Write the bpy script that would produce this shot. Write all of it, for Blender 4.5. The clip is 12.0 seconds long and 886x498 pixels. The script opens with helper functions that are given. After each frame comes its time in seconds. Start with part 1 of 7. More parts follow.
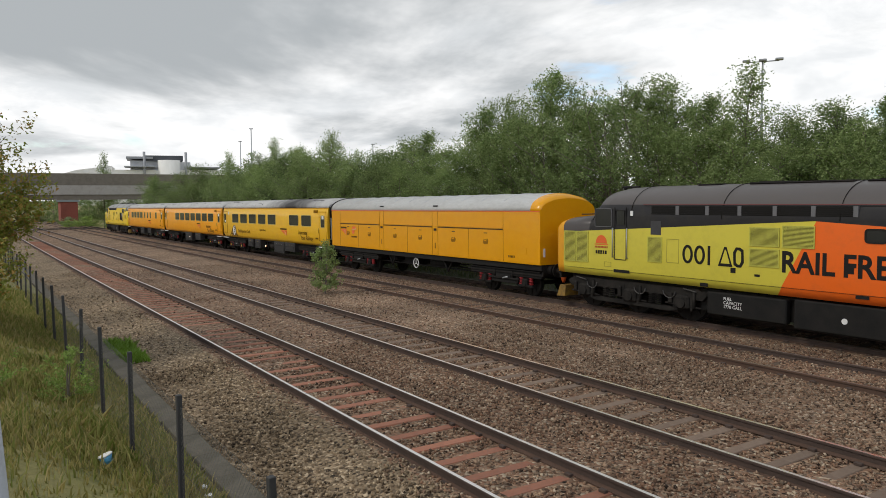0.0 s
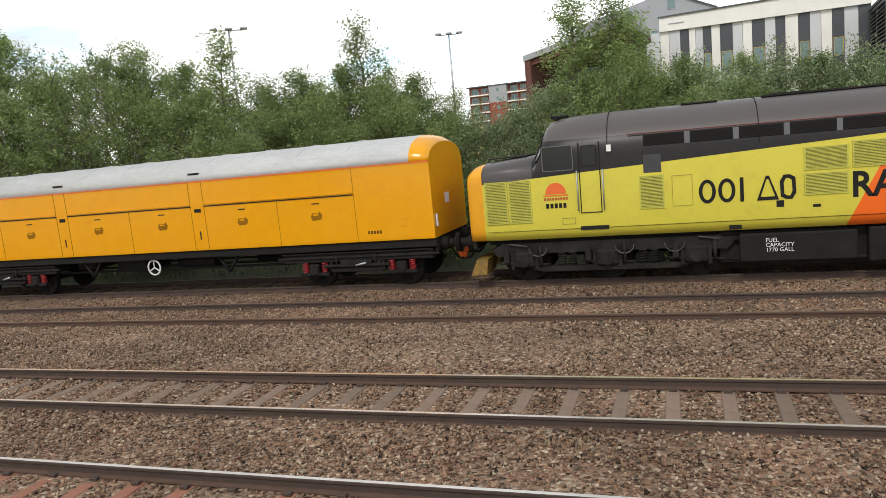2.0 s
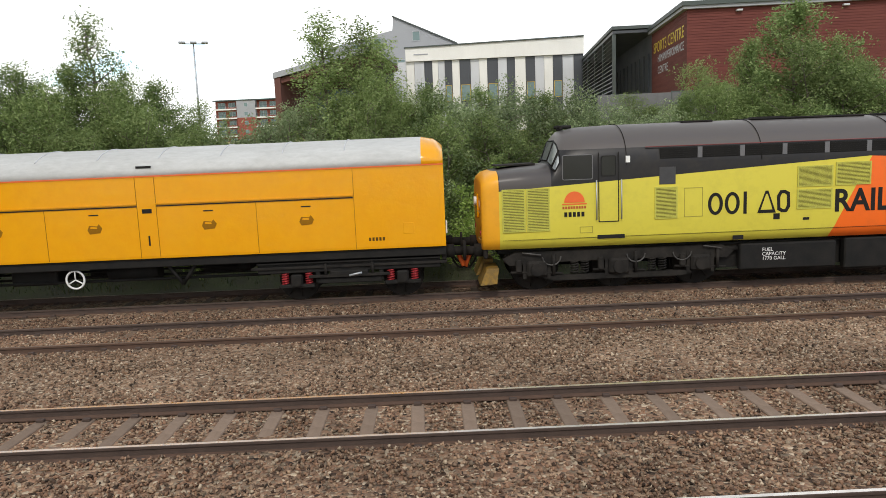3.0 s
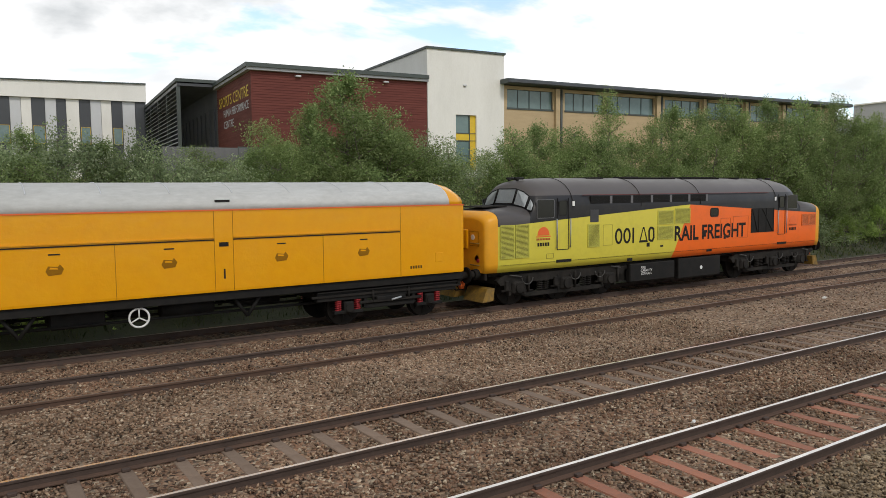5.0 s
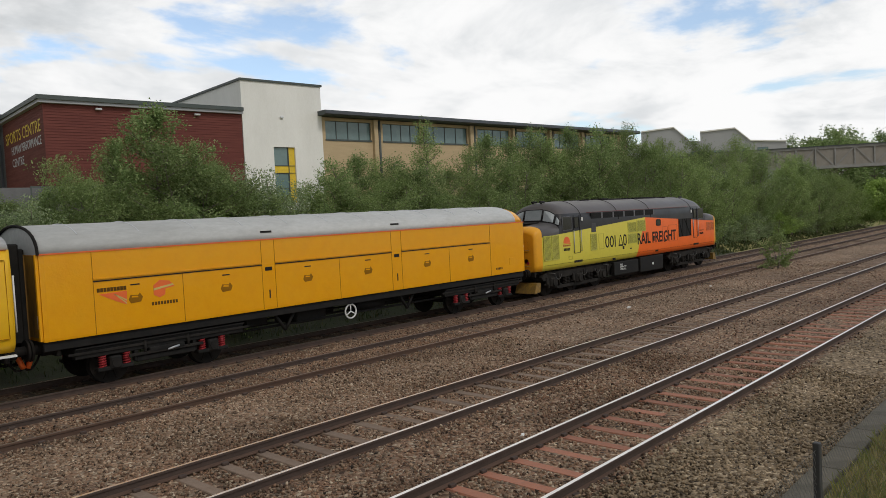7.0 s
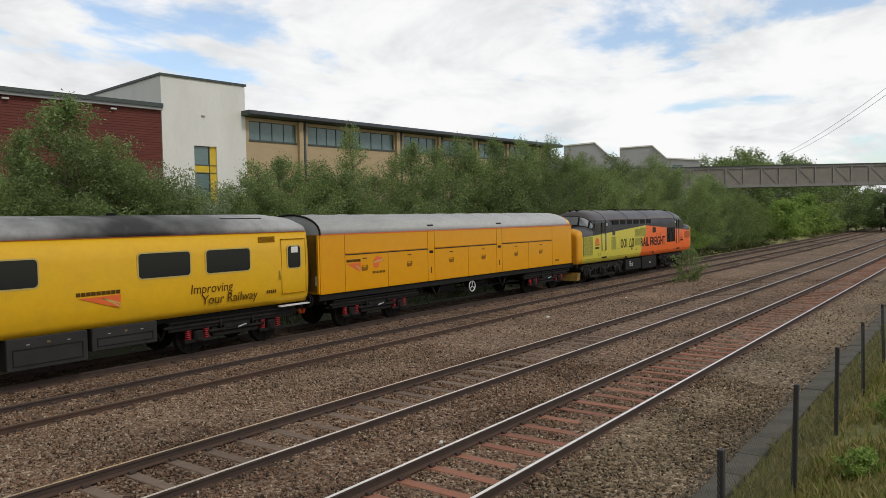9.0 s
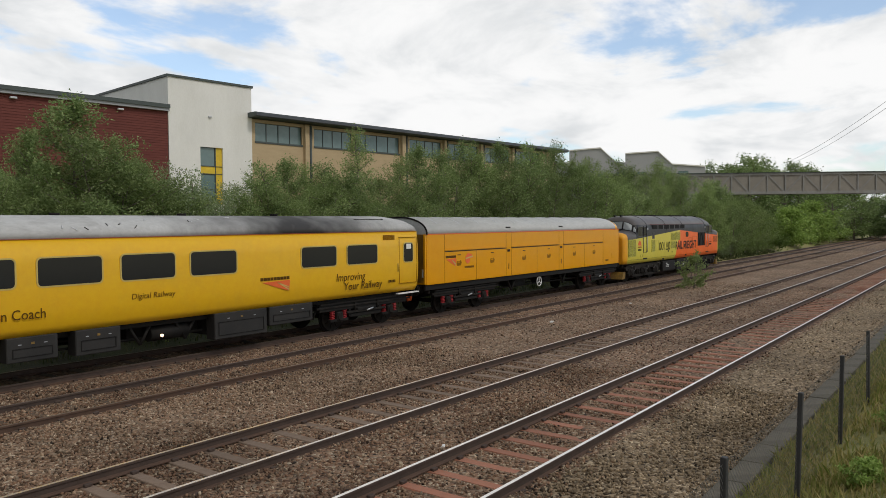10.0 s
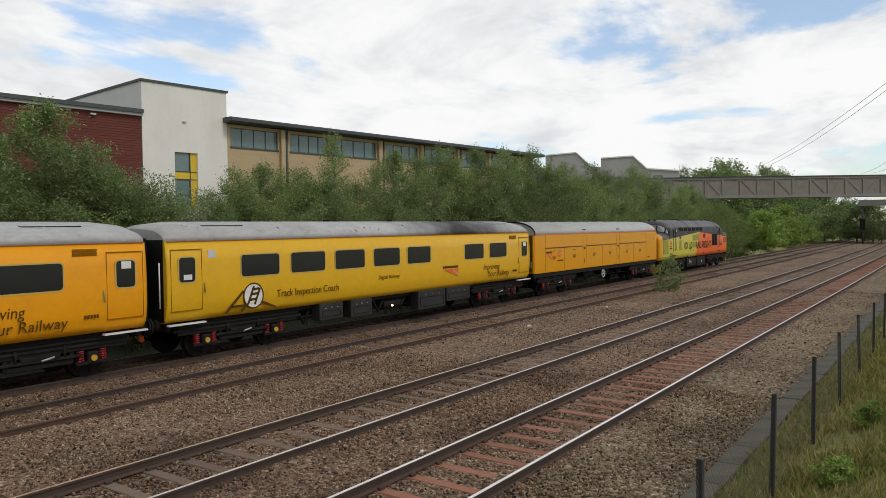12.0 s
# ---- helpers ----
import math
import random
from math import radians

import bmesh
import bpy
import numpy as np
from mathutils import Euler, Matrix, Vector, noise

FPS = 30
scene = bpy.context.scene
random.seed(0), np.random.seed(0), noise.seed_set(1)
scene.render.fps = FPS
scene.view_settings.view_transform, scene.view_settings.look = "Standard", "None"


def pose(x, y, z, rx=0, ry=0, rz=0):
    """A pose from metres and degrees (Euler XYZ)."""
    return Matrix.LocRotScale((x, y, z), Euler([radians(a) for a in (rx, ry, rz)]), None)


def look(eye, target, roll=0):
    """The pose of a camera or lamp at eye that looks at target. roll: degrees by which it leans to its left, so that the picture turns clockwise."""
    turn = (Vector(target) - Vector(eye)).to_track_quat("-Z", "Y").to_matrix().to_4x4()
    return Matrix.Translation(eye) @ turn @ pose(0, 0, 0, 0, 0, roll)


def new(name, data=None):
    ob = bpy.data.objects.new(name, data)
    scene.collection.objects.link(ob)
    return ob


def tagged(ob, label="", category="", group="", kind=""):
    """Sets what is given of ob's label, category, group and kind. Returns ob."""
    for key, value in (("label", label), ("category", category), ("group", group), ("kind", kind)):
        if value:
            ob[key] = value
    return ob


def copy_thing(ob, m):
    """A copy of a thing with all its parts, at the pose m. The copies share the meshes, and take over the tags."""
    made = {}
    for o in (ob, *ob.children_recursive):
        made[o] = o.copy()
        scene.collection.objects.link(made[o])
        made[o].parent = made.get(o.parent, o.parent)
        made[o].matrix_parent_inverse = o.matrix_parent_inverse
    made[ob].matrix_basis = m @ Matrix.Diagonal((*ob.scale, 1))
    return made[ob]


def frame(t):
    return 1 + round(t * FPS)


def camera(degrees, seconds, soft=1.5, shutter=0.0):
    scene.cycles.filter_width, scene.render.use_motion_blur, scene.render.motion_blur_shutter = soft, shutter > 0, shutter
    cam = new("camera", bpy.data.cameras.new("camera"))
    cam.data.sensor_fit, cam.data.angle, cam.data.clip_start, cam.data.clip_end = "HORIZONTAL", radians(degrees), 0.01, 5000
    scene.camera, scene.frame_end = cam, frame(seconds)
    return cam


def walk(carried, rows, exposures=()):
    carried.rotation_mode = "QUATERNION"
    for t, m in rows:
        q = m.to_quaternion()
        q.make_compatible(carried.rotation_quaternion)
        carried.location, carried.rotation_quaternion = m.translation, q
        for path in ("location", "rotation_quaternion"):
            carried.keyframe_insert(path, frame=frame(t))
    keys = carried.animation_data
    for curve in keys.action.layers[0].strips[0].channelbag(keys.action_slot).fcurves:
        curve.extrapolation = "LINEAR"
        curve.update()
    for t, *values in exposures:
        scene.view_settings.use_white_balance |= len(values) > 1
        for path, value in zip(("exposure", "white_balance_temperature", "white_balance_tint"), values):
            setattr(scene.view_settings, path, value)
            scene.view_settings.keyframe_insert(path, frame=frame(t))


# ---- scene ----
cam = camera(62.03, 12.0, soft=0.5)
EYE = (0.0, 0.0, 3.544)
# seconds, yaw, pitch, roll: a standing operator pans along the passing train
PATH = (
    (0.0, 55.90, -4.00, 0.42),
    (0.5, 47.73, -5.52, 0.90),
    (1.0, 38.36, -6.90, 3.34),
    (1.5, 28.65, -7.54, 4.99),
    (2.0, 17.70, -8.28, 5.15),
    (2.5, 7.99, -7.80, 3.82),
    (2.7, 4.37, -8.11, 3.26),
    (4.3, -25.70, -4.58, -0.46),
    (4.5, -28.29, -4.78, -0.10),
    (5.0, -33.83, -4.61, 0.47),
    (5.5, -37.98, -3.77, 1.57),
    (6.0, -41.91, -2.58, 2.39),
    (6.5, -44.99, -2.52, 2.71),
    (7.0, -47.48, -2.66, 2.83),
    (7.2, -48.31, -2.60, 2.62),
    (8.8, -52.75, -2.44, 1.13),
    (9.0, -53.35, -2.32, 1.07),
    (9.5, -54.09, -2.13, 0.76),
    (10.0, -52.98, -2.04, 0.44),
    (10.5, -53.21, -1.93, 0.29),
    (11.0, -53.86, -1.83, 0.36),
    (11.5, -54.36, -1.77, 0.53),
    (12.0, -54.75, -1.68, 0.69),
)
walk(cam, [(t, pose(*EYE, 90 + p, r, y)) for t, y, p, r in PATH],
     exposures=[(0.0, -0.27), (1.0, 0.0), (1.5, 0.17), (2.5, 0.28), (4.5, 0.04), (5.5, -0.28), (7.0, -0.46), (12.0, -0.48)])

# ---- sky and light ----
world = bpy.data.worlds.new("overcast")
scene.world = world
world.use_nodes = True


def build_sky():
    nt = world.node_tree
    n, l = nt.nodes, nt.links
    n.clear()
    out, bg = n.new("ShaderNodeOutputWorld"), n.new("ShaderNodeBackground")
    sky = n.new("ShaderNodeTexSky")
    sky.sky_type, sky.sun_disc = "NISHITA", False
    sky.sun_elevation, sky.sun_rotation = radians(45), radians(185)
    dim = n.new("ShaderNodeVectorMath")
    dim.operation, dim.inputs["Scale"].default_value = "SCALE", 0.24
    l.new(sky.outputs["Color"], dim.inputs[0])
    tc, sep = n.new("ShaderNodeTexCoord"), n.new("ShaderNodeSeparateXYZ")
    l.new(tc.outputs["Generated"], sep.inputs[0])
    up = n.new("ShaderNodeMath")
    up.operation, up.inputs[1].default_value = "MAXIMUM", 0.0
    l.new(sep.outputs["Z"], up.inputs[0])
    add = n.new("ShaderNodeMath")
    add.operation, add.inputs[1].default_value = "ADD", 0.22
    l.new(up.outputs[0], add.inputs[0])
    plane = []
    for axis in "XY":
        d = n.new("ShaderNodeMath")
        d.operation = "DIVIDE"
        l.new(sep.outputs[axis], d.inputs[0])
        l.new(add.outputs[0], d.inputs[1])
        plane.append(d)
    com = n.new("ShaderNodeCombineXYZ")
    l.new(plane[0].outputs[0], com.inputs[0])
    l.new(plane[1].outputs[0], com.inputs[1])

    def cloud(scale, offset, lo, hi, detail=7.0, rough=0.55, west=0.0, height=0.0, least=0.0):
        """Cloud noise on a flat layer; the layer thickens towards the west and away from the horizon."""
        mp = n.new("ShaderNodeMapping")
        mp.inputs["Location"].default_value = offset
        l.new(com.outputs[0], mp.inputs["Vector"])
        tx = n.new("ShaderNodeTexNoise")
        tx.inputs["Scale"].default_value, tx.inputs["Detail"].default_value = scale, detail
        tx.inputs["Roughness"].default_value, tx.inputs["Distortion"].default_value = rough, 0.3
        l.new(mp.outputs[0], tx.inputs["Vector"])
        rg = n.new("ShaderNodeMapRange")
        rg.interpolation_type = "SMOOTHSTEP"
        rg.inputs["From Min"].default_value, rg.inputs["From Max"].default_value = lo, hi
        rg.inputs["To Min"].default_value = least
        value = tx.outputs["Fac"]
        low = n.new("ShaderNodeMath")
        low.operation, low.inputs[1].default_value = "MINIMUM", 0.3
        l.new(up.outputs[0], low.inputs[0])
        for source, k in ((sep.outputs["X"], -west), (low.outputs[0], height)):
            mad = n.new("ShaderNodeMath")
            mad.operation, mad.inputs[1].default_value = "MULTIPLY_ADD", k
            l.new(source, mad.inputs[0])
            l.new(value, mad.inputs[2])
            value = mad.outputs[0]
        l.new(value, rg.inputs["Value"])
        return rg.outputs[0]

    shade = n.new("ShaderNodeMix")
    shade.data_type = "RGBA"
    shade.inputs["A"].default_value, shade.inputs["B"].default_value = (1.26, 1.265, 1.27, 1), (0.54, 0.575, 0.60, 1)
    l.new(cloud(0.55, (2.3, 5.1, 0), 0.64, 0.80, west=0.12, height=0.7), shade.inputs["Factor"])
    soft = n.new("ShaderNodeMix")      # billows within the white cloud
    soft.data_type = "RGBA"
    soft.inputs["A"].default_value, soft.inputs["B"].default_value = (1.34, 1.34, 1.34, 1), (1.0, 1.03, 1.055, 1)
    l.new(cloud(1.9, (4.1, 8.7, 1), 0.42, 0.68, detail=9.0, rough=0.6), soft.inputs["Factor"])
    l.new(soft.outputs["Result"], shade.inputs["A"])
    mix = n.new("ShaderNodeMix")
    mix.data_type = "RGBA"
    l.new(cloud(1.1, (7.4, 1.2, 3), 0.37, 0.44, west=0.06, least=0.12), mix.inputs["Factor"])
    l.new(dim.outputs[0], mix.inputs["A"])
    l.new(shade.outputs["Result"], mix.inputs["B"])
    l.new(mix.outputs["Result"], bg.inputs["Color"])
    bg.inputs["Strength"].default_value = 1.0
    l.new(bg.outputs[0], out.inputs[0])


build_sky()
sun = new("sun", bpy.data.lights.new("sun", "SUN"))
sun.data.energy, sun.data.angle, sun.data.color = 1.6, radians(12), (1.0, 0.935, 0.85)
sun.matrix_world = look((-5, -45, 55), (0, 10, 0))


# ---- materials ----
def material(name, base, second=None, rough=0.6, metal=0.0, scale=4.0, fine=40.0, amount=0.5, bump=0.15, depth=0.01,
             stretch=(1, 1, 1), dirt=None, dirt_amount=0.0, spread=0.0, spec=0.5):
    """A two-scale surface: broad patches between two colours, fine grain, bump, and dirt with its own shape."""
    m = bpy.data.materials.new(name)
    m.use_nodes = True
    n, l = m.node_tree.nodes, m.node_tree.links
    b = n["Principled BSDF"]
    b.inputs["Metallic"].default_value = metal
    b.inputs["Specular IOR Level"].default_value = spec
    tc, mp = n.new("ShaderNodeTexCoord"), n.new("ShaderNodeMapping")
    mp.inputs["Scale"].default_value = stretch
    l.new(tc.outputs["Object"], mp.inputs["Vector"])

    def tex(s, detail=5.0, rg=0.6):
        t = n.new("ShaderNodeTexNoise")
        t.inputs["Scale"].default_value, t.inputs["Detail"].default_value, t.inputs["Roughness"].default_value = s, detail, rg
        l.new(mp.outputs[0], t.inputs["Vector"])
        return t

    broad, grain = tex(scale), tex(fine, 4.0, 0.7)
    second = second or tuple(c * 0.72 for c in base)
    ramp = n.new("ShaderNodeMapRange")
    ramp.inputs["From Min"].default_value, ramp.inputs["From Max"].default_value = 0.35, 0.68
    ramp.inputs["To Max"].default_value = amount
    l.new(broad.outputs["Fac"], ramp.inputs["Value"])
    mix = n.new("ShaderNodeMix")
    mix.data_type = "RGBA"
    mix.inputs["A"].default_value, mix.inputs["B"].default_value = (*base, 1), (*second, 1)
    l.new(ramp.outputs[0], mix.inputs["Factor"])
    colour = mix.outputs["Result"]
    g = n.new("ShaderNodeMix")
    g.data_type, g.blend_type = "RGBA", "OVERLAY"
    g.inputs["Factor"].default_value = 0.25 * amount + 0.05
    l.new(colour, g.inputs["A"])
    l.new(grain.outputs["Fac"], g.inputs["B"])
    colour = g.outputs["Result"]
    if dirt:
        dt = tex(scale * 2.7, 8.0, 0.7)
        dr = n.new("ShaderNodeMapRange")
        dr.inputs["From Min"].default_value, dr.inputs["From Max"].default_value = 0.48, 0.75
        dr.inputs["To Max"].default_value = dirt_amount
        l.new(dt.outputs["Fac"], dr.inputs["Value"])
        dm = n.new("ShaderNodeMix")
        dm.data_type = "RGBA"
        dm.inputs["B"].default_value = (*dirt, 1)
        l.new(dr.outputs[0], dm.inputs["Factor"])
        l.new(colour, dm.inputs["A"])
        colour = dm.outputs["Result"]
    if spread:
        info = n.new("ShaderNodeObjectInfo")
        hs = n.new("ShaderNodeHueSaturation")
        vr = n.new("ShaderNodeMapRange")
        vr.inputs["To Min"].default_value, vr.inputs["To Max"].default_value = 1 - spread, 1 + spread
        l.new(info.outputs["Random"], vr.inputs["Value"])
        l.new(vr.outputs[0], hs.inputs["Value"])
        l.new(colour, hs.inputs["Color"])
        colour = hs.outputs["Color"]
    l.new(colour, b.inputs["Base Color"])
    rr = n.new("ShaderNodeMapRange")
    rr.inputs["To Min"].default_value, rr.inputs["To Max"].default_value = max(0.03, rough - 0.12), min(1, rough + 0.12)
    l.new(broad.outputs["Fac"], rr.inputs["Value"])
    l.new(rr.outputs[0], b.inputs["Roughness"])
    if bump:
        bp = n.new("ShaderNodeBump")
        bp.inputs["Strength"].default_value, bp.inputs["Distance"].default_value = bump, depth
        l.new(grain.outputs["Fac"], bp.inputs["Height"])
        l.new(bp.outputs[0], b.inputs["Normal"])
    return m


def stone_material(name, colours, size, bump=1.0, island=False):
    """Loose stones: cells of random colour; with island, each loose piece of the mesh takes one colour."""
    m = bpy.data.materials.new(name)
    m.use_nodes = True
    n, l = m.node_tree.nodes, m.node_tree.links
    b = n["Principled BSDF"]
    b.inputs["Roughness"].default_value, b.inputs["Specular IOR Level"].default_value = 0.9, 0.25
    tc = n.new("ShaderNodeTexCoord")
    ramp = n.new("ShaderNodeValToRGB")
    ramp.color_ramp.elements[0].position = 0.0
    ramp.color_ramp.elements[0].color = (*colours[0], 1)
    ramp.color_ramp.elements[1].position = 1.0
    ramp.color_ramp.elements[1].color = (*colours[-1], 1)
    for i, c in enumerate(colours[1:-1]):
        ramp.color_ramp.elements.new((i + 1) / (len(colours) - 1)).color = (*c, 1)
    if island:
        geo = n.new("ShaderNodeNewGeometry")
        l.new(geo.outputs["Random Per Island"], ramp.inputs["Fac"])
    else:
        vo = n.new("ShaderNodeTexVoronoi")
        vo.inputs["Scale"].default_value = 1 / size
        l.new(tc.outputs["Object"], vo.inputs["Vector"])
        sp = n.new("ShaderNodeSeparateColor")
        l.new(vo.outputs["Color"], sp.inputs[0])
        l.new(sp.outputs[0], ramp.inputs["Fac"])
        bp = n.new("ShaderNodeBump")
        bp.inputs["Strength"].default_value, bp.inputs["Distance"].default_value = bump, size * 0.6
        bp.invert = True
        l.new(vo.outputs["Distance"], bp.inputs["Height"])
        l.new(bp.outputs[0], b.inputs["Normal"])
    # broad stains of rust dust and soot
    st = n.new("ShaderNodeTexNoise")
    st.inputs["Scale"].default_value, st.inputs["Detail"].default_value = 0.35, 5.0
    l.new(tc.outputs["Object"], st.inputs["Vector"])
    rg = n.new("ShaderNodeMapRange")
    rg.inputs["From Min"].default_value, rg.inputs["From Max"].default_value = 0.35, 0.7
    rg.inputs["To Min"].default_value, rg.inputs["To Max"].default_value = 0.78, 1.2
    l.new(st.outputs["Fac"], rg.inputs["Value"])
    hs = n.new("ShaderNodeHueSaturation")
    l.new(rg.outputs[0], hs.inputs["Value"])
    l.new(ramp.outputs[0], hs.inputs["Color"])
    l.new(hs.outputs[0], b.inputs["Base Color"])
    return m


def leaf_material(name, a, b_, c):
    m = bpy.data.materials.new(name)
    m.use_nodes = True
    n, l = m.node_tree.nodes, m.node_tree.links
    b = n["Principled BSDF"]
    b.inputs["Roughness"].default_value, b.inputs["Specular IOR Level"].default_value = 0.6, 0.3
    geo, info = n.new("ShaderNodeNewGeometry"), n.new("ShaderNodeObjectInfo")
    ramp = n.new("ShaderNodeValToRGB")
    for e, col, p in zip((ramp.color_ramp.elements[0], ramp.color_ramp.elements[1]), (a, c), (0.0, 1.0)):
        e.color, e.position = (*col, 1), p
    ramp.color_ramp.elements.new(0.55).color = (*b_, 1)
    l.new(geo.outputs["Random Per Island"], ramp.inputs["Fac"])
    hs = n.new("ShaderNodeHueSaturation")
    vr = n.new("ShaderNodeMapRange")
    vr.inputs["To Min"].default_value, vr.inputs["To Max"].default_value = 0.75, 1.25
    l.new(info.outputs["Random"], vr.inputs["Value"])
    l.new(vr.outputs[0], hs.inputs["Value"])
    l.new(ramp.outputs[0], hs.inputs["Color"])
    l.new(hs.outputs[0], b.inputs["Base Color"])
    tr, add = n.new("ShaderNodeBsdfTranslucent"), n.new("ShaderNodeMixShader")
    l.new(hs.outputs[0], tr.inputs["Color"])
    add.inputs[0].default_value = 0.45
    l.new(b.outputs[0], add.inputs[1])
    l.new(tr.outputs[0], add.inputs[2])
    l.new(add.outputs[0], n["Material Output"].inputs[0])
    return m


STONES = ((0.02, 0.014, 0.01), (0.153, 0.088, 0.056), (0.265, 0.153, 0.095), (0.172, 0.115, 0.079), (0.363, 0.246, 0.16), (0.07, 0.046, 0.031), (0.493, 0.391, 0.279))
GREY_STONES = ((0.021, 0.016, 0.011), (0.145, 0.102, 0.063), (0.256, 0.188, 0.116), (0.176, 0.129, 0.081), (0.372, 0.278, 0.177), (0.075, 0.055, 0.035), (0.535, 0.419, 0.281))
PALE_STONES = ((0.023, 0.016, 0.011), (0.167, 0.102, 0.065), (0.279, 0.175, 0.112), (0.195, 0.135, 0.093), (0.381, 0.27, 0.181), (0.079, 0.053, 0.035), (0.512, 0.409, 0.298))
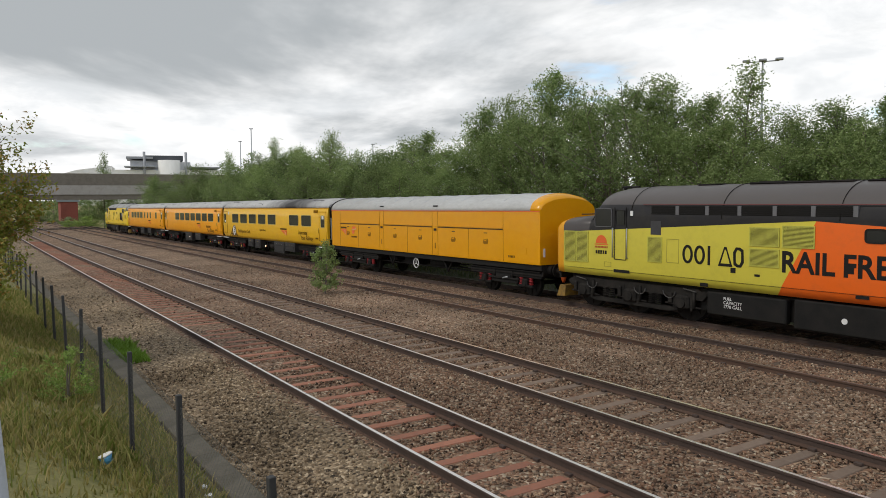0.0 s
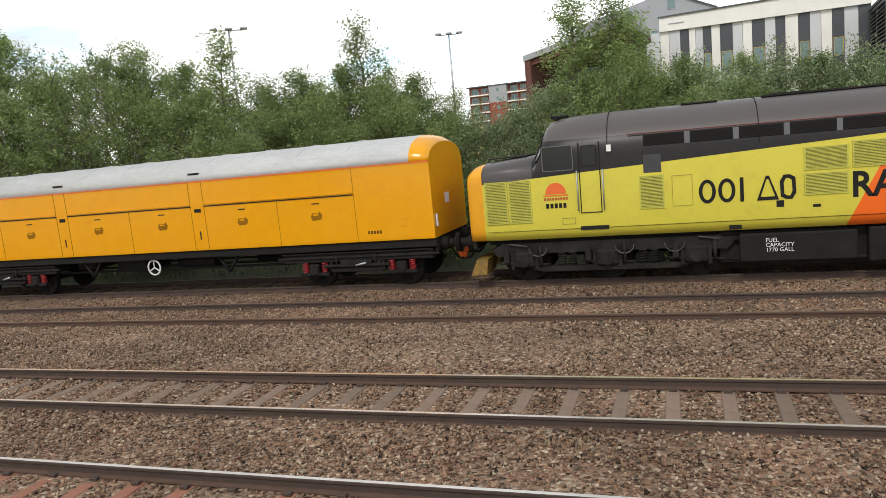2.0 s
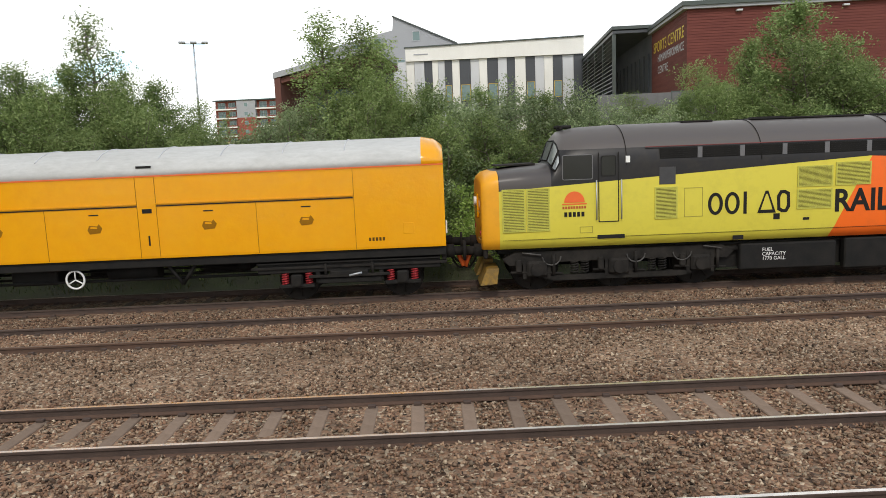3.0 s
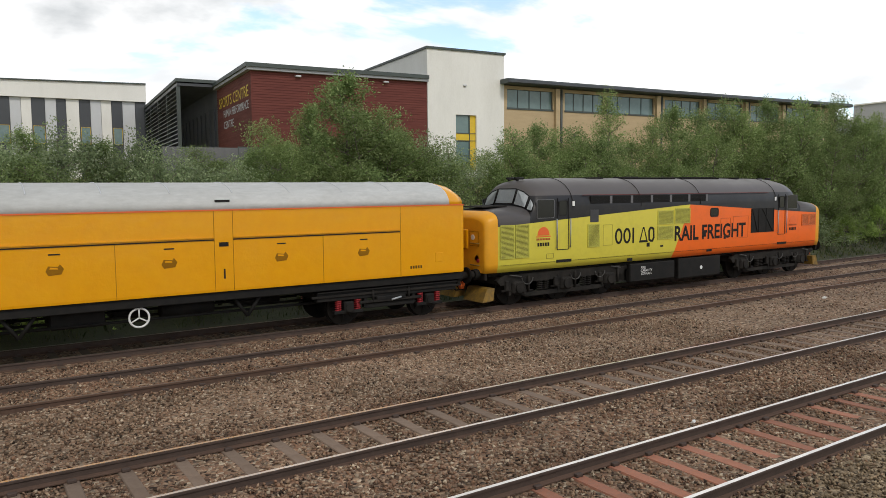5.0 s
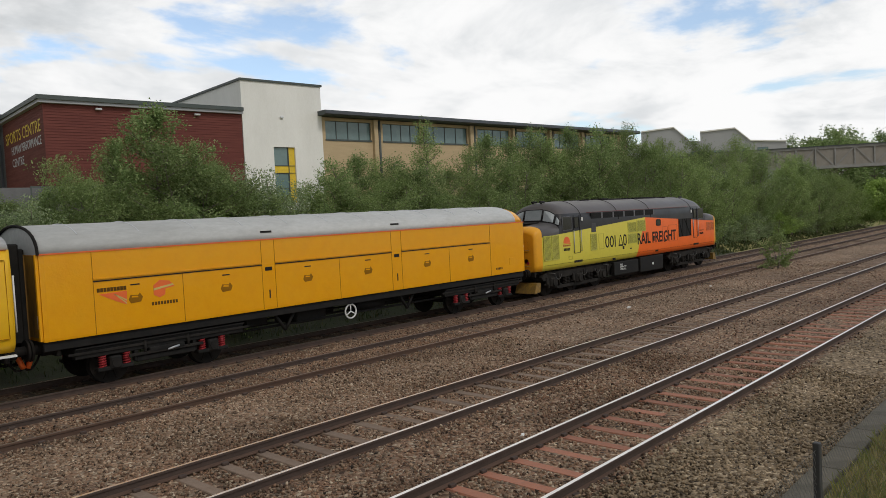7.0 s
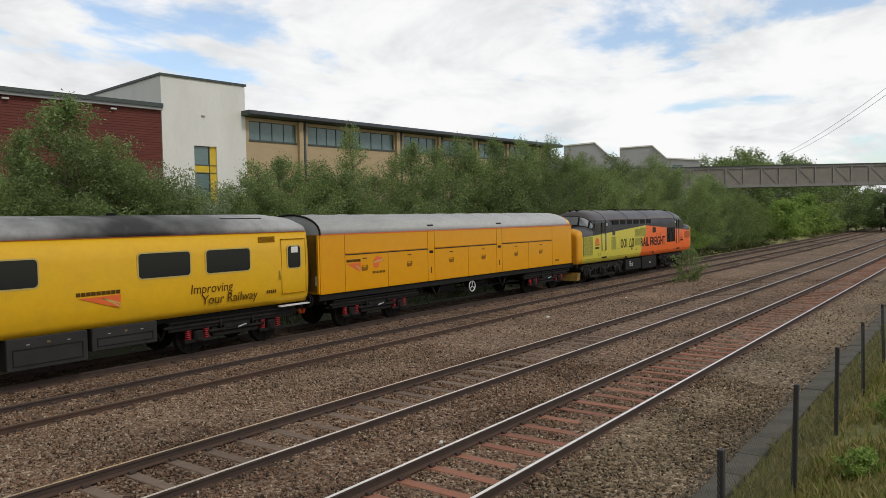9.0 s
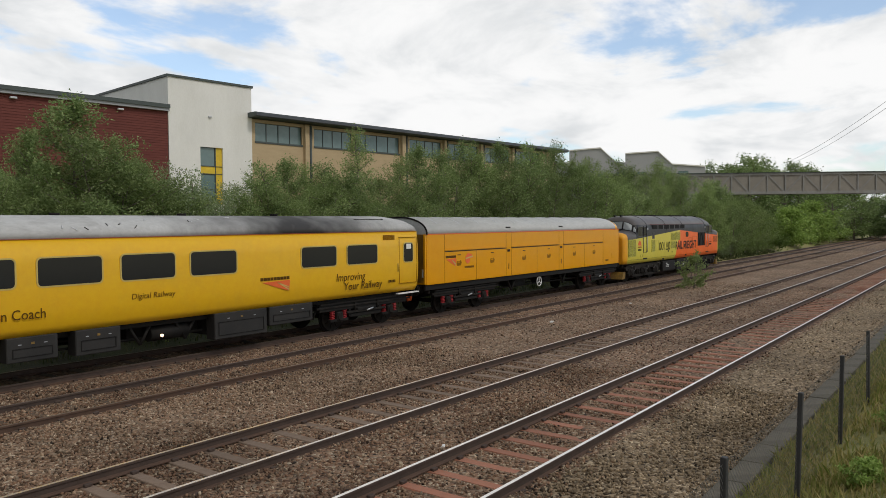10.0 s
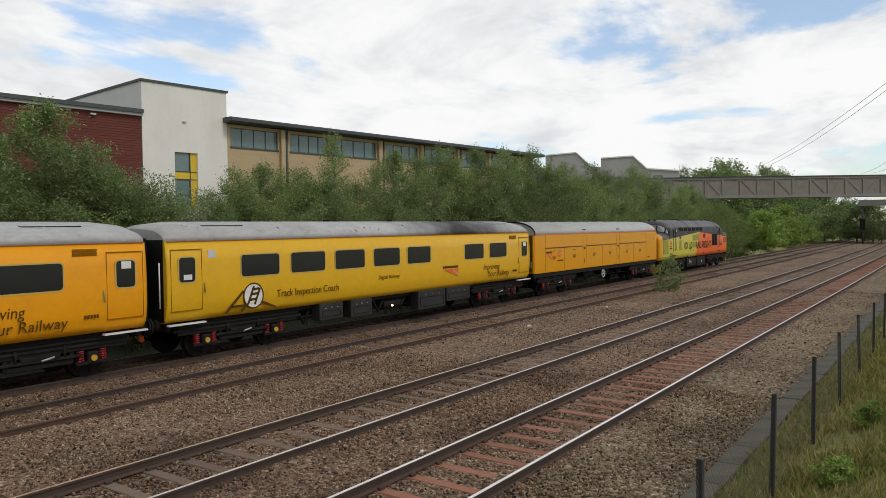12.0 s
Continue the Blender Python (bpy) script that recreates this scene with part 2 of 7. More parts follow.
M = {
    "ballast": stone_material("ballast", STONES, 0.055),
    "stones": stone_material("stones", STONES, 0.055, island=True),
    "ballast_grey": stone_material("grey_ballast", GREY_STONES, 0.05),
    "stones_grey": stone_material("grey_stones", GREY_STONES, 0.05, island=True),
    "ballast_pale": stone_material("pale_ballast", PALE_STONES, 0.055),
    "stones_pale": stone_material("pale_stones", PALE_STONES, 0.055, island=True),
    "steel": material("rail_head", (0.86, 0.82, 0.78), rough=0.3, metal=1.0, scale=3, fine=60, bump=0.05, amount=0.3),
    "dull_head": material("dull_rail_head", (0.20, 0.16, 0.135), (0.13, 0.10, 0.085), rough=0.45, metal=0.5, scale=3, bump=0.05),
    "rust": material("rusty_rail", (0.068, 0.044, 0.034), (0.038, 0.027, 0.022), rough=0.85, scale=5, fine=50, bump=0.3),
    "rail_foot": material("rusty_rail_foot", (0.095, 0.054, 0.036), (0.055, 0.035, 0.026), rough=0.9, scale=4, fine=50, bump=0.3),
    "verge_shade": material("shade_dark_verge", (0.035, 0.033, 0.02), (0.045, 0.055, 0.02), rough=0.95, scale=1.2, fine=20, bump=0.6, depth=0.04, amount=1.0, dirt=(0.07, 0.065, 0.03), dirt_amount=0.5),
    "rust_sleeper": material("rusty_steel", (0.32, 0.13, 0.076), (0.22, 0.095, 0.06), rough=0.85, scale=6, fine=60, bump=0.3, spread=0.18, dirt=(0.16, 0.12, 0.1), dirt_amount=0.6),
    "concrete_sleeper": material("weathered_concrete", (0.20, 0.142, 0.102), (0.13, 0.088, 0.062), rough=0.9, scale=5, fine=80, bump=0.3, spread=0.16, dirt=(0.12, 0.08, 0.06), dirt_amount=0.6),
    "timber_sleeper": material("oily_timber", (0.115, 0.08, 0.055), (0.07, 0.05, 0.036), rough=0.9, scale=5, fine=50, bump=0.3, spread=0.25, dirt=(0.19, 0.125, 0.08), dirt_amount=0.7),
    "grass": material("rough_grass", (0.21, 0.205, 0.065), (0.31, 0.26, 0.11), rough=0.95, scale=0.5, fine=14, bump=0.8, depth=0.05, amount=1.0, dirt=(0.05, 0.085, 0.02), dirt_amount=0.8),
    "concrete": material("old_concrete", (0.19, 0.168, 0.138), (0.12, 0.104, 0.083), rough=0.9, scale=2, fine=50, bump=0.3, dirt=(0.12, 0.11, 0.1), dirt_amount=0.5),
    "black": material("underframe_black", (0.008, 0.0078, 0.0075), (0.019, 0.017, 0.015), rough=0.7, scale=4, fine=40, bump=0.1, amount=0.8, spec=0.22),
    "soot": material("dusty_black", (0.007, 0.0066, 0.006), (0.022, 0.018, 0.015), rough=0.85, scale=3, fine=30, bump=0.2, amount=0.9, spec=0.2),
    "van_yellow": material("van_yellow", (0.73, 0.32, 0.004), (0.69, 0.325, 0.006), rough=0.2, scale=0.8, fine=3, bump=0.32, depth=0.02, amount=0.3, dirt=(0.45, 0.22, 0.03), dirt_amount=0.12),
    "coach_yellow": material("coach_yellow", (0.74, 0.425, 0.012), (0.72, 0.39, 0.014), rough=0.38, scale=0.7, fine=6, bump=0.05, amount=0.4, dirt=(0.48, 0.28, 0.05), dirt_amount=0.2, spec=0.35),
    "coach_amber": material("coach_amber", (0.84, 0.35, 0.006), (0.80, 0.325, 0.008), rough=0.36, scale=0.7, fine=6, bump=0.05, amount=0.4, dirt=(0.5, 0.21, 0.02), dirt_amount=0.2, spec=0.3),
    "roof_grey": material("roof_grey", (0.46, 0.46, 0.45), (0.35, 0.345, 0.335), rough=0.65, scale=1.2, fine=10, bump=0.1, amount=0.8, dirt=(0.2, 0.185, 0.17), dirt_amount=0.5, stretch=(0.5, 1, 1)),
    "roof_sooty": material("roof_sooty", (0.035, 0.033, 0.032), (0.1, 0.095, 0.09), rough=0.8, scale=1.5, fine=10, bump=0.1, amount=0.7),
    "glass": material("dark_glass", (0.022, 0.023, 0.024), rough=0.08, scale=1, fine=5, bump=0.0, amount=0.1),
    "cream": material("window_rubber", (0.55, 0.42, 0.12), rough=0.5, bump=0.0),
    "orange": material("warning_orange", (0.75, 0.13, 0.02), (0.65, 0.11, 0.02), rough=0.5, bump=0.0),
    "red": material("spring_red", (0.40, 0.025, 0.03), (0.2, 0.015, 0.02), rough=0.5, bump=0.0),
    "white": material("white_paint", (0.75, 0.75, 0.73), rough=0.5, bump=0.05),
    "ink": material("black_lettering", (0.016, 0.015, 0.014), rough=0.6, bump=0.0, spec=0.15),
    "brown_ink": material("brown_lettering", (0.10, 0.05, 0.008), rough=0.7, bump=0.0, spec=0.1),
    "galv": material("galvanised", (0.42, 0.44, 0.46), rough=0.5, metal=0.6, scale=3, bump=0.05),
    "post": material("black_post", (0.028, 0.028, 0.03), (0.05, 0.048, 0.045), rough=0.6, scale=8),
    "mesh": material("fence_wire", (0.11, 0.11, 0.105), rough=0.6, metal=0.3, bump=0.0),
    "bark": material("bark", (0.14, 0.115, 0.09), (0.3, 0.27, 0.23), rough=0.9, scale=3, fine=20, bump=0.4),
    "leaf": leaf_material("birch_leaf", (0.108, 0.165, 0.052), (0.19, 0.265, 0.09), (0.315, 0.38, 0.165)),
    "leaf_grey": leaf_material("willow_leaf", (0.15, 0.205, 0.092), (0.25, 0.32, 0.155), (0.39, 0.45, 0.26)),
    "leaf_brown": leaf_material("turning_leaf", (0.20, 0.26, 0.04), (0.34, 0.36, 0.07), (0.48, 0.28, 0.08)),
    "render_white": material("white_render", (0.78, 0.77, 0.73), (0.7, 0.69, 0.65), rough=0.85, scale=0.5, fine=20, bump=0.1, amount=0.8, dirt=(0.6, 0.585, 0.55), dirt_amount=0.3, stretch=(1, 1, 0.35)),
    "brick_red": material("red_brick", (0.155, 0.040, 0.030), (0.115, 0.030, 0.025), rough=0.85, scale=0.6, fine=12, bump=0.2, amount=0.9, stretch=(1, 1, 8)),
    "brick_buff": material("buff_brick", (0.48, 0.365, 0.22), (0.41, 0.31, 0.185), rough=0.9, scale=0.8, fine=12, bump=0.2, amount=0.7, stretch=(1, 1, 5)),
    "slate": material("slate_grey_trim", (0.05, 0.064, 0.06), (0.075, 0.09, 0.085), rough=0.55, scale=1, bump=0.05),
    "panel_grey": material("grey_panel", (0.32, 0.33, 0.35), (0.27, 0.28, 0.3), rough=0.6, scale=0.5, bump=0.05),
    "panel_pale": material("pale_panel", (0.55, 0.56, 0.58), (0.47, 0.48, 0.5), rough=0.6, scale=0.5, bump=0.05),
    "panel_dark": material("dark_panel", (0.055, 0.06, 0.07), rough=0.4, scale=0.5, bump=0.05),
    "yellow_panel": material("yellow_panel", (0.72, 0.50, 0.03), rough=0.5, bump=0.02),
    "pane": material("window_pane", (0.13, 0.20, 0.20), (0.19, 0.26, 0.25), rough=0.1, scale=0.6, fine=3, bump=0.0),
    "footbridge": material("grey_steel_bridge", (0.25, 0.25, 0.24), (0.185, 0.18, 0.17), rough=0.7, scale=1, fine=15, bump=0.1, dirt=(0.16, 0.11, 0.08), dirt_amount=0.5),
    "bridge_sheet": material("grey_brown_sheeting", (0.25, 0.23, 0.20), (0.17, 0.15, 0.125), rough=0.8, scale=1, bump=0.1),
    "brown_clad": material("brown_cladding", (0.12, 0.045, 0.035), rough=0.8, scale=0.7, bump=0.1),
}
# ---- building blocks ----
def part(name, bm, mat, parent=None, label=""):
    """Links a bmesh as one mesh object under a thing or part."""
    me = bpy.data.meshes.new(name)
    bm.to_mesh(me)
    bm.free()
    for m in (mat if isinstance(mat, (list, tuple)) else [mat]):
        me.materials.append(m)
    ob = new(name, me)
    ob.parent = parent
    return tagged(ob, label)


def empty(name, label, category, m=None, group="", kind=""):
    ob = new(name)
    ob.empty_display_size = 0.2
    if m is not None:
        ob.matrix_basis = m
    return tagged(ob, label, category, group, kind)


def smooth(ob):
    for p in ob.data.polygons:
        p.use_smooth = True
    return ob


def box(bm, x0, x1, y0, y1, z0, z1, bevel=0.0, mi=0):
    """Adds a box, with chamfered edges if bevel is given."""
    vs = [bm.verts.new((x, y, z)) for z in (z0, z1) for y in (y0, y1) for x in (x0, x1)]
    fs = [bm.faces.new([vs[i] for i in f]) for f in ((0, 2, 3, 1), (4, 5, 7, 6), (0, 1, 5, 4), (2, 6, 7, 3), (0, 4, 6, 2), (1, 3, 7, 5))]
    for f in fs:
        f.material_index = mi
    if bevel:
        es = list({e for f in fs for e in f.edges})
        r = bmesh.ops.bevel(bm, geom=es, offset=bevel, segments=1, affect="EDGES", profile=0.5)
        for f in r["faces"]:
            f.material_index = mi
    return bm


def rod(bm, a, b, r, seg=8, r2=None, mi=0, cap=True):
    """Adds a round bar from a to b, tapering to r2."""
    a, b = Vector(a), Vector(b)
    d = b - a
    q = d.to_track_quat("Z", "Y").to_matrix()
    r2 = r if r2 is None else r2
    ra = [bm.verts.new(a + q @ Vector((math.cos(2 * math.pi * i / seg) * r, math.sin(2 * math.pi * i / seg) * r, 0))) for i in range(seg)]
    rb = [bm.verts.new(b + q @ Vector((math.cos(2 * math.pi * i / seg) * r2, math.sin(2 * math.pi * i / seg) * r2, 0))) for i in range(seg)]
    for i in range(seg):
        f = bm.faces.new((ra[i], ra[(i + 1) % seg], rb[(i + 1) % seg], rb[i]))
        f.smooth, f.material_index = True, mi
    if cap:
        bm.faces.new(ra[::-1]).material_index = mi
        bm.faces.new(rb).material_index = mi
    return bm


def prism(bm, points, y0, y1, mi=0):
    """Adds an outline in x and z, drawn out from y0 to y1."""
    a = [bm.verts.new((x, y0, z)) for x, z in points]
    b = [bm.verts.new((x, y1, z)) for x, z in points]
    n = len(points)
    for i in range(n):
        bm.faces.new((a[i], a[(i + 1) % n], b[(i + 1) % n], b[i])).material_index = mi
    bm.faces.new(a[::-1]).material_index = mi
    bm.faces.new(b).material_index = mi
    return bm


def loft(bm, rings, mi=0, caps=(True, True), flat=False):
    """Joins rings of equal count into a skin."""
    vs = [[bm.verts.new(p) for p in r] for r in rings]
    n = len(rings[0])
    for a, b in zip(vs, vs[1:]):
        for i in range(n):
            f = bm.faces.new((a[i], b[i], b[(i + 1) % n], a[(i + 1) % n]))
            f.smooth, f.material_index = not flat, mi
    if caps[0]:
        bm.faces.new(vs[0])
    if caps[1]:
        bm.faces.new(vs[-1][::-1])
    bmesh.ops.recalc_face_normals(bm, faces=bm.faces)
    return bm


def lettering(name, text, size, mat, parent, m, label="", shear=0.0, width=None, bold=0.0):
    """Flat raised letters in the built-in font, facing the near side."""
    cu = bpy.data.curves.new(name, "FONT")
    cu.body, cu.size, cu.extrude, cu.shear, cu.resolution_u, cu.offset = text, size, 0.002, shear, 3, bold
    tmp = bpy.data.objects.new(name, cu)
    scene.collection.objects.link(tmp)
    bpy.context.view_layer.update()
    me = bpy.data.meshes.new_from_object(tmp.evaluated_get(bpy.context.evaluated_depsgraph_get()))
    bpy.data.objects.remove(tmp)
    me.materials.append(mat)
    if width:
        xs = [v.co.x for v in me.vertices]
        k, start = width / (max(xs) - min(xs)), min(xs)
        for v in me.vertices:
            v.co.x = (v.co.x - start) * k
    ob = new(name, me)
    ob.parent = parent
    ob.matrix_basis = m
    return tagged(ob, label)


# ---- the line: the four tracks run along x, bend and fall away gently far off ----
TRACK_A, TRACK_B, TRACK_C, TRACK_D, HALF = 6.034, 9.585, 14.826, 18.357, 0.775


# slope of the line towards the far side, and its fall, at stations to the west
STATION = np.arange(0.0, 421.0, 1.0)
KNOTS = (0, 14, 28, 50, 85, 140, 260)
SWAY = np.interp(STATION, KNOTS, (0, 0.0193, 0.0186, 0.0221, 0.0237, 0.0238, 0.0238))
FALL = np.interp(STATION, KNOTS, (0, -0.0068, -0.0091, -0.0092, -0.0089, -0.0088, -0.0088))
SWAY, FALL = np.cumsum(SWAY) - SWAY / 2, np.cumsum(FALL) - FALL / 2


def shift(x):
    """How far the line lies to the far side at each x, and how far it falls."""
    x = np.asarray(x, float)
    east = np.clip(x - 40, 0, 460)
    return np.interp(-x, STATION, SWAY) + 0.0001 * east * east, np.interp(-x, STATION, FALL)


def bend(x):
    dy, dz = shift(x)
    return float(dy), float(dz)


def on_line(x, v, z):
    dy, dz = bend(x)
    return Vector((x, v + dy, z + dz))


def heading(x):
    return math.degrees(math.atan2(bend(x + 0.5)[0] - bend(x - 0.5)[0], 1.0)), math.degrees(math.atan2(bend(x + 0.5)[1] - bend(x - 0.5)[1], 1.0))


PROFILE = ((-1500, 1.6), (-40, 1.6), (-4, 1.35), (-0.5, 1.05), (0.6, 0.78), (1.2, 0.5), (1.8, 0.3), (2.4, 0.05), (2.72, -0.14), (3.05, -0.16), (3.3, -0.22), (4.2, -0.22), (4.8, -0.13), (5.16, -0.125), (5.3, -0.175),
           (6.77, -0.175), (6.9, -0.125), (7.3, -0.14), (7.8, -0.18), (8.3, -0.14), (8.72, -0.125), (8.86, -0.175), (10.32, -0.175), (10.46, -0.125), (10.8, -0.125), (11.3, -0.15), (12.6, -0.1), (13.6, -0.12), (14.2, -0.13), (15.5, -0.13),
           (16.2, -0.17), (17.0, -0.15), (18.0, -0.16), (19.2, -0.17), (20.2, -0.35), (21.4, -0.3), (22.8, 0.2), (25, 0.7), (30, 2.0), (36, 3.6), (41, 4.4), (60, 4.5), (400, 4.6), (2500, 4.6))


def ground_z(v):
    for (a, za), (b, zb) in zip(PROFILE, PROFILE[1:]):
        if v <= b:
            return za + (zb - za) * max(0.0, (v - a) / (b - a))
    return PROFILE[-1][1]


def strip(name, x_edges, v_edges, mat, label, lift=0.0, rough=0.03, kind="structure", zone=None):
    bm = bmesh.new()
    grid = []
    for x in x_edges:
        row = []
        for v in v_edges:
            z = ground_z(v) + lift
            if abs(x) < 130 and abs(v) < 40:
                z += rough * noise.noise((x * 0.7, v * 0.9, 1.7)) + rough * 0.6 * noise.noise((x * 2.3, v * 2.7, 4.1))
            row.append(bm.verts.new(on_line(x, v, z)))
        grid.append(row)
    for a, b in zip(grid, grid[1:]):
        for i in range(len(v_edges) - 1):
            f = bm.faces.new((a[i], b[i], b[i + 1], a[i + 1]))
            f.smooth = True
            if zone:
                f.material_index = zone((v_edges[i] + v_edges[i + 1]) / 2)
    return tagged(part(name, bm, mat), label, name.replace("_", " "), kind=kind)


def spaced(a, b, n):
    return [a + (b - a) * i / n for i in range(n + 1)]


FAR_X = [-2500, -1200, -700, -420, -300, -220, -170] + spaced(-130, 130, 260) + [170, 220, 300, 420, 500, 700, 1200, 2500]
strip("ground", FAR_X, [-1500, -400, -120, -40, -12] + spaced(-4, 3.0, 24) + spaced(3.3, 21.4, 60) + spaced(21.8, 40, 24) + [60, 120, 400, 1000, 2500], M["grass"],
      "rough grass and weeds beside a railway line", lift=-0.03)
strip("ballast_bed", FAR_X[5:-5], sorted(set(spaced(3.02, 20.9, 90)) | {p[0] for p in PROFILE if 3.02 < p[0] < 20.9}), [M["ballast"], M["ballast_grey"], M["ballast_pale"]], "brown and grey crushed stone ballast bed",
      zone=lambda v: 1 if v < 4.95 else 2 if 11.2 < v < 13.7 else 0)
# dark strip: its colour holds the shade seen below and behind the train
strip("verge", spaced(-130, 55, 185), spaced(20.9, 24.9, 12), M["verge_shade"], "weedy verge below the trees, coloured dark for shade", lift=-0.012)


def rail(v):
    """One rail: foot, web and a worn bright head."""
    prof = ((-0.07, -0.155), (0.07, -0.155), (0.07, -0.14), (0.012, -0.12), (0.012, -0.045), (0.035, -0.035), (0.036, -0.008), (0.028, 0.0), (-0.028, 0.0), (-0.036, -0.008), (-0.035, -0.035), (-0.012, -0.045), (-0.012, -0.12), (-0.07, -0.14))
    bm = bmesh.new()
    xs = [-420, -330, -260, -210] + spaced(-170, 2, 86) + [40] + spaced(52, 220, 14) + [300, 400]
    rings = [[bm.verts.new(on_line(x, v + y, z)) for y, z in prof] for x in xs]
    n = len(prof)
    for a, b in zip(rings, rings[1:]):
        for i in range(n):
            bm.faces.new((a[i], b[i], b[(i + 1) % n], a[(i + 1) % n])).material_index = 1 if i == 7 else 2 if i in (1, 2, 12, 13) else 0
    return bm


def sleeper_mesh(name, kind):
    bm = bmesh.new()
    if kind == "steel":
        prism(bm, ((-0.13, -0.10), (-0.085, 0.0), (0.085, 0.0), (0.13, -0.10)), -1.25, 1.25)
    else:
        box(bm, -0.094, 0.094, -1.25, 1.25, -0.15, 0.0, 0.012)
    for s in (-1, 1):
        for d in (-0.11, 0.11):
            box(bm, -0.055, 0.055, s * HALF + d - 0.035, s * HALF + d + 0.035, 0.0, 0.045, 0.008, mi=1)
    me = bpy.data.meshes.new(name)
    bm.to_mesh(me)
    bm.free()
    me.materials.append(M[{"steel": "rust_sleeper", "concrete": "concrete_sleeper"}.get(kind, "timber_sleeper")])
    me.materials.append(M["rust"])
    return me


def build_tracks():
    for name, v, kind in (("track_1", TRACK_A, "steel"), ("track_2", TRACK_B, "concrete"), ("track_3", TRACK_C, ""), ("track_4", TRACK_D, "")):
        what = {"steel": "railway track on rust-red steel sleepers in ballast", "concrete": "railway track on weathered concrete sleepers in ballast"}.get(kind, "rusty railway track sunk in brown ballast")
        t = empty(name, what, "railway track", kind="structure")
        for s in (-HALF, HALF):
            part("rail", rail(v + s), [M["rail_foot" if v == TRACK_C and s < 0 else "rust"], M["steel" if kind else "dull_head"], M["rail_foot"]], t, "rusty steel rail with a bright worn head")
        me = sleeper_mesh("sleeper", kind)
        for i in range(270):
            x = -90 + i * 0.68 + random.uniform(-0.02, 0.02)
            o = new("sleeper", me)
            o.parent = t
            p = on_line(x, v, -0.158 if kind else ground_z(v) + 0.012)
            o.matrix_basis = pose(p.x, p.y + random.uniform(-0.03, 0.03), p.z + random.uniform(-0.008, 0.004), 0, 0, heading(x)[0] + random.uniform(-0.8, 0.8))


build_tracks()


# ---- the train ----
def livery(name, mode):
    """Locomotive paint: lime and orange halves under a dark upper band, or all yellow; the band's edge peaks at mid-length."""
    m = material(name, (0.5, 0.5, 0.5), rough=0.4, scale=1.2, fine=8, bump=0.04, amount=0.3, dirt=(0.10, 0.08, 0.045), dirt_amount=0.14, spec=0.35)
    n, l = m.node_tree.nodes, m.node_tree.links
    tc, sep = n.new("ShaderNodeTexCoord"), n.new("ShaderNodeSeparateXYZ")
    l.new(tc.outputs["Object"], sep.inputs[0])

    def op(kind, a, b=0.0):
        k = n.new("ShaderNodeMath")
        k.operation = kind
        for i, v in enumerate((a, b)):
            if isinstance(v, (int, float)):
                k.inputs[i].default_value = v
            else:
                l.new(v, k.inputs[i])
        return k.outputs[0]

    def pick(f, a, b):
        k = n.new("ShaderNodeMix")
        k.data_type = "RGBA"
        l.new(f, k.inputs["Factor"])
        for s, v in (("A", a), ("B", b)):
            if isinstance(v, tuple):
                k.inputs[s].default_value = (*v, 1)
            else:
                l.new(v, k.inputs[s])
        return k.outputs["Result"]

    x, z = sep.outputs["X"], sep.outputs["Z"]
    dark = (0.012, 0.011, 0.012)
    if mode == "lime":
        edge = op("SUBTRACT", 2.94, op("MULTIPLY", op("ABSOLUTE", op("SUBTRACT", x, 0.2)), 0.058))
        upper = op("GREATER_THAN", z, edge)
        split = op("GREATER_THAN", x, op("ADD", op("MULTIPLY", op("SUBTRACT", z, 1.09), 0.52), -0.72))
        col = pick(split, (0.60, 0.52, 0.06), (0.80, 0.135, 0.012))
        nose = op("GREATER_THAN", op("ABSOLUTE", x), 8.47)
        col = pick(nose, col, (0.72, 0.33, 0.015))
        grey = pick(op("GREATER_THAN", z, 3.335), dark, (0.085, 0.075, 0.072))
        nosetop = op("MULTIPLY", op("GREATER_THAN", op("ABSOLUTE", x), 7.25), op("LESS_THAN", op("ABSOLUTE", x), 8.45))
        grey = pick(nosetop, grey, (0.07, 0.062, 0.06))
        front = op("MULTIPLY", nose, op("LESS_THAN", z, 2.9))
        upper = op("MULTIPLY", upper, op("SUBTRACT", 1.0, front))
        col = pick(upper, col, grey)
    else:
        upper = op("GREATER_THAN", z, 3.3)
        col = pick(upper, (0.78, 0.55, 0.02), (0.32, 0.32, 0.31))
    b = n["Principled BSDF"]
    old = b.inputs["Base Color"].links[0].from_node      # the dirt mix
    l.new(col, old.inputs["A"])
    return m


def section(x, w, zs, za, zb=1.08, count=9, tuck=0.05, power=2.2):
    """Half outline of a vehicle body at x, mirrored: skirt, side, and a rounded roof."""
    half = [(w - tuck, zb), (w, zb + 0.25), (w, (zb + zs) / 2), (w, zs)]
    for i in range(1, count):
        a = math.pi / 2 * i / count
        half.append((w * math.cos(a) ** (2 / power), zs + (za - zs) * math.sin(a) ** (2 / power)))
    full = [(-y, z) for y, z in half] + [(0.0, za)] + [(y, z) for y, z in reversed(half)]
    return [(x, y, z) for y, z in full]


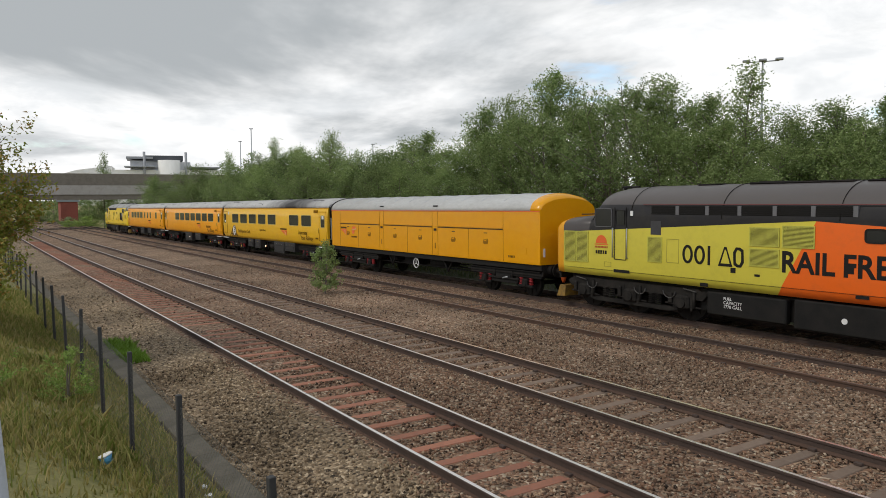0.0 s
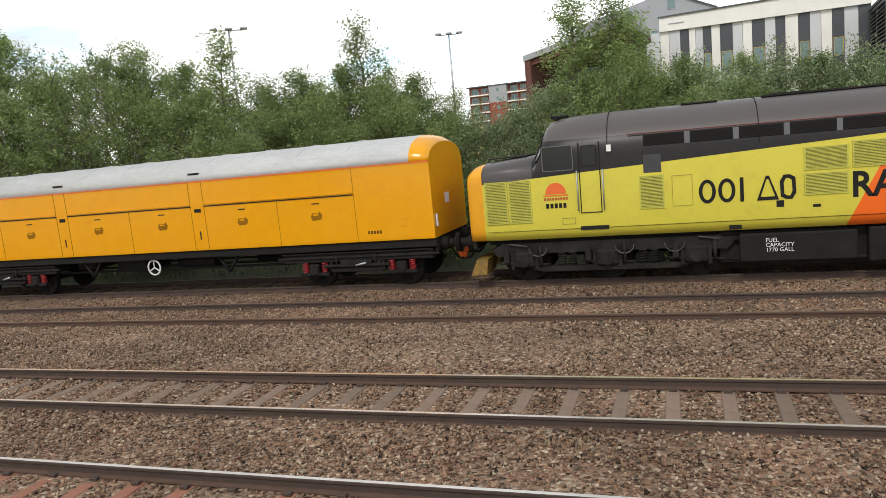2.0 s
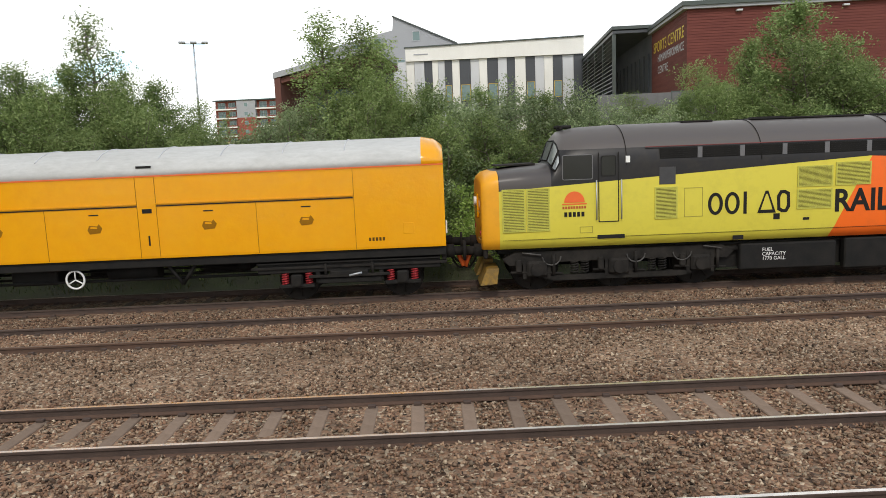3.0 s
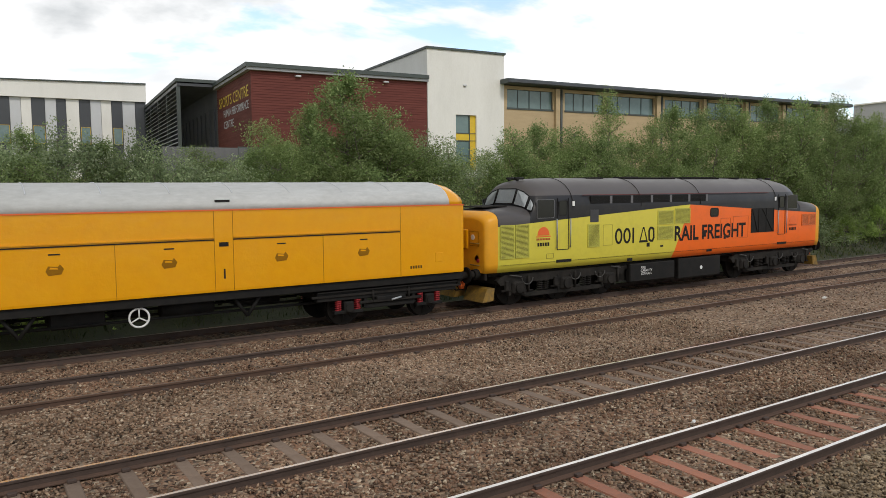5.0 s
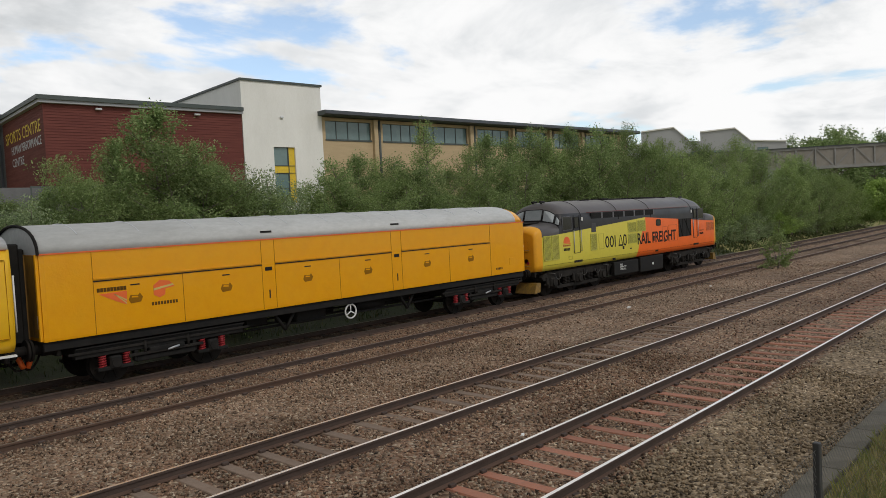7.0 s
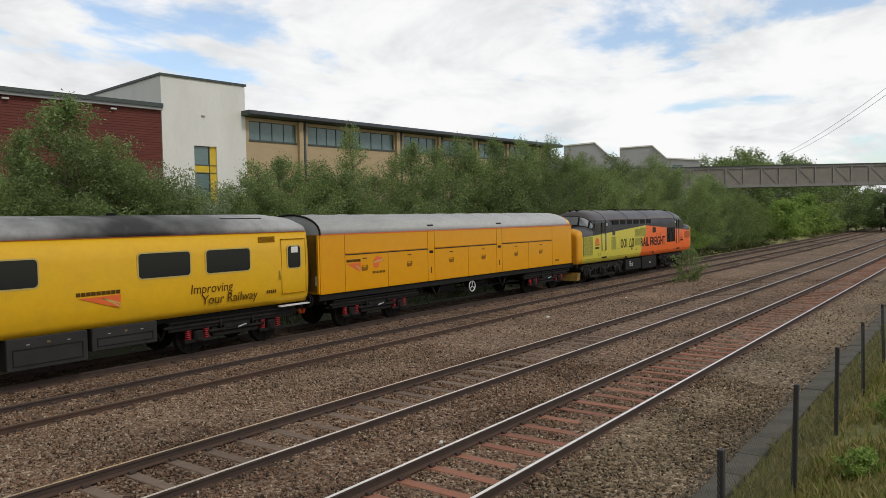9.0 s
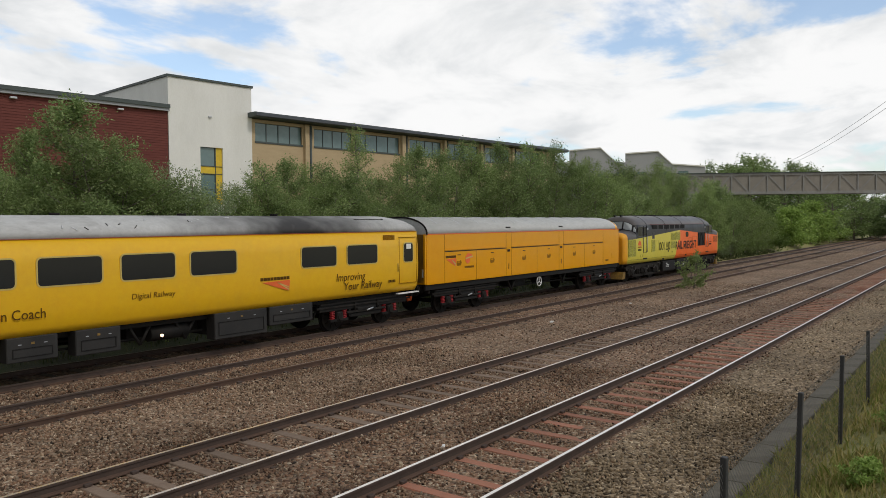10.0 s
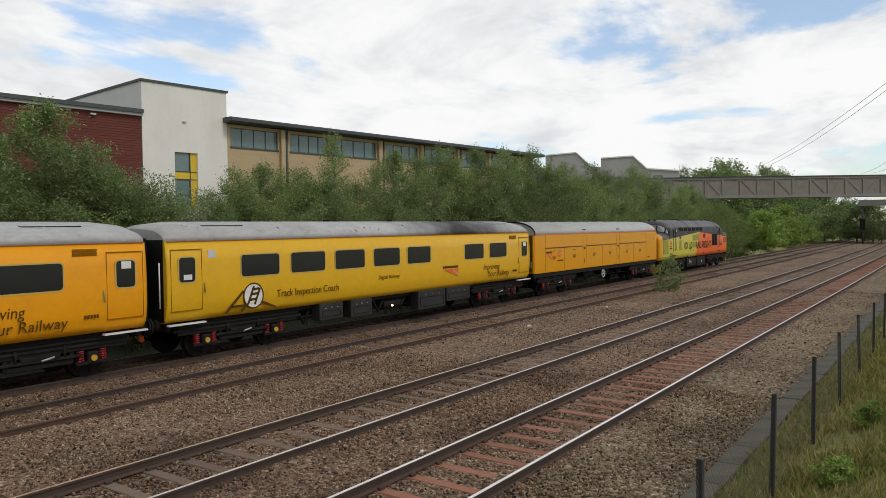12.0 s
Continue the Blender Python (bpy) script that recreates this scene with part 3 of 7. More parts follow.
def grille(parent, x0, x1, z0, z1, y, mat, back, bars=12, name="grille", split=1):
    """A framed panel of slats, proud of the side, over a backing coloured as the shade between them."""
    s = -1 if y < 0 else 1
    for k in range(split):
        bm = bmesh.new()

        def slab(a, b, c, d, lo, hi, mi=0):
            p, q = sorted((y + s * lo, y + s * hi))
            box(bm, a, b, p, q, c, d, mi=mi)
        a, b = x0 + (x1 - x0) * k / split + 0.015, x0 + (x1 - x0) * (k + 1) / split - 0.015
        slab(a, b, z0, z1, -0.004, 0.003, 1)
        for u in ((a, a + 0.03, z0, z1), (b - 0.03, b, z0, z1), (a + 0.03, b - 0.03, z0, z0 + 0.025), (a + 0.03, b - 0.03, z1 - 0.025, z1)):
            slab(*u, 0.003, 0.02)
        for i in range(bars):
            z = z0 + 0.025 + (z1 - z0 - 0.05) * (i + 0.5) / bars
            h = (z1 - z0 - 0.05) / bars * 0.3
            slab(a + 0.03, b - 0.03, z - h, z + h, 0.003, 0.014)
        part(name, bm, [mat, back], parent)


def pane(parent, x0, x1, z0, z1, y, name="window", rim="black", corner=0.09, edge=0.035):
    """A glazed window with rounded corners and a raised rim on the near or far side of a vehicle."""
    s = -1 if y < 0 else 1

    def outline(g):
        pts = []
        for cx, cz, a0 in ((x1 - corner, z1 - corner, 0), (x0 + corner, z1 - corner, 90), (x0 + corner, z0 + corner, 180), (x1 - corner, z0 + corner, 270)):
            for i in range(4):
                a = radians(a0 + 30 * i)
                pts.append((cx + math.cos(a) * (corner + g), cz + math.sin(a) * (corner + g)))
        return pts

    bm = bmesh.new()
    rings = [[bm.verts.new((px, y + s * d, pz)) for px, pz in outline(g)] for g, d in ((edge, -0.01), (edge, 0.014), (0.0, 0.014), (0.0, 0.004))]
    n = len(rings[0])
    for a, b in zip(rings, rings[1:]):
        for i in range(n):
            bm.faces.new((a[i], a[(i + 1) % n], b[(i + 1) % n], b[i]))
    w = part(name, bm, M[rim], parent)
    bm = bmesh.new()
    ring = [bm.verts.new((px, y + s * 0.005, pz)) for px, pz in outline(0.004)]
    back = [bm.verts.new((px, y - s * 0.02, pz)) for px, pz in outline(0.004)]
    bm.faces.new(ring)
    for i in range(n):
        bm.faces.new((ring[i], ring[(i + 1) % n], back[(i + 1) % n], back[i]))
    bmesh.ops.recalc_face_normals(bm, faces=bm.faces)
    part("pane", bm, M["glass"], w, "dark tinted glass")
    return w


WHEELS = []


def wheelset(parent, x, r):
    bm = bmesh.new()
    rod(bm, (0, -0.95, 0), (0, 0.95, 0), 0.08, 10)
    for s in (-1, 1):
        y = s * HALF
        for a, b, q in ((-0.055, 0.055, r), (s * -0.085 - 0.012, s * -0.085 + 0.012, r + 0.03)):
            rod(bm, (0, y + a, 0), (0, y + b, 0), q, 28)
        for k in range(8):      # spokes of the web, so that the turn shows
            a = k * math.pi / 4
            rod(bm, (math.cos(a) * 0.1, y + s * 0.06, math.sin(a) * 0.1), (math.cos(a) * r * 0.85, y + s * 0.06, math.sin(a) * r * 0.85), 0.02, 4)
    w = part("wheelset", bm, M["soot"], parent, "dark steel wheels on an axle")
    w.matrix_basis = pose(x, 0, r)
    WHEELS.append((w, x, r))


def spring(bm, x, y, z0, z1, r, turns=5, wire=0.018):
    prev = None
    n = turns * 8
    for i in range(n + 1):
        a = 2 * math.pi * i / 8
        p = Vector((x + math.cos(a) * r, y + math.sin(a) * r, z0 + (z1 - z0) * i / n))
        if prev is not None:
            rod(bm, prev, p, wire, 4, cap=False)
        prev = p


def coach_bogie(vehicle, x, dots=False):
    b = new("bogie")
    b.parent = vehicle
    b.matrix_basis = pose(x, 0, 0)
    tagged(b, "black four-wheel bogie with red coil springs")
    bm = bmesh.new()
    for s in (-1, 1):
        y = s * 1.08
        box(bm, -2.15, 2.15, y - 0.09, y + 0.09, 0.70, 0.93, 0.015)
        box(bm, -2.15, 2.15, y - 0.16, y + 0.16, 0.93, 0.96)
        box(bm, -0.75, 0.75, y - 0.08, y + 0.08, 0.42, 0.55, 0.015)
        for q in (-0.75, 0.75):
            box(bm, q - 0.05, q + 0.05, y - 0.07, y + 0.07, 0.45, 0.85, 0.01)
        box(bm, -0.45, 0.45, y - 0.15, y + 0.05, 0.6, 0.72, 0.02)
        for ax in (-1.25, 1.25):
            box(bm, ax - 0.42, ax + 0.42, y - 0.1, y + 0.08, 0.34, 0.43, 0.015)
            box(bm, ax - 0.14, ax + 0.14, y - 0.13, y + 0.08, 0.36, 0.66, 0.03)
    box(bm, -0.35, 0.35, -1.0, 1.0, 0.6, 0.85, 0.02)
    for q in (-2.1, 2.1):
        box(bm, q - 0.05, q + 0.05, -1.0, 1.0, 0.76, 0.9)
    part("frame", bm, M["black"], b)
    for s in (-1, 1):
        for ax in (-1.25, 1.25):
            for d in (-0.28, 0.28):
                bm = bmesh.new()
                rod(bm, (ax + d, s * 1.1, 0.40), (ax + d, s * 1.1, 0.70), 0.045, 8)
                spring(bm, ax + d, s * 1.1, 0.41, 0.69, 0.078, wire=0.016)
                part("spring", bm, M["red"], b, "red-painted coil spring")
            bm = bmesh.new()
            rod(bm, (ax, s * 1.17, 0.5), (ax, s * 1.24, 0.5), 0.075 if dots else 0.11, 12)
            part("axle_box", bm, M["axle_yellow" if dots else "bogie_dust"], b)
    for s in (-1, 1):
        bm = bmesh.new()
        rod(bm, (0.0, s * 1.22, 0.6), (0.3, s * 1.22, 0.66), 0.03, 8)
        part("damper", bm, M["galv"], b, "bare metal damper")
        bm = bmesh.new()
        box(bm, -0.95, 0.95, s * 1.2 - 0.03, s * 1.2 + 0.03, 0.57, 0.64, 0.01)
        for q in (-0.55, 0.55):
            rod(bm, (q, s * 1.2, 0.62), (q, s * 1.2, 0.9), 0.035, 8)
        part("spring_plank", bm, M["bogie_dust"], b)
        bm = bmesh.new()
        box(bm, -2.3, 2.3, s * 1.19 - 0.025, s * 1.19 + 0.025, 0.80, 0.86, 0.008)
        part("side_rail", bm, M["bogie_dust"], b)
    for ax in (-1.25, 1.25):
        wheelset(b, ax, 0.46)
    return b


def loco_bogie(vehicle, x):
    b = new("bogie")
    b.parent = vehicle
    b.matrix_basis = pose(x, 0, 0)
    tagged(b, "grimy black six-wheel locomotive bogie")
    bm = bmesh.new()
    for s in (-1, 1):
        y = s * 1.12
        prism(bm, ((-2.75, 0.82), (-2.45, 0.98), (2.45, 0.98), (2.75, 0.82), (2.6, 0.66), (1.2, 0.72), (-1.2, 0.72), (-2.6, 0.66)), y - 0.07, y + 0.07)
        prism(bm, ((-1.9, 0.36), (-1.5, 0.27), (1.5, 0.27), (1.9, 0.36), (1.4, 0.40), (-1.4, 0.40)), y - 0.06, y + 0.06)
        for ax in (-1.95, 0, 1.95):
            box(bm, ax - 0.24, ax + 0.24, y - 0.16, y + 0.06, 0.38, 0.76, 0.05)
            box(bm, ax - 0.33, ax - 0.25, y - 0.08, y + 0.08, 0.34, 0.85)
            box(bm, ax + 0.25, ax + 0.33, y - 0.08, y + 0.08, 0.34, 0.85)
            box(bm, ax - 0.5, ax - 0.36, y - 0.05 + s * 0.08, y + 0.05 + s * 0.08, 0.5, 0.8, 0.02)
            rod(bm, (ax + 0.4, y + s * 0.1, 0.42), (ax + 0.4, y + s * 0.1, 0.9), 0.04, 8)
            rod(bm, (ax - 0.62, y + s * 0.06, 0.5), (ax + 0.62, y + s * 0.06, 0.44), 0.03, 6)
        for q in (-2.55, -1.35, 1.35, 2.55):
            rod(bm, (q, y - s * 0.02, 0.86), (q + 0.38, y - s * 0.02, 0.88), 0.09, 10)
    for q in (-1.0, 1.0, -2.6, 2.6):
        box(bm, q - 0.08, q + 0.08, -1.05, 1.05, 0.7, 0.92)
    part("frame", bm, M["bogie_dust"], b)
    for s in (-1, 1):
        for q in (-1.05, -0.8, 0.8, 1.05):
            bm = bmesh.new()
            spring(bm, q, s * 1.15, 0.42, 0.72, 0.09, wire=0.02)
            part("spring", bm, M["bogie_dust"], b)
        for ax in (-1.95, 0, 1.95):
            bm = bmesh.new()
            rod(bm, (ax, s * 1.27, 0.56), (ax, s * 1.33, 0.56), 0.15, 14)
            part("axle_box", bm, M["bogie_dust"], b)
        for q in (-1.6, 0.4, 1.5):
            bm = bmesh.new()
            for i in range(6):
                a, c = math.pi * i / 6, math.pi * (i + 1) / 6
                rod(bm, (q - 0.22 * math.cos(a), s * 1.24, 0.85 - 0.2 * math.sin(a)), (q - 0.22 * math.cos(c), s * 1.24, 0.85 - 0.2 * math.sin(c)), 0.017, 5, cap=False)
            part("brake_pipe", bm, M["hose"], b, "pale grimy brake hose")
        for q in (-2.3, 2.0):
            bm = bmesh.new()
            rod(bm, (q, s * 1.25, 0.97), (q + 0.45, s * 1.25, 0.9), 0.018, 5)
            part("brake_pipe", bm, M["hose"], b, "pale grimy brake hose")
    for ax in (-1.95, 0, 1.95):
        wheelset(b, ax, 0.57)
    return b


def buffers(vehicle, x, z=1.03):
    s = 1 if x > 0 else -1
    for y in (-0.87, 0.87):
        bm = bmesh.new()
        rod(bm, (x - s * 0.35, y, z), (x, y, z), 0.11, 12)
        rod(bm, (x - s * 0.45, y, z), (x - s * 0.2, y, z), 0.16, 12)
        rod(bm, (x, y, z), (x + s * 0.05, y, z), 0.24, 16)
        part("buffer", bm, M["soot"], vehicle)
    bm = bmesh.new()
    rod(bm, (x - s * 0.4, 0, 0.95), (x + s * 0.25, 0, 0.93), 0.07, 8)
    box(bm, min(x - s * 0.4, x - s * 0.5), max(x - s * 0.4, x - s * 0.5), -1.2, 1.2, 0.86, 1.2, 0.02)
    for y in (-0.5, 0.4, 0.6):
        for i in range(5):
            a, b2 = i / 5, (i + 1) / 5
            rod(bm, (x - s * 0.3 + s * 0.5 * a, y, 0.9 - 0.35 * math.sin(math.pi * a)), (x - s * 0.3 + s * 0.5 * b2, y, 0.9 - 0.35 * math.sin(math.pi * b2)), 0.025, 6, cap=False)
    part("coupling", bm, M["soot"], vehicle, "greasy screw coupling and hoses")
    bm = bmesh.new()
    rod(bm, (x - s * 0.1, -0.62, 0.92), (x + s * 0.02, -0.62, 0.62), 0.06, 8)
    part("brake_hose", bm, M["orange"], vehicle, "orange air hose")


def mark_shapes(parent, x0, x1, z0, z1, y, mat):
    """An operator's mark as a row of five plain shapes: two rings, a bar, a wedge and a lozenge."""
    w, h, t = (x1 - x0) / 5, z1 - z0, 0.075

    def loop(points, name):
        """A closed band of width t inside the outline."""
        bm = bmesh.new()
        cx, cz = sum(p[0] for p in points) / len(points), sum(p[1] for p in points) / len(points)
        kx = 1 - 2 * t / (max(p[0] for p in points) - min(p[0] for p in points))
        kz = 1 - 2 * t / (max(p[1] for p in points) - min(p[1] for p in points))
        inner = [(cx + (p[0] - cx) * kx, cz + (p[1] - cz) * kz) for p in points]
        rings = [[bm.verts.new((px, y + d, pz)) for px, pz in ring] for ring, d in ((points, 0.007), (points, -0.005), (inner, -0.005), (inner, 0.007))]
        for a, b in zip(rings, rings[1:] + rings[:1]):
            for i in range(len(points)):
                bm.faces.new((a[i], a[(i + 1) % len(points)], b[(i + 1) % len(points)], b[i]))
        bmesh.ops.recalc_face_normals(bm, faces=bm.faces)
        part(name, bm, mat, parent)

    for k in (0, 1):
        cx = x0 + w * (k + 0.45)
        loop([(cx + 0.44 * w * math.cos(a * math.pi / 16), (z0 + z1) / 2 + h / 2 * math.sin(a * math.pi / 16)) for a in range(32)], "mark_ring")
    bm = bmesh.new()
    box(bm, x0 + 2.12 * w, x0 + 2.12 * w + t, y - 0.005, y + 0.007, z0, z1)
    part("mark_bar", bm, mat, parent)
    loop([(x0 + 2.95 * w, z0), (x0 + 3.42 * w, z1), (x0 + 3.58 * w, z1), (x0 + 4.05 * w, z0)], "mark_wedge")
    cx = x0 + 4.5 * w
    loop([(cx - 0.36 * w, z0 + 0.06), (cx - 0.1 * w, z0), (cx + 0.2 * w, z0), (cx + 0.4 * w, z0 + 0.13), (cx + 0.36 * w, z1 - 0.06), (cx + 0.1 * w, z1), (cx - 0.2 * w, z1), (cx - 0.4 * w, z1 - 0.13)], "mark_lozenge")


def locomotive(mode):
    lime = mode == "lime"
    v = empty("locomotive", "lime and orange diesel locomotive with a charcoal roof" if lime else "all-yellow diesel locomotive with a grey roof behind coaches", "locomotive")
    paint = livery("loco_paint_" + mode, mode)
    bm = bmesh.new()
    ends = [(8.88, 1.18, 2.34, 2.68), (8.85, 1.26, 2.41, 2.77), (8.74, 1.30, 2.47, 2.86), (8.52, 1.34, 2.52, 2.92), (8.0, 1.352, 2.54, 2.97), (7.24, 1.36, 2.57, 3.02)]
    cab = [(7.2, 1.36, 2.58, 3.05), (6.98, 1.36, 2.74, 3.66), (6.86, 1.36, 2.85, 3.78), (6.4, 1.36, 2.92, 3.86), (5.6, 1.36, 2.95, 3.89)]
    st = ends + cab + [(2.0, 1.36, 2.95, 3.9)]
    boxy = lambda x: 3.2 if x > 7.22 else 2.2
    rings = [section(-x, w, zs, za, count=10, power=boxy(x)) for x, w, zs, za in st] + [section(x, w, zs, za, count=10, power=boxy(x)) for x, w, zs, za in reversed(st)]
    loft(bm, rings)
    part("body", bm, paint, v, "lime, orange and charcoal body panels" if lime else "yellow body panels")
    bodycol = material("grille_" + mode, (0.5, 0.48, 0.07) if lime else (0.7, 0.5, 0.03), rough=0.55, scale=3, dirt=(0.2, 0.16, 0.05), dirt_amount=0.6)
    orangecol = material("grille_orange_" + mode, (0.68, 0.15, 0.03) if lime else (0.7, 0.5, 0.03), rough=0.55, scale=3, dirt=(0.25, 0.1, 0.03), dirt_amount=0.5)
    for s in (-1, 1):
        y = s * 1.362
        g = (lambda a, b, c, d, m, bars, sp=1: grille(v, a, b, c, d, y, m, M["grille_shade_o" if m is orangecol else "grille_shade_l"], bars, split=sp))
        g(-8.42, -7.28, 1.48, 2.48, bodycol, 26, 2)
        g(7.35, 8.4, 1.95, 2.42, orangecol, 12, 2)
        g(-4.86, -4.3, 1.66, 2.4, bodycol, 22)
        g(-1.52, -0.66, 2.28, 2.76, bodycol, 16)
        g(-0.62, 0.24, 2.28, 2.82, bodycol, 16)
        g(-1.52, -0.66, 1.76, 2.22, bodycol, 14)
        # cab side window, door with its window, and hand rails
        for e in (-1, 1):
            a, b = sorted((e * 6.98, e * 6.30))
            pane(v, a, b, 2.66, 3.2, y, corner=0.03, edge=0.018, rim="post_grey")
            a, b = sorted((e * 6.14, e * 5.70))
            bm = bmesh.new()
            box(bm, a - 0.02, a + 0.0, y - 0.012, y + 0.012, 1.66, 3.25)
            box(bm, b, b + 0.02, y - 0.012, y + 0.012, 1.66, 3.25)
            box(bm, a - 0.02, b + 0.02, y - 0.012, y + 0.012, 1.64, 1.66)
            d = part("cab_door", bm, M["ink"], v, "recessed cab door with dark edges")
            pane(d, a + 0.06, b - 0.06, 2.72, 3.16, y, corner=0.04, edge=0.014)
            for q in (a - 0.07, b + 0.07):
                bm = bmesh.new()
                rod(bm, (q, y + s * 0.05, 1.7), (q, y + s * 0.05, 2.62), 0.016, 6)
                for zz in (1.72, 2.6):
                    rod(bm, (q, y, zz), (q, y + s * 0.05, zz), 0.014, 6)
                part("handrail", bm, M["galv"], v, "bare metal hand rail")
            bm = bmesh.new()
            box(bm, a - 0.05, b + 0.15, y - 0.006, y + 0.006, 1.25, 1.34)
            part("step_recess", bm, M["ink"], v)
        bm = bmesh.new()
        box(bm, -4.74, -4.36, y - 0.008, y + 0.008, 2.46, 2.86, 0.004)
        part("side_window", bm, M["blank_grey"], v, "blanked dark grey side window")
        pane(v, 1.4, 1.82, 2.5, 2.76, y, "side_window", corner=0.05)
        # large mesh intake
        bm = bmesh.new()
        box(bm, 3.9, 5.36, y - 0.006, y + 0.006, 1.78, 2.72, mi=1)
        for q in spaced(3.9, 5.36, 3):
            box(bm, q - 0.02, q + 0.02, y - 0.02, y + 0.01, 1.78, 2.72)
        rod(bm, (4.3, y + s * 0.012, 1.8), (3.95, y + s * 0.012, 2.7), 0.02, 5)
        rod(bm, (5.3, y + s * 0.012, 1.8), (4.6, y + s * 0.012, 2.7), 0.02, 5)
        part("intake", bm, [M["black"], M["ink"]], v, "black mesh air intake")
        # roof-edge louvres
        bm = bmesh.new()
        yy = s * 1.335
        for k in range(6):
            x0 = -4.72 + k * 0.99
            box(bm, x0, x0 + 0.86, yy - 0.02, yy + 0.02, 3.05, 3.3, mi=1)
            for i in range(5):
                box(bm, x0, x0 + 0.86, yy - 0.035, yy + 0.035, 3.07 + i * 0.047, 3.085 + i * 0.047)
            box(bm, x0 + 0.87, x0 + 0.98, yy - 0.03, yy + 0.03, 3.05, 3.3, mi=2)
        part("louvre", bm, [M["black"], M["ink"], M["post_grey"]], v, "row of black roof-edge louvres")
        # fuel tank side
        bm = bmesh.new()
        box(bm, -2.8, -0.5, s * 1.2 - 0.12, s * 1.2 + 0.1, 0.36, 0.98, 0.03)
        part("fuel_tank", bm, M["black"], v)
        bm = bmesh.new()
        box(bm, -0.3, 2.1, s * 1.2 - 0.12, s * 1.2 + 0.1, 0.3, 1.02, 0.03)
        part("battery_box", bm, M["black"], v)
        bm = bmesh.new()
        rod(bm, (0.95, s * 1.33, 0.64), (0.95, s * 1.335, 0.64), 0.07, 14)
        part("gauge", bm, M["white"], v)
        for a, b, c, d in ((-2.05, -1.9, 1.54, 1.68), (-1.35, -1.2, 1.5, 1.56), (1.0, 1.15, 1.75, 1.95), (2.2, 2.32, 1.62, 1.78), (-3.0, -2.75, 1.1, 1.2), (1.2, 1.5, 1.2, 1.28)):
            bm = bmesh.new()
            box(bm, a, b, y - 0.004, y + 0.004, c, d)
            part("filler_cap", bm, M["ink"], v)
        for a, b, c, d in ((-4.15, -3.72, 1.68, 2.36), (2.0, 2.6, 1.72, 2.4), (2.75, 3.7, 1.62, 2.45), (-6.6, -6.3, 1.4, 1.55)):
            bm = bmesh.new()
            for u in ((a, b, c, c + 0.012), (a, b, d - 0.012, d), (a, a + 0.012, c, d), (b - 0.012, b, c, d)):
                box(bm, u[0], u[1], y - 0.006, y + 0.006, u[2], u[3])
            part("access_panel", bm, M["grille_edge_" + ("o" if a > 0 else "l")] if lime else M["seam"], v)
        bm = bmesh.new()
        box(bm, -8.4, 8.4, y - 0.004, y + 0.004, 1.287, 1.294)
        part("skirt_seam", bm, M["ink"], v)
        for e in (-1, 1):
            bm = bmesh.new()
            box(bm, e * 5.47 - 0.05, e * 5.47 + 0.05, y - 0.01, y + 0.01, 3.0, 3.15)
            part("warning_label", bm, M["white"], v)
        if lime:
            yt = y + s * 0.003
            mark_shapes(v, -3.6, -1.62, 1.70, 2.22, yt, M["ink"])
            for word, x0, x1 in (("RAIL", -0.6, 0.72), ("FREIGHT", 0.92, 3.54)):
                m = pose(x0, yt, 1.68, 90, 0, 0) if s < 0 else pose(x1, yt, 1.68, 90, 0, 180)
                lettering("lettering", word, 0.73, M["ink"], v, m, "dark grey capital letters", width=x1 - x0, bold=0.018)
            for e in (-1, 1):
                cx = e * 6.72
                bm = bmesh.new()
                prism(bm, [(cx + 0.24 * math.cos(math.pi * i / 10), 2.12 + 0.26 * math.sin(math.pi * i / 10)) for i in range(11)], yt - 0.004, yt + 0.004)
                box(bm, cx - 0.29, cx + 0.29, yt - 0.004, yt + 0.004, 2.07, 2.10)
                part("emblem", bm, M["orange"], v, "orange half-disc emblem")
                bars("number_bar", [(cx - 0.24 + i * 0.1, cx - 0.17 + i * 0.1) for i in range(5)], yt, 1.79, 1.90, M["ink"], v)
                bars("name_bar", [(cx - 0.28 + i * 0.063, cx - 0.235 + i * 0.063) for i in range(9)], yt, 1.975, 2.035, M["grille_edge_o"], v)
            if s < 0:
                for i, word in enumerate(("FUEL", "CAPACITY", "1770 GALL")):
                    lettering("tank_lettering", word, 0.12, M["white"], v, pose(-2.28, -1.325, 0.79 - i * 0.105, 90, 0, 0))
    for e in (-1, 1):
        # windscreens, nose front details
        def on_cab(y, z, out=0.016):
            """A place on the raked cab front at y, z."""
            g = (1 - (abs(y) / 1.36) ** 2.2) ** (1 / 2.2)
            lo, hi = 2.58 + 0.47 * g, 2.74 + 0.92 * g
            return Vector((e * (7.2 - 0.22 * (z - lo) / (hi - lo) + out), y, z))

        lights = [[(-0.44, 3.09), (0.44, 3.09), (0.44, 3.55), (-0.44, 3.55)]]
        for w in (-1, 1):
            lights.append([(w * 0.5, 3.07), (w * 0.5, 3.53), (w * 0.78, 3.46), (w * 1.04, 3.32), (w * 1.04, 2.97)])
            lights.append([(w * 1.1, 2.93), (w * 1.1, 3.26), (w * 1.19, 3.18), (w * 1.27, 3.06), (w * 1.29, 2.86)])
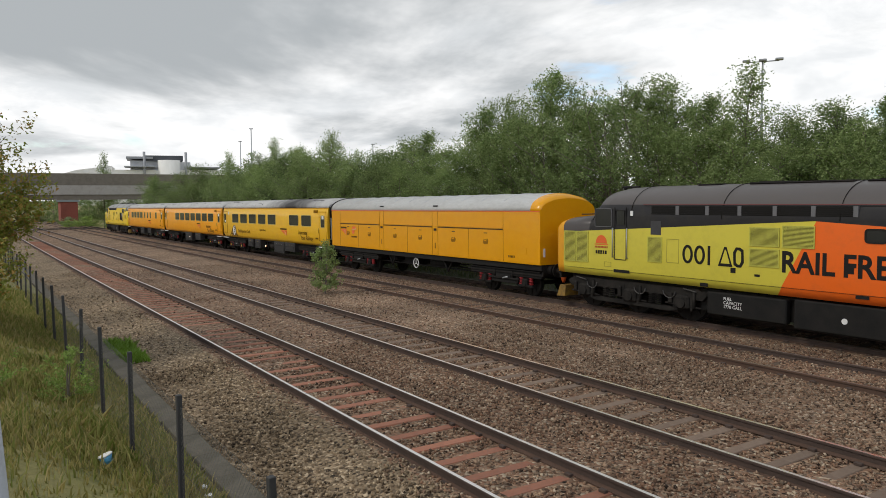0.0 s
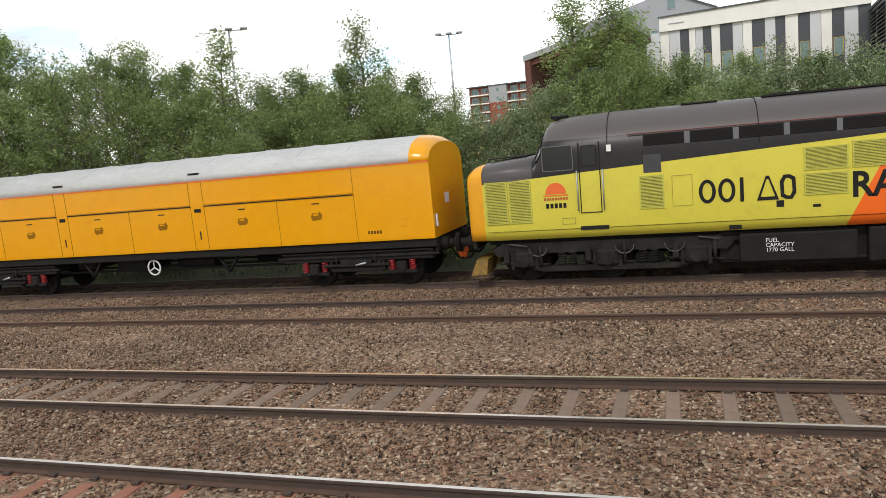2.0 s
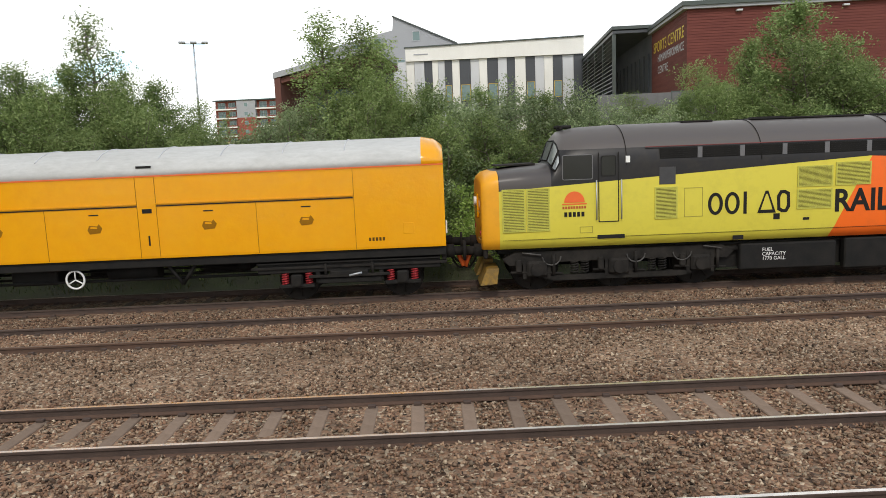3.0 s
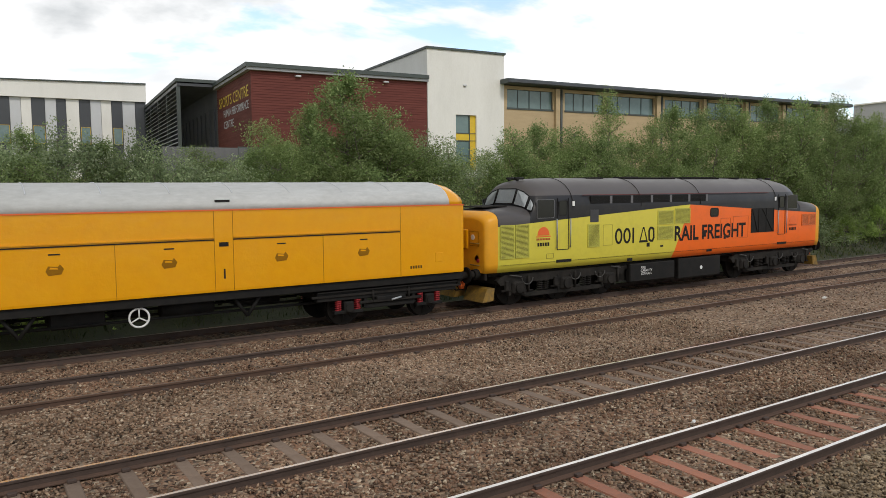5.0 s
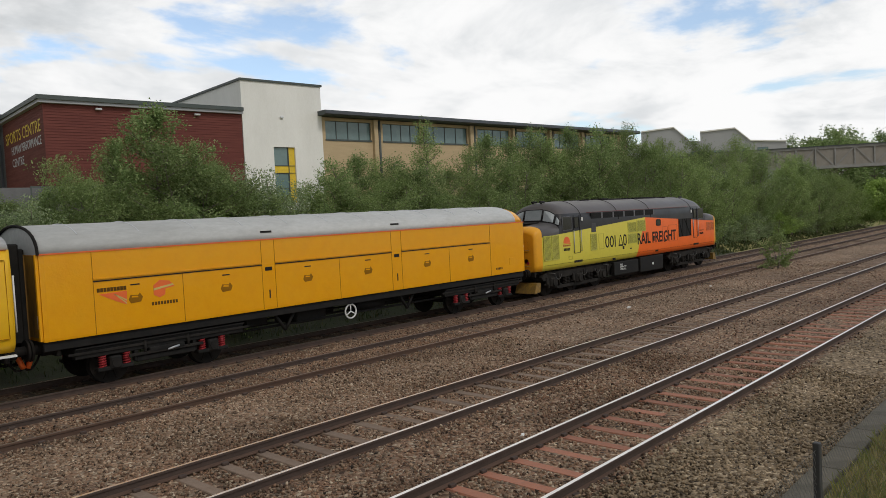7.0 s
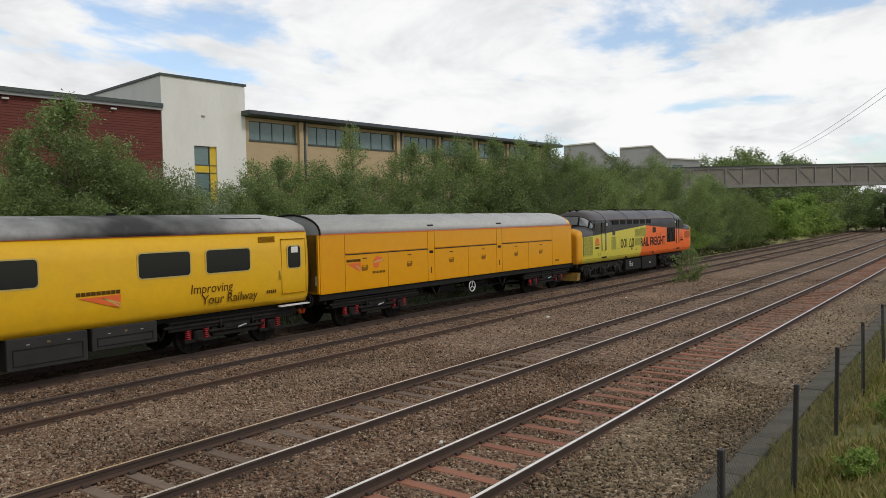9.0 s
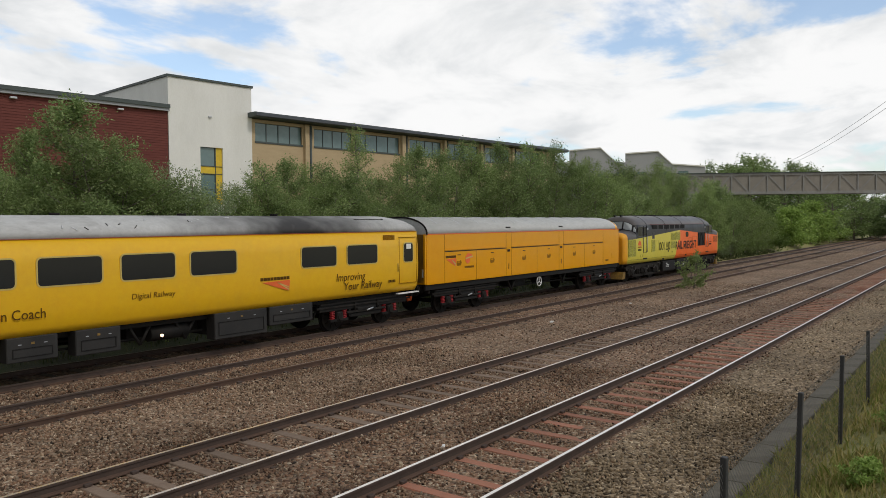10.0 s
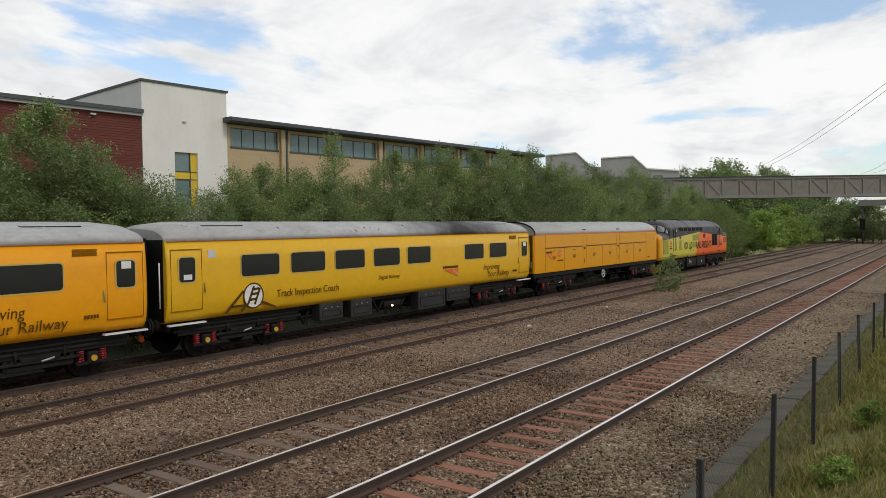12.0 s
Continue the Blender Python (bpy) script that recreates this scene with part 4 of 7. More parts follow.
        for outline in lights:
            bm = bmesh.new()
            f = bm.faces.new([bm.verts.new(on_cab(*p)) for p in outline])
            bmesh.ops.solidify(bm, geom=[f], thickness=0.02)
            bmesh.ops.recalc_face_normals(bm, faces=bm.faces)
            glass = part("windscreen", bm, M["screen"], v, "grey cab windscreen pane")
            bm = bmesh.new()
            for p, q in zip(outline, outline[1:] + outline[:1]):
                rod(bm, on_cab(*p), on_cab(*q), 0.018, 5)
            part("windscreen_frame", bm, M["ink"], glass)
        # fittings on the nose front: hatch frame, discs, tail lamp, number bars
        xf = e * 8.868
        for w in (-1, 1):
            bm = bmesh.new()
            rod(bm, (xf, w * 0.66, 2.12), (xf + e * 0.02, w * 0.66, 2.12), 0.085, 14)
            part("marker_disc", bm, M["white"], v, "white marker disc")
            bm = bmesh.new()
            rod(bm, (xf, w * 0.92, 1.44), (xf + e * 0.03, w * 0.92, 1.44), 0.06, 12)
            part("tail_lamp", bm, M["red"], v, "red tail lamp")
            bm = bmesh.new()
            for k in range(5):
                box(bm, min(xf, xf + e * 0.006), max(xf, xf + e * 0.006), w * 0.72 - 0.2 + k * 0.085, w * 0.72 - 0.15 + k * 0.085, 1.66, 1.77)
            part("number_bars", bm, M["ink"], v)
        for a, b, c, d in ((-0.95, -0.48, 1.86, 2.3), (0.48, 0.95, 1.86, 2.3)):
            bm = bmesh.new()
            for u in ((a, b, c, c + 0.02), (a, b, d - 0.02, d), (a, a + 0.02, c, d), (b - 0.02, b, c, d)):
                box(bm, min(xf, xf + e * 0.012), max(xf, xf + e * 0.012), u[0], u[1], u[2], u[3])
            part("hatch_frame", bm, M["seam"], v)
        for z in (1.95, 1.3):
            bm = bmesh.new()
            rod(bm, (xf + e * 0.04, -1.0, z), (xf + e * 0.04, -0.55, z), 0.016, 6)
            part("grab_rail", bm, M["plough_yellow"], v)
        bm = bmesh.new()
        box(bm, min(e * 8.86, e * 8.92), max(e * 8.86, e * 8.92), -0.42, 0.42, 1.75, 2.35, 0.03)
        part("nose_door", bm, M["van_yellow"], v)
        bm = bmesh.new()
        rod(bm, (e * 8.90, 0, 2.15), (e * 8.97, 0, 2.15), 0.11, 14)
        part("headlight", bm, M["white"], v)
        for y in (-0.85, 0.85):
            bm = bmesh.new()
            rod(bm, (e * 8.78, y, 1.5), (e * 8.88, y, 1.5), 0.1, 12)
            box(bm, min(e * 8.7, e * 8.8), max(e * 8.7, e * 8.8), y - 0.13, y + 0.13, 1.38, 1.62, 0.02)
            part("marker_light", bm, M["soot"], v)
        bm = bmesh.new()
        rod(bm, (e * 8.76, -1.18, 1.45), (e * 8.76, -1.18, 2.2), 0.018, 6)
        part("handrail", bm, M["white"], v)
        bm = bmesh.new()
        prism(bm, [(e * 8.55, 0.25), (e * 8.95, 0.22), (e * 8.78, 0.62), (e * 8.5, 0.62)], -1.22, -0.25)
        bmesh.ops.recalc_face_normals(bm, faces=bm.faces)
        part("snowplough", bm, M["plough_yellow"], v, "scuffed yellow snowplough")
        bm = bmesh.new()
        prism(bm, [(e * 8.55, 0.25), (e * 8.95, 0.22), (e * 8.78, 0.62), (e * 8.5, 0.62)], 0.25, 1.22)
        bmesh.ops.recalc_face_normals(bm, faces=bm.faces)
        part("snowplough", bm, M["plough_yellow"], v, "scuffed yellow snowplough")
        for y in (-0.2, 0.2):
            bm = bmesh.new()
            rod(bm, (e * 6.8, y, 3.8), (e * 6.8, y, 3.87), 0.05, 8)
            rod(bm, (e * 6.9, y, 3.88), (e * 6.55, y, 3.88), 0.04, 8)
            part("horn", bm, M["black"], v)
        buffers(v, e * 9.25)
        loco_bogie(v, e * 5.65)
    for e in (-1, 1):
        bm = bmesh.new()
        x0, x1 = sorted((e * 7.5, e * 8.45))
        prism(bm, ((x0, 2.99 if e < 0 else 3.005), (x1, 3.005 if e < 0 else 2.985), (x1, 3.04 if e < 0 else 3.02), (x0, 3.02 if e < 0 else 3.04)), -0.55, 0.55)
        bmesh.ops.recalc_face_normals(bm, faces=bm.faces)
        part("nose_hatch", bm, M["bogie_dust"], v, "flat dark hatch on the nose")
    for s in (-1, 1):
        bm = bmesh.new()
        rod(bm, (-5.05, s * 1.325, 3.335), (5.05, s * 1.325, 3.335), 0.014, 6)
        part("roof_gutter", bm, M["gutter_red"], v, "thin dull red gutter line")
    bm = bmesh.new()
    for a, b, w, h in ((-3.9, -3.1, 0.36, 0.02), (-2.2, 0.6, 0.42, 0.025), (0.9, 3.2, 0.42, 0.02), (-2.0, -1.3, 0.3, 0.05)):
        box(bm, a, b, -w, w, 3.86, 3.9 + h, 0.03)
        part("roof_hatch", bm, M["soot"], v)
        bm = bmesh.new()
    for q in (1.2, 1.7, 2.2, 2.7):
        box(bm, q, q + 0.3, -0.4, 0.4, 3.9, 3.94, 0.01)
    rod(bm, (4.3, 0, 3.84), (4.3, 0, 3.93), 0.42, 28)
    part("roof_fan", bm, M["soot"], v, "raised fan ring and ribs")
    for q in (-5.5, -2.35, 0.8, 5.5):
        bm = bmesh.new()
        pts = [p for p in section(q, 1.37, 2.95, 3.912, count=10) if p[2] > 2.9]
        for a, b in zip(pts, pts[1:]):
            rod(bm, a, b, 0.009, 5, cap=False)
        part("roof_seam", bm, M["soot"], v)
    bm = bmesh.new()
    box(bm, -8.5, 8.5, -0.9, 0.9, 0.92, 1.1)
    box(bm, -3.2, 2.0, -1.05, 1.05, 0.4, 1.0)
    part("underframe", bm, M["black"], v)
    return v


def bars(name, spans, y, z0, z1, mat, parent):
    """A line of writing shown as plain upright blocks."""
    for a, b in spans:
        bm = bmesh.new()
        box(bm, a, b, y - 0.004, y + 0.004, z0, z1)
        part(name, bm, mat, parent)


def net_emblem(parent, x, z, y, w):
    """A railway emblem as plain shapes: a bar over a red wedge with pale rays."""
    bars("name_bar", [(x + w * i / 9, x + w * (i + 0.86) / 9) for i in range(9)], y, z + 0.175, z + 0.265, M["brown_ink"], parent)
    bm = bmesh.new()
    prism(bm, ((x + w * 0.05, z + 0.13), (x + w, z + 0.15), (x + w * 0.97, z - 0.17), (x + w * 0.6, z - 0.06)), y - 0.004, y + 0.004)
    part("emblem", bm, M["orange"], parent, "red-orange wedge emblem")
    bm = bmesh.new()
    for k in (0.25, 0.6):
        prism(bm, ((x + w * 0.55, z + 0.1), (x + w * 0.6, z + 0.1), (x + w * 0.97, z - 0.2 * k), (x + w * 0.97, z - 0.2 * k - 0.035)), y - 0.007, y + 0.003)
    part("emblem_ray", bm, M["cream"], parent)


def van():
    v = empty("generator_van", "orange-yellow windowless railway van with a grey roof", "railway van")
    hl, hf = 8.94, 8.43      # rear and front end
    bm = bmesh.new()
    # side skin up to the eaves, then the roof as a skin of its own
    prof = [(1.352, 1.22), (1.36, 1.27), (1.36, 3.11)]
    full = [(-y, z) for y, z in prof] + [(y, z) for y, z in reversed(prof)]
    loft(bm, [[(x, y * k, z) for y, z in full] for x, k in ((-hl, 0.985), (-hl + 0.1, 1), (hf - 0.1, 1), (hf, 0.985))], flat=True)
    part("body", bm, M["van_yellow"], v, "orange-yellow riveted side panels")
    bm = bmesh.new()

    def arc(x, k, drop):
        return [(x, 1.375 * k * math.cos(math.pi - math.pi * i / 16), 3.105 + (0.66 - drop) * math.sin(math.pi * i / 16) ** 0.85) for i in range(17)]
    loft(bm, [arc(-hl, 1, 0.0), arc(hf - 0.55, 1, 0.0), arc(hf - 0.5, 1, 0.0), arc(hf - 0.2, 0.99, 0.06), arc(hf, 0.94, 0.2)])
    for f in bm.faces:
        f.material_index = 1 if f.calc_center_median().x > hf - 0.52 else 0
    part("roof", bm, [M["van_roof"], M["van_yellow"]], v, "pale grey ribbed roof, yellow at one end")
    bm = bmesh.new()
    for q in [-hl + 0.9 + i * 1.42 for i in range(11)]:
        pts = [(x, y, z + 0.004) for x, y, z in arc(q, 1.0, 0) if z > 3.43]
        for a, b in zip(pts, pts[1:]):
            rod(bm, a, b, 0.014, 4, cap=False)
    for s in (-1, 1):
        rod(bm, (-hl, s * 1.2, 3.44), (hf - 0.6, s * 1.2, 3.44), 0.012, 4)
    part("roof_rib", bm, M["panel_pale"], v, "pale roof seams")
    for s in (-1, 1):
        y = s * 1.362
        bm = bmesh.new()
        box(bm, -hl, hf, s * 1.372 - 0.006, s * 1.372 + 0.006, 3.10, 3.13)
        part("cantrail_stripe", bm, M["orange"], v)
        bm = bmesh.new()
        for a, b in ((-7.85, -3.42), (-3.0, 1.38), (1.82, 6.33)):
            box(bm, a, b, y - 0.016, y + 0.01, 2.42, 2.445)
            part("door_groove", bm, M["ink"], v, "dark groove over the doors")
            bm = bmesh.new()
            box(bm, a, b, y - 0.03, y + 0.01, 2.475, 2.50)
            part("drip_rail", bm, M["van_yellow"], v)
            bm = bmesh.new()
        bm.free()
        bm = bmesh.new()
        bm.free()
        for q, z0, z1 in ((-7.85, 1.24, 3.1), (-5.7, 1.24, 2.42), (-3.42, 1.24, 3.1), (-3.0, 1.24, 3.1), (-0.75, 1.24, 2.42), (1.38, 1.24, 3.1), (1.82, 1.24, 3.1), (4.1, 1.24, 2.42), (6.35, 1.24, 3.1)):
            bm = bmesh.new()
            box(bm, q - 0.0045, q + 0.0045, y - 0.006, y + 0.005, z0, z1)
            part("panel_seam", bm, M["seam"], v)
        for q in (-6.9, -4.51, -1.91, 0.37, 3.0, 5.24):
            # flat brown shape: paints the shade inside the handle's recess
            bm = bmesh.new()
            prism(bm, ((q - 0.17, 1.93), (q - 0.12, 2.04), (q + 0.06, 2.02), (q + 0.1, 2.07), (q + 0.17, 1.97), (q + 0.12, 1.86), (q - 0.12, 1.84)), y - 0.005, y + 0.005)
            h = part("handle_recess", bm, M["seam"], v, "door handle recess with its shade painted brown")
            bm = bmesh.new()
            prism(bm, ((q - 0.1, 1.975), (q - 0.085, 2.015), (q + 0.05, 2.0), (q + 0.06, 1.965)), y - 0.009, y + 0.009)
            part("handle", bm, M["van_yellow"], h)
            bm = bmesh.new()
            box(bm, q - 0.11, q + 0.11, y - 0.006, y + 0.006, 2.26, 2.29)
            part("door_slot", bm, M["ink"], v)
        for q in (-3.21, 1.6):
            for name, w, d, z0, z1, yc in (("roof_slot", 0.17, 0.02, 3.30, 3.35, s * 1.33), ("latch", 0.11, 0.006, 2.27, 2.37, y), ("bolt", 0.018, 0.01, 1.52, 1.75, y)):
                bm = bmesh.new()
                box(bm, q - w, q + w, yc - d, yc + d, z0, z1)
                part(name, bm, M["ink"], v)
        bm = bmesh.new()
        box(bm, 7.46, 7.71, y - 0.008, y + 0.008, 1.55, 1.8, 0.004)
        part("access_panel", bm, M["van_yellow"], v)
        bars("number_bar", [(6.65 + i * 0.08, 6.70 + i * 0.08) for i in range(5)], y, 1.41, 1.49, M["brown_ink"], v)
        net_emblem(v, -7.78, 2.0, y - 0.001 if s < 0 else y + 0.001, 0.68)
        bm = bmesh.new()
        prism(bm, ((-6.46, 1.98), (-6.46, 2.2), (-6.3, 2.32), (-6.05, 2.28), (-5.92, 2.14), (-6.16, 2.1), (-6.18, 1.96), (-6.32, 1.9)), y - 0.004, y + 0.004)
        part("emblem", bm, M["orange"], v, "orange shield emblem")
        bm = bmesh.new()
        prism(bm, ((-6.46, 2.08), (-6.46, 2.13), (-5.98, 2.21), (-5.94, 2.17)), y - 0.007, y + 0.007)
        part("emblem_ray", bm, M["cream"], v)
        bars("name_bar", [(-6.52 + i * 0.075, -6.47 + i * 0.075) for i in range(9)], y, 1.73, 1.81, M["brown_ink"], v)
        bm = bmesh.new()
        for i in range(24):
            a, b = 2 * math.pi * i / 24, 2 * math.pi * (i + 1) / 24
            rod(bm, (-0.28 + 0.21 * math.cos(a), s * 1.2, 0.77 + 0.21 * math.sin(a)), (-0.28 + 0.21 * math.cos(b), s * 1.2, 0.77 + 0.21 * math.sin(b)), 0.025, 6, cap=False)
        for a in (90, 210, 330):
            rod(bm, (-0.28, s * 1.2, 0.77), (-0.28 + 0.21 * math.cos(radians(a)), s * 1.2, 0.77 + 0.21 * math.sin(radians(a))), 0.018, 6)
        part("handwheel", bm, M["white"], v, "white three-spoke handbrake wheel")
        bm = bmesh.new()
        box(bm, -hl, hf, s * 1.22 - 0.06, s * 1.22 + 0.06, 1.0, 1.215, 0.015)
        for q in (-2.6, 2.2):
            rod(bm, (q - 0.35, s * 1.1, 1.05), (q, s * 1.1, 0.55), 0.045, 6)
            rod(bm, (q + 0.35, s * 1.1, 1.05), (q, s * 1.1, 0.55), 0.045, 6)
        part("solebar", bm, M["black"], v)
    bm = bmesh.new()
    box(bm, -hl, hf, -1.0, 1.0, 1.08, 1.2)
    box(bm, -2.0, -0.9, -0.8, 0.3, 0.6, 1.08, 0.03)
    rod(bm, (0.3, -0.6, 0.82), (1.5, -0.6, 0.82), 0.22, 14)
    rod(bm, (-3.2, 0.1, 0.75), (3.2, 0.1, 0.75), 0.03, 6)
    box(bm, -3.6, -2.9, -0.7, 0.7, 0.72, 1.08, 0.03)
    box(bm, 2.3, 3.5, 0.1, 0.9, 0.62, 1.08, 0.03)
    box(bm, -0.6, 0.2, 0.2, 0.9, 0.55, 1.08, 0.03)
    for w in (-0.85, -0.2, 0.7):
        rod(bm, (-4.2, w, 0.66), (4.2, w, 0.66), 0.035, 6)
    part("underframe", bm, M["black"], v, "black trussed underframe with tanks")
    # rear end: grimy end wall, its colour also darkened for shade, between corner posts, under a dark roof rim
    bm = bmesh.new()
    box(bm, -hl - 0.02, -hl - 0.003, -1.2, 1.2, 1.3, 3.1)
    end = part("end_wall", bm, M["grimy_shaded_end"], v, "soot-stained yellow end wall, darkened for shade")
    for y in (-1.28, -0.5, 0.5, 1.28):
        bm = bmesh.new()
        box(bm, -hl - 0.07, -hl - 0.003, y - 0.045, y + 0.045, 1.24, 3.12, 0.01)
        part("corner_post", bm, M["van_yellow" if abs(y) > 1 else "grimy_shaded_end"], end)
    bm = bmesh.new()
    pts = [(x - 0.03, y * 1.01, z) for x, y, z in arc(-hl, 1.0, 0.0)]
    for a, b in zip(pts, pts[1:]):
        rod(bm, a, b, 0.035, 5, cap=False)
    part("roof_rim", bm, M["soot"], v, "dark rim of the roof end")
    bm = bmesh.new()
    box(bm, -hl - 0.32, -hl - 0.02, -0.55, 0.55, 1.2, 3.25, 0.03)
    part("gangway", bm, M["black"], v, "black blanked gangway")
    for e in (-1, 1):
        # end wall fittings
        x = hf + 0.012 if e > 0 else -hl - 0.012
        bm = bmesh.new()
        box(bm, min(x, x - e * 0.03), max(x, x - e * 0.03), -0.35, -0.05, 2.0, 2.25)
        part("end_fitting", bm, M["white"], v)
        bm = bmesh.new()
        box(bm, min(x, x + e * 0.03), max(x, x + e * 0.03), -1.2, -1.14, 1.5, 1.8)
        part("end_fitting", bm, M["white"], v)
        buffers(v, hf + 0.4 if e > 0 else -hl - 0.12)
        coach_bogie(v, e * 6.13)
    return v


def coach(paint, amber, spec, label, sooty):
    v = empty("coach", label, "railway coach")
    hl = 9.85
    prof = [(1.22, 1.10), (1.33, 1.28), (1.385, 1.65), (1.40, 2.1), (1.385, 2.7), (1.33, 3.25)]
    full = [(-y, z) for y, z in prof] + [(y, z) for y, z in reversed(prof)]
    bm = bmesh.new()
    loft(bm, [[(x, y * k, z) for y, z in full] for x, k in ((-hl, 0.985), (-hl + 0.12, 1), (hl - 0.12, 1), (hl, 0.985))])
    part("body", bm, M[paint], v, "glossy %s body side" % ("amber-yellow" if amber else "yellow"))
    bm = bmesh.new()

    def arc(x, k, top):
        return [(x, 1.34 * k * math.cos(math.pi - math.pi * i / 16), 3.245 + top * math.sin(math.pi * i / 16) ** 0.8) for i in range(17)]
    xs = [(-hl, 0.95, 0.36), (-hl + 0.25, 0.97, 0.48), (-hl + 0.9, 1, 0.55)] + [(x, 1, 0.555) for x in spaced(-8, 8, 32)] + [(hl - 0.9, 1, 0.55), (hl - 0.25, 0.97, 0.48), (hl, 0.95, 0.36)]
    loft(bm, [arc(*q) for q in xs])
    if sooty:
        for f in bm.faces:
            if sooty[0] < f.calc_center_median().x < sooty[1]:
                f.material_index = 1
    part("roof", bm, [M["roof_grey"], M["roof_soot_fade"]], v, "dusty grey roof%s" % (" blackened by exhaust" if sooty else ""))
    for s in (-1, 1):
        yb = s * 1.39
        bm = bmesh.new()
        box(bm, -hl + 0.05, hl - 0.05, s * 1.335 - 0.012, s * 1.335 + 0.012, 3.24, 3.256)
        part("cantrail_stripe", bm, M["stripe_dark"], v)
        for a, b in spec["windows"]:
            pane(v, a, b, 2.20, 2.82, s * 1.397, rim="cream")
        for e in (-1, 1):
            a, b = sorted((e * (hl - 0.12), e * (hl - 1.08)))
            bm = bmesh.new()
            for q in (a, b):
                box(bm, q - 0.004, q + 0.004, s * 1.392 - 0.01, s * 1.392 + 0.008, 1.4, 3.05)
            for z in (1.4, 3.037):
                box(bm, a + 0.004, b - 0.004, s * 1.36 - 0.03, s * 1.36 + 0.012, z, z + 0.006)
            door = part("door", bm, M["seam"], v, "narrow end door outlined by dark gaps")
            bm = bmesh.new()
            box(bm, (a + b) / 2 - 0.1, (a + b) / 2 + 0.16, s * 1.404 - 0.004, s * 1.404 + 0.004, 2.62 if e > 0 else 2.22, 2.8 if e > 0 else 2.36)
            part("notice", bm, M["white"], door, "white notice on the window")
            c = (a + b) / 2
            pane(door, c - 0.24, c + 0.26, 2.16, 2.82, s * 1.398, rim="cream")
            bm = bmesh.new()
            hx = e * (hl - 1.16)
            rod(bm, (hx, s * 1.42, 1.85), (hx, s * 1.42, 2.1), 0.018, 6)
            box(bm, hx - 0.05, hx + 0.05, s * 1.39 - 0.01, s * 1.39 + 0.01, 1.82, 2.12)
            part("handle", bm, M["axle_yellow"], door, "dull yellow grab handle")
            bm = bmesh.new()
            box(bm, a - 0.1, b + 0.1, s * 1.36 - 0.06, s * 1.36 + 0.06, 1.02, 1.06)
            part("step", bm, M["white"], v, "white-edged footboard")
            bm = bmesh.new()
            if e < 0:
                box(bm, -hl + 1.3, -hl + 1.55, s * 1.37 - 0.012, s * 1.37 + 0.012, 2.78, 3.0, 0.004)
                part("access_plate", bm, M["panel_pale"], v, "small pale plate beside the door")
                continue
            c = hl - 1.6
            for i in range(5):
                box(bm, c - 0.3, c + 0.3, s * 1.365 - 0.012, s * 1.365 + 0.012, 2.97 + i * 0.035, 2.99 + i * 0.035)
            part("vent", bm, M["seam"], v)
        if spec["sign"] is not None and s < 0:
            cx = spec["sign"]
            bm = bmesh.new()
            rod(bm, (cx, -1.385, 1.62), (cx, -1.40, 1.62), 0.36, 28)
            part("badge", bm, M["white"], v, "round white badge with black rails")
            bm = bmesh.new()
            for i in range(28):
                a, b = 2 * math.pi * i / 28, 2 * math.pi * (i + 1) / 28
                rod(bm, (cx + 0.36 * math.cos(a), -1.40, 1.62 + 0.36 * math.sin(a)), (cx + 0.36 * math.cos(b), -1.40, 1.62 + 0.36 * math.sin(b)), 0.022, 5, cap=False)
            for a, b in (((cx - 0.2, 1.4), (cx + 0.02, 1.9)), ((cx + 0.04, 1.36), (cx + 0.24, 1.82)), ((cx - 0.15, 1.5), (cx + 0.1, 1.52)), ((cx - 0.08, 1.66), (cx + 0.17, 1.68)), ((cx - 0.02, 1.8), (cx + 0.22, 1.82)),
                         ((cx - 1.0, 1.2), (cx - 0.36, 1.78)), ((cx - 0.45, 1.2), (cx - 0.2, 1.4)), ((cx - 0.8, 1.36), (cx - 0.36, 1.36)), ((cx + 0.3, 1.42), (cx + 0.85, 1.2))):
                box_line(bm, a, b, -1.405, 0.035)
            part("badge_line", bm, M["brown_ink"], v)
        if s < 0:
            for text, x, z, size, w in spec["words"]:
                lettering("lettering", text, size, M["brown_ink"], v, pose(x, -1.402, z, 90, 0, 0), shear=0.15 if text[0] in "IYD" else 0.0, width=w)
            net_emblem(v, spec["net"], 1.72, -1.402, 1.1)
            bars("number_bar", [(hl - 1.65 + i * 0.075, hl - 1.605 + i * 0.075) for i in range(5)], -1.387, 1.47, 1.56, M["brown_ink"], v)
        bm = bmesh.new()
        for a, b, z in spec["boxes"]:
            box(bm, a, b, s * 1.1 - 0.2, s * 1.1 + 0.2, z, 1.1, 0.02)
            case = part("equipment_box", bm, M["box_grey"], v, "dusty dark grey underfloor box")
            yo = s * 1.303
            for k in range(3):
                bm = bmesh.new()
                c = a + (b - a) * (0.25 + 0.25 * k)
                box(bm, c - 0.035, c + 0.035, yo - 0.006, yo + 0.006, 0.93, 0.95 + 0.03 * (k % 2))
                part("label", bm, M["plough_yellow" if k == 1 else "panel_grey"], case)
            bm = bmesh.new()
            for u in ((a + 0.12, a + 0.14, z + 0.1, 0.86), (b - 0.14, b - 0.12, z + 0.1, 0.86), (a + 0.14, b - 0.14, z + 0.1, z + 0.12), (a + 0.14, b - 0.14, 0.84, 0.86)):
                box(bm, u[0], u[1], yo - 0.012, yo + 0.012, u[2], u[3])
            part("cover_frame", bm, M["black"], case)
            bm = bmesh.new()
        bm.free()
    bm = bmesh.new()
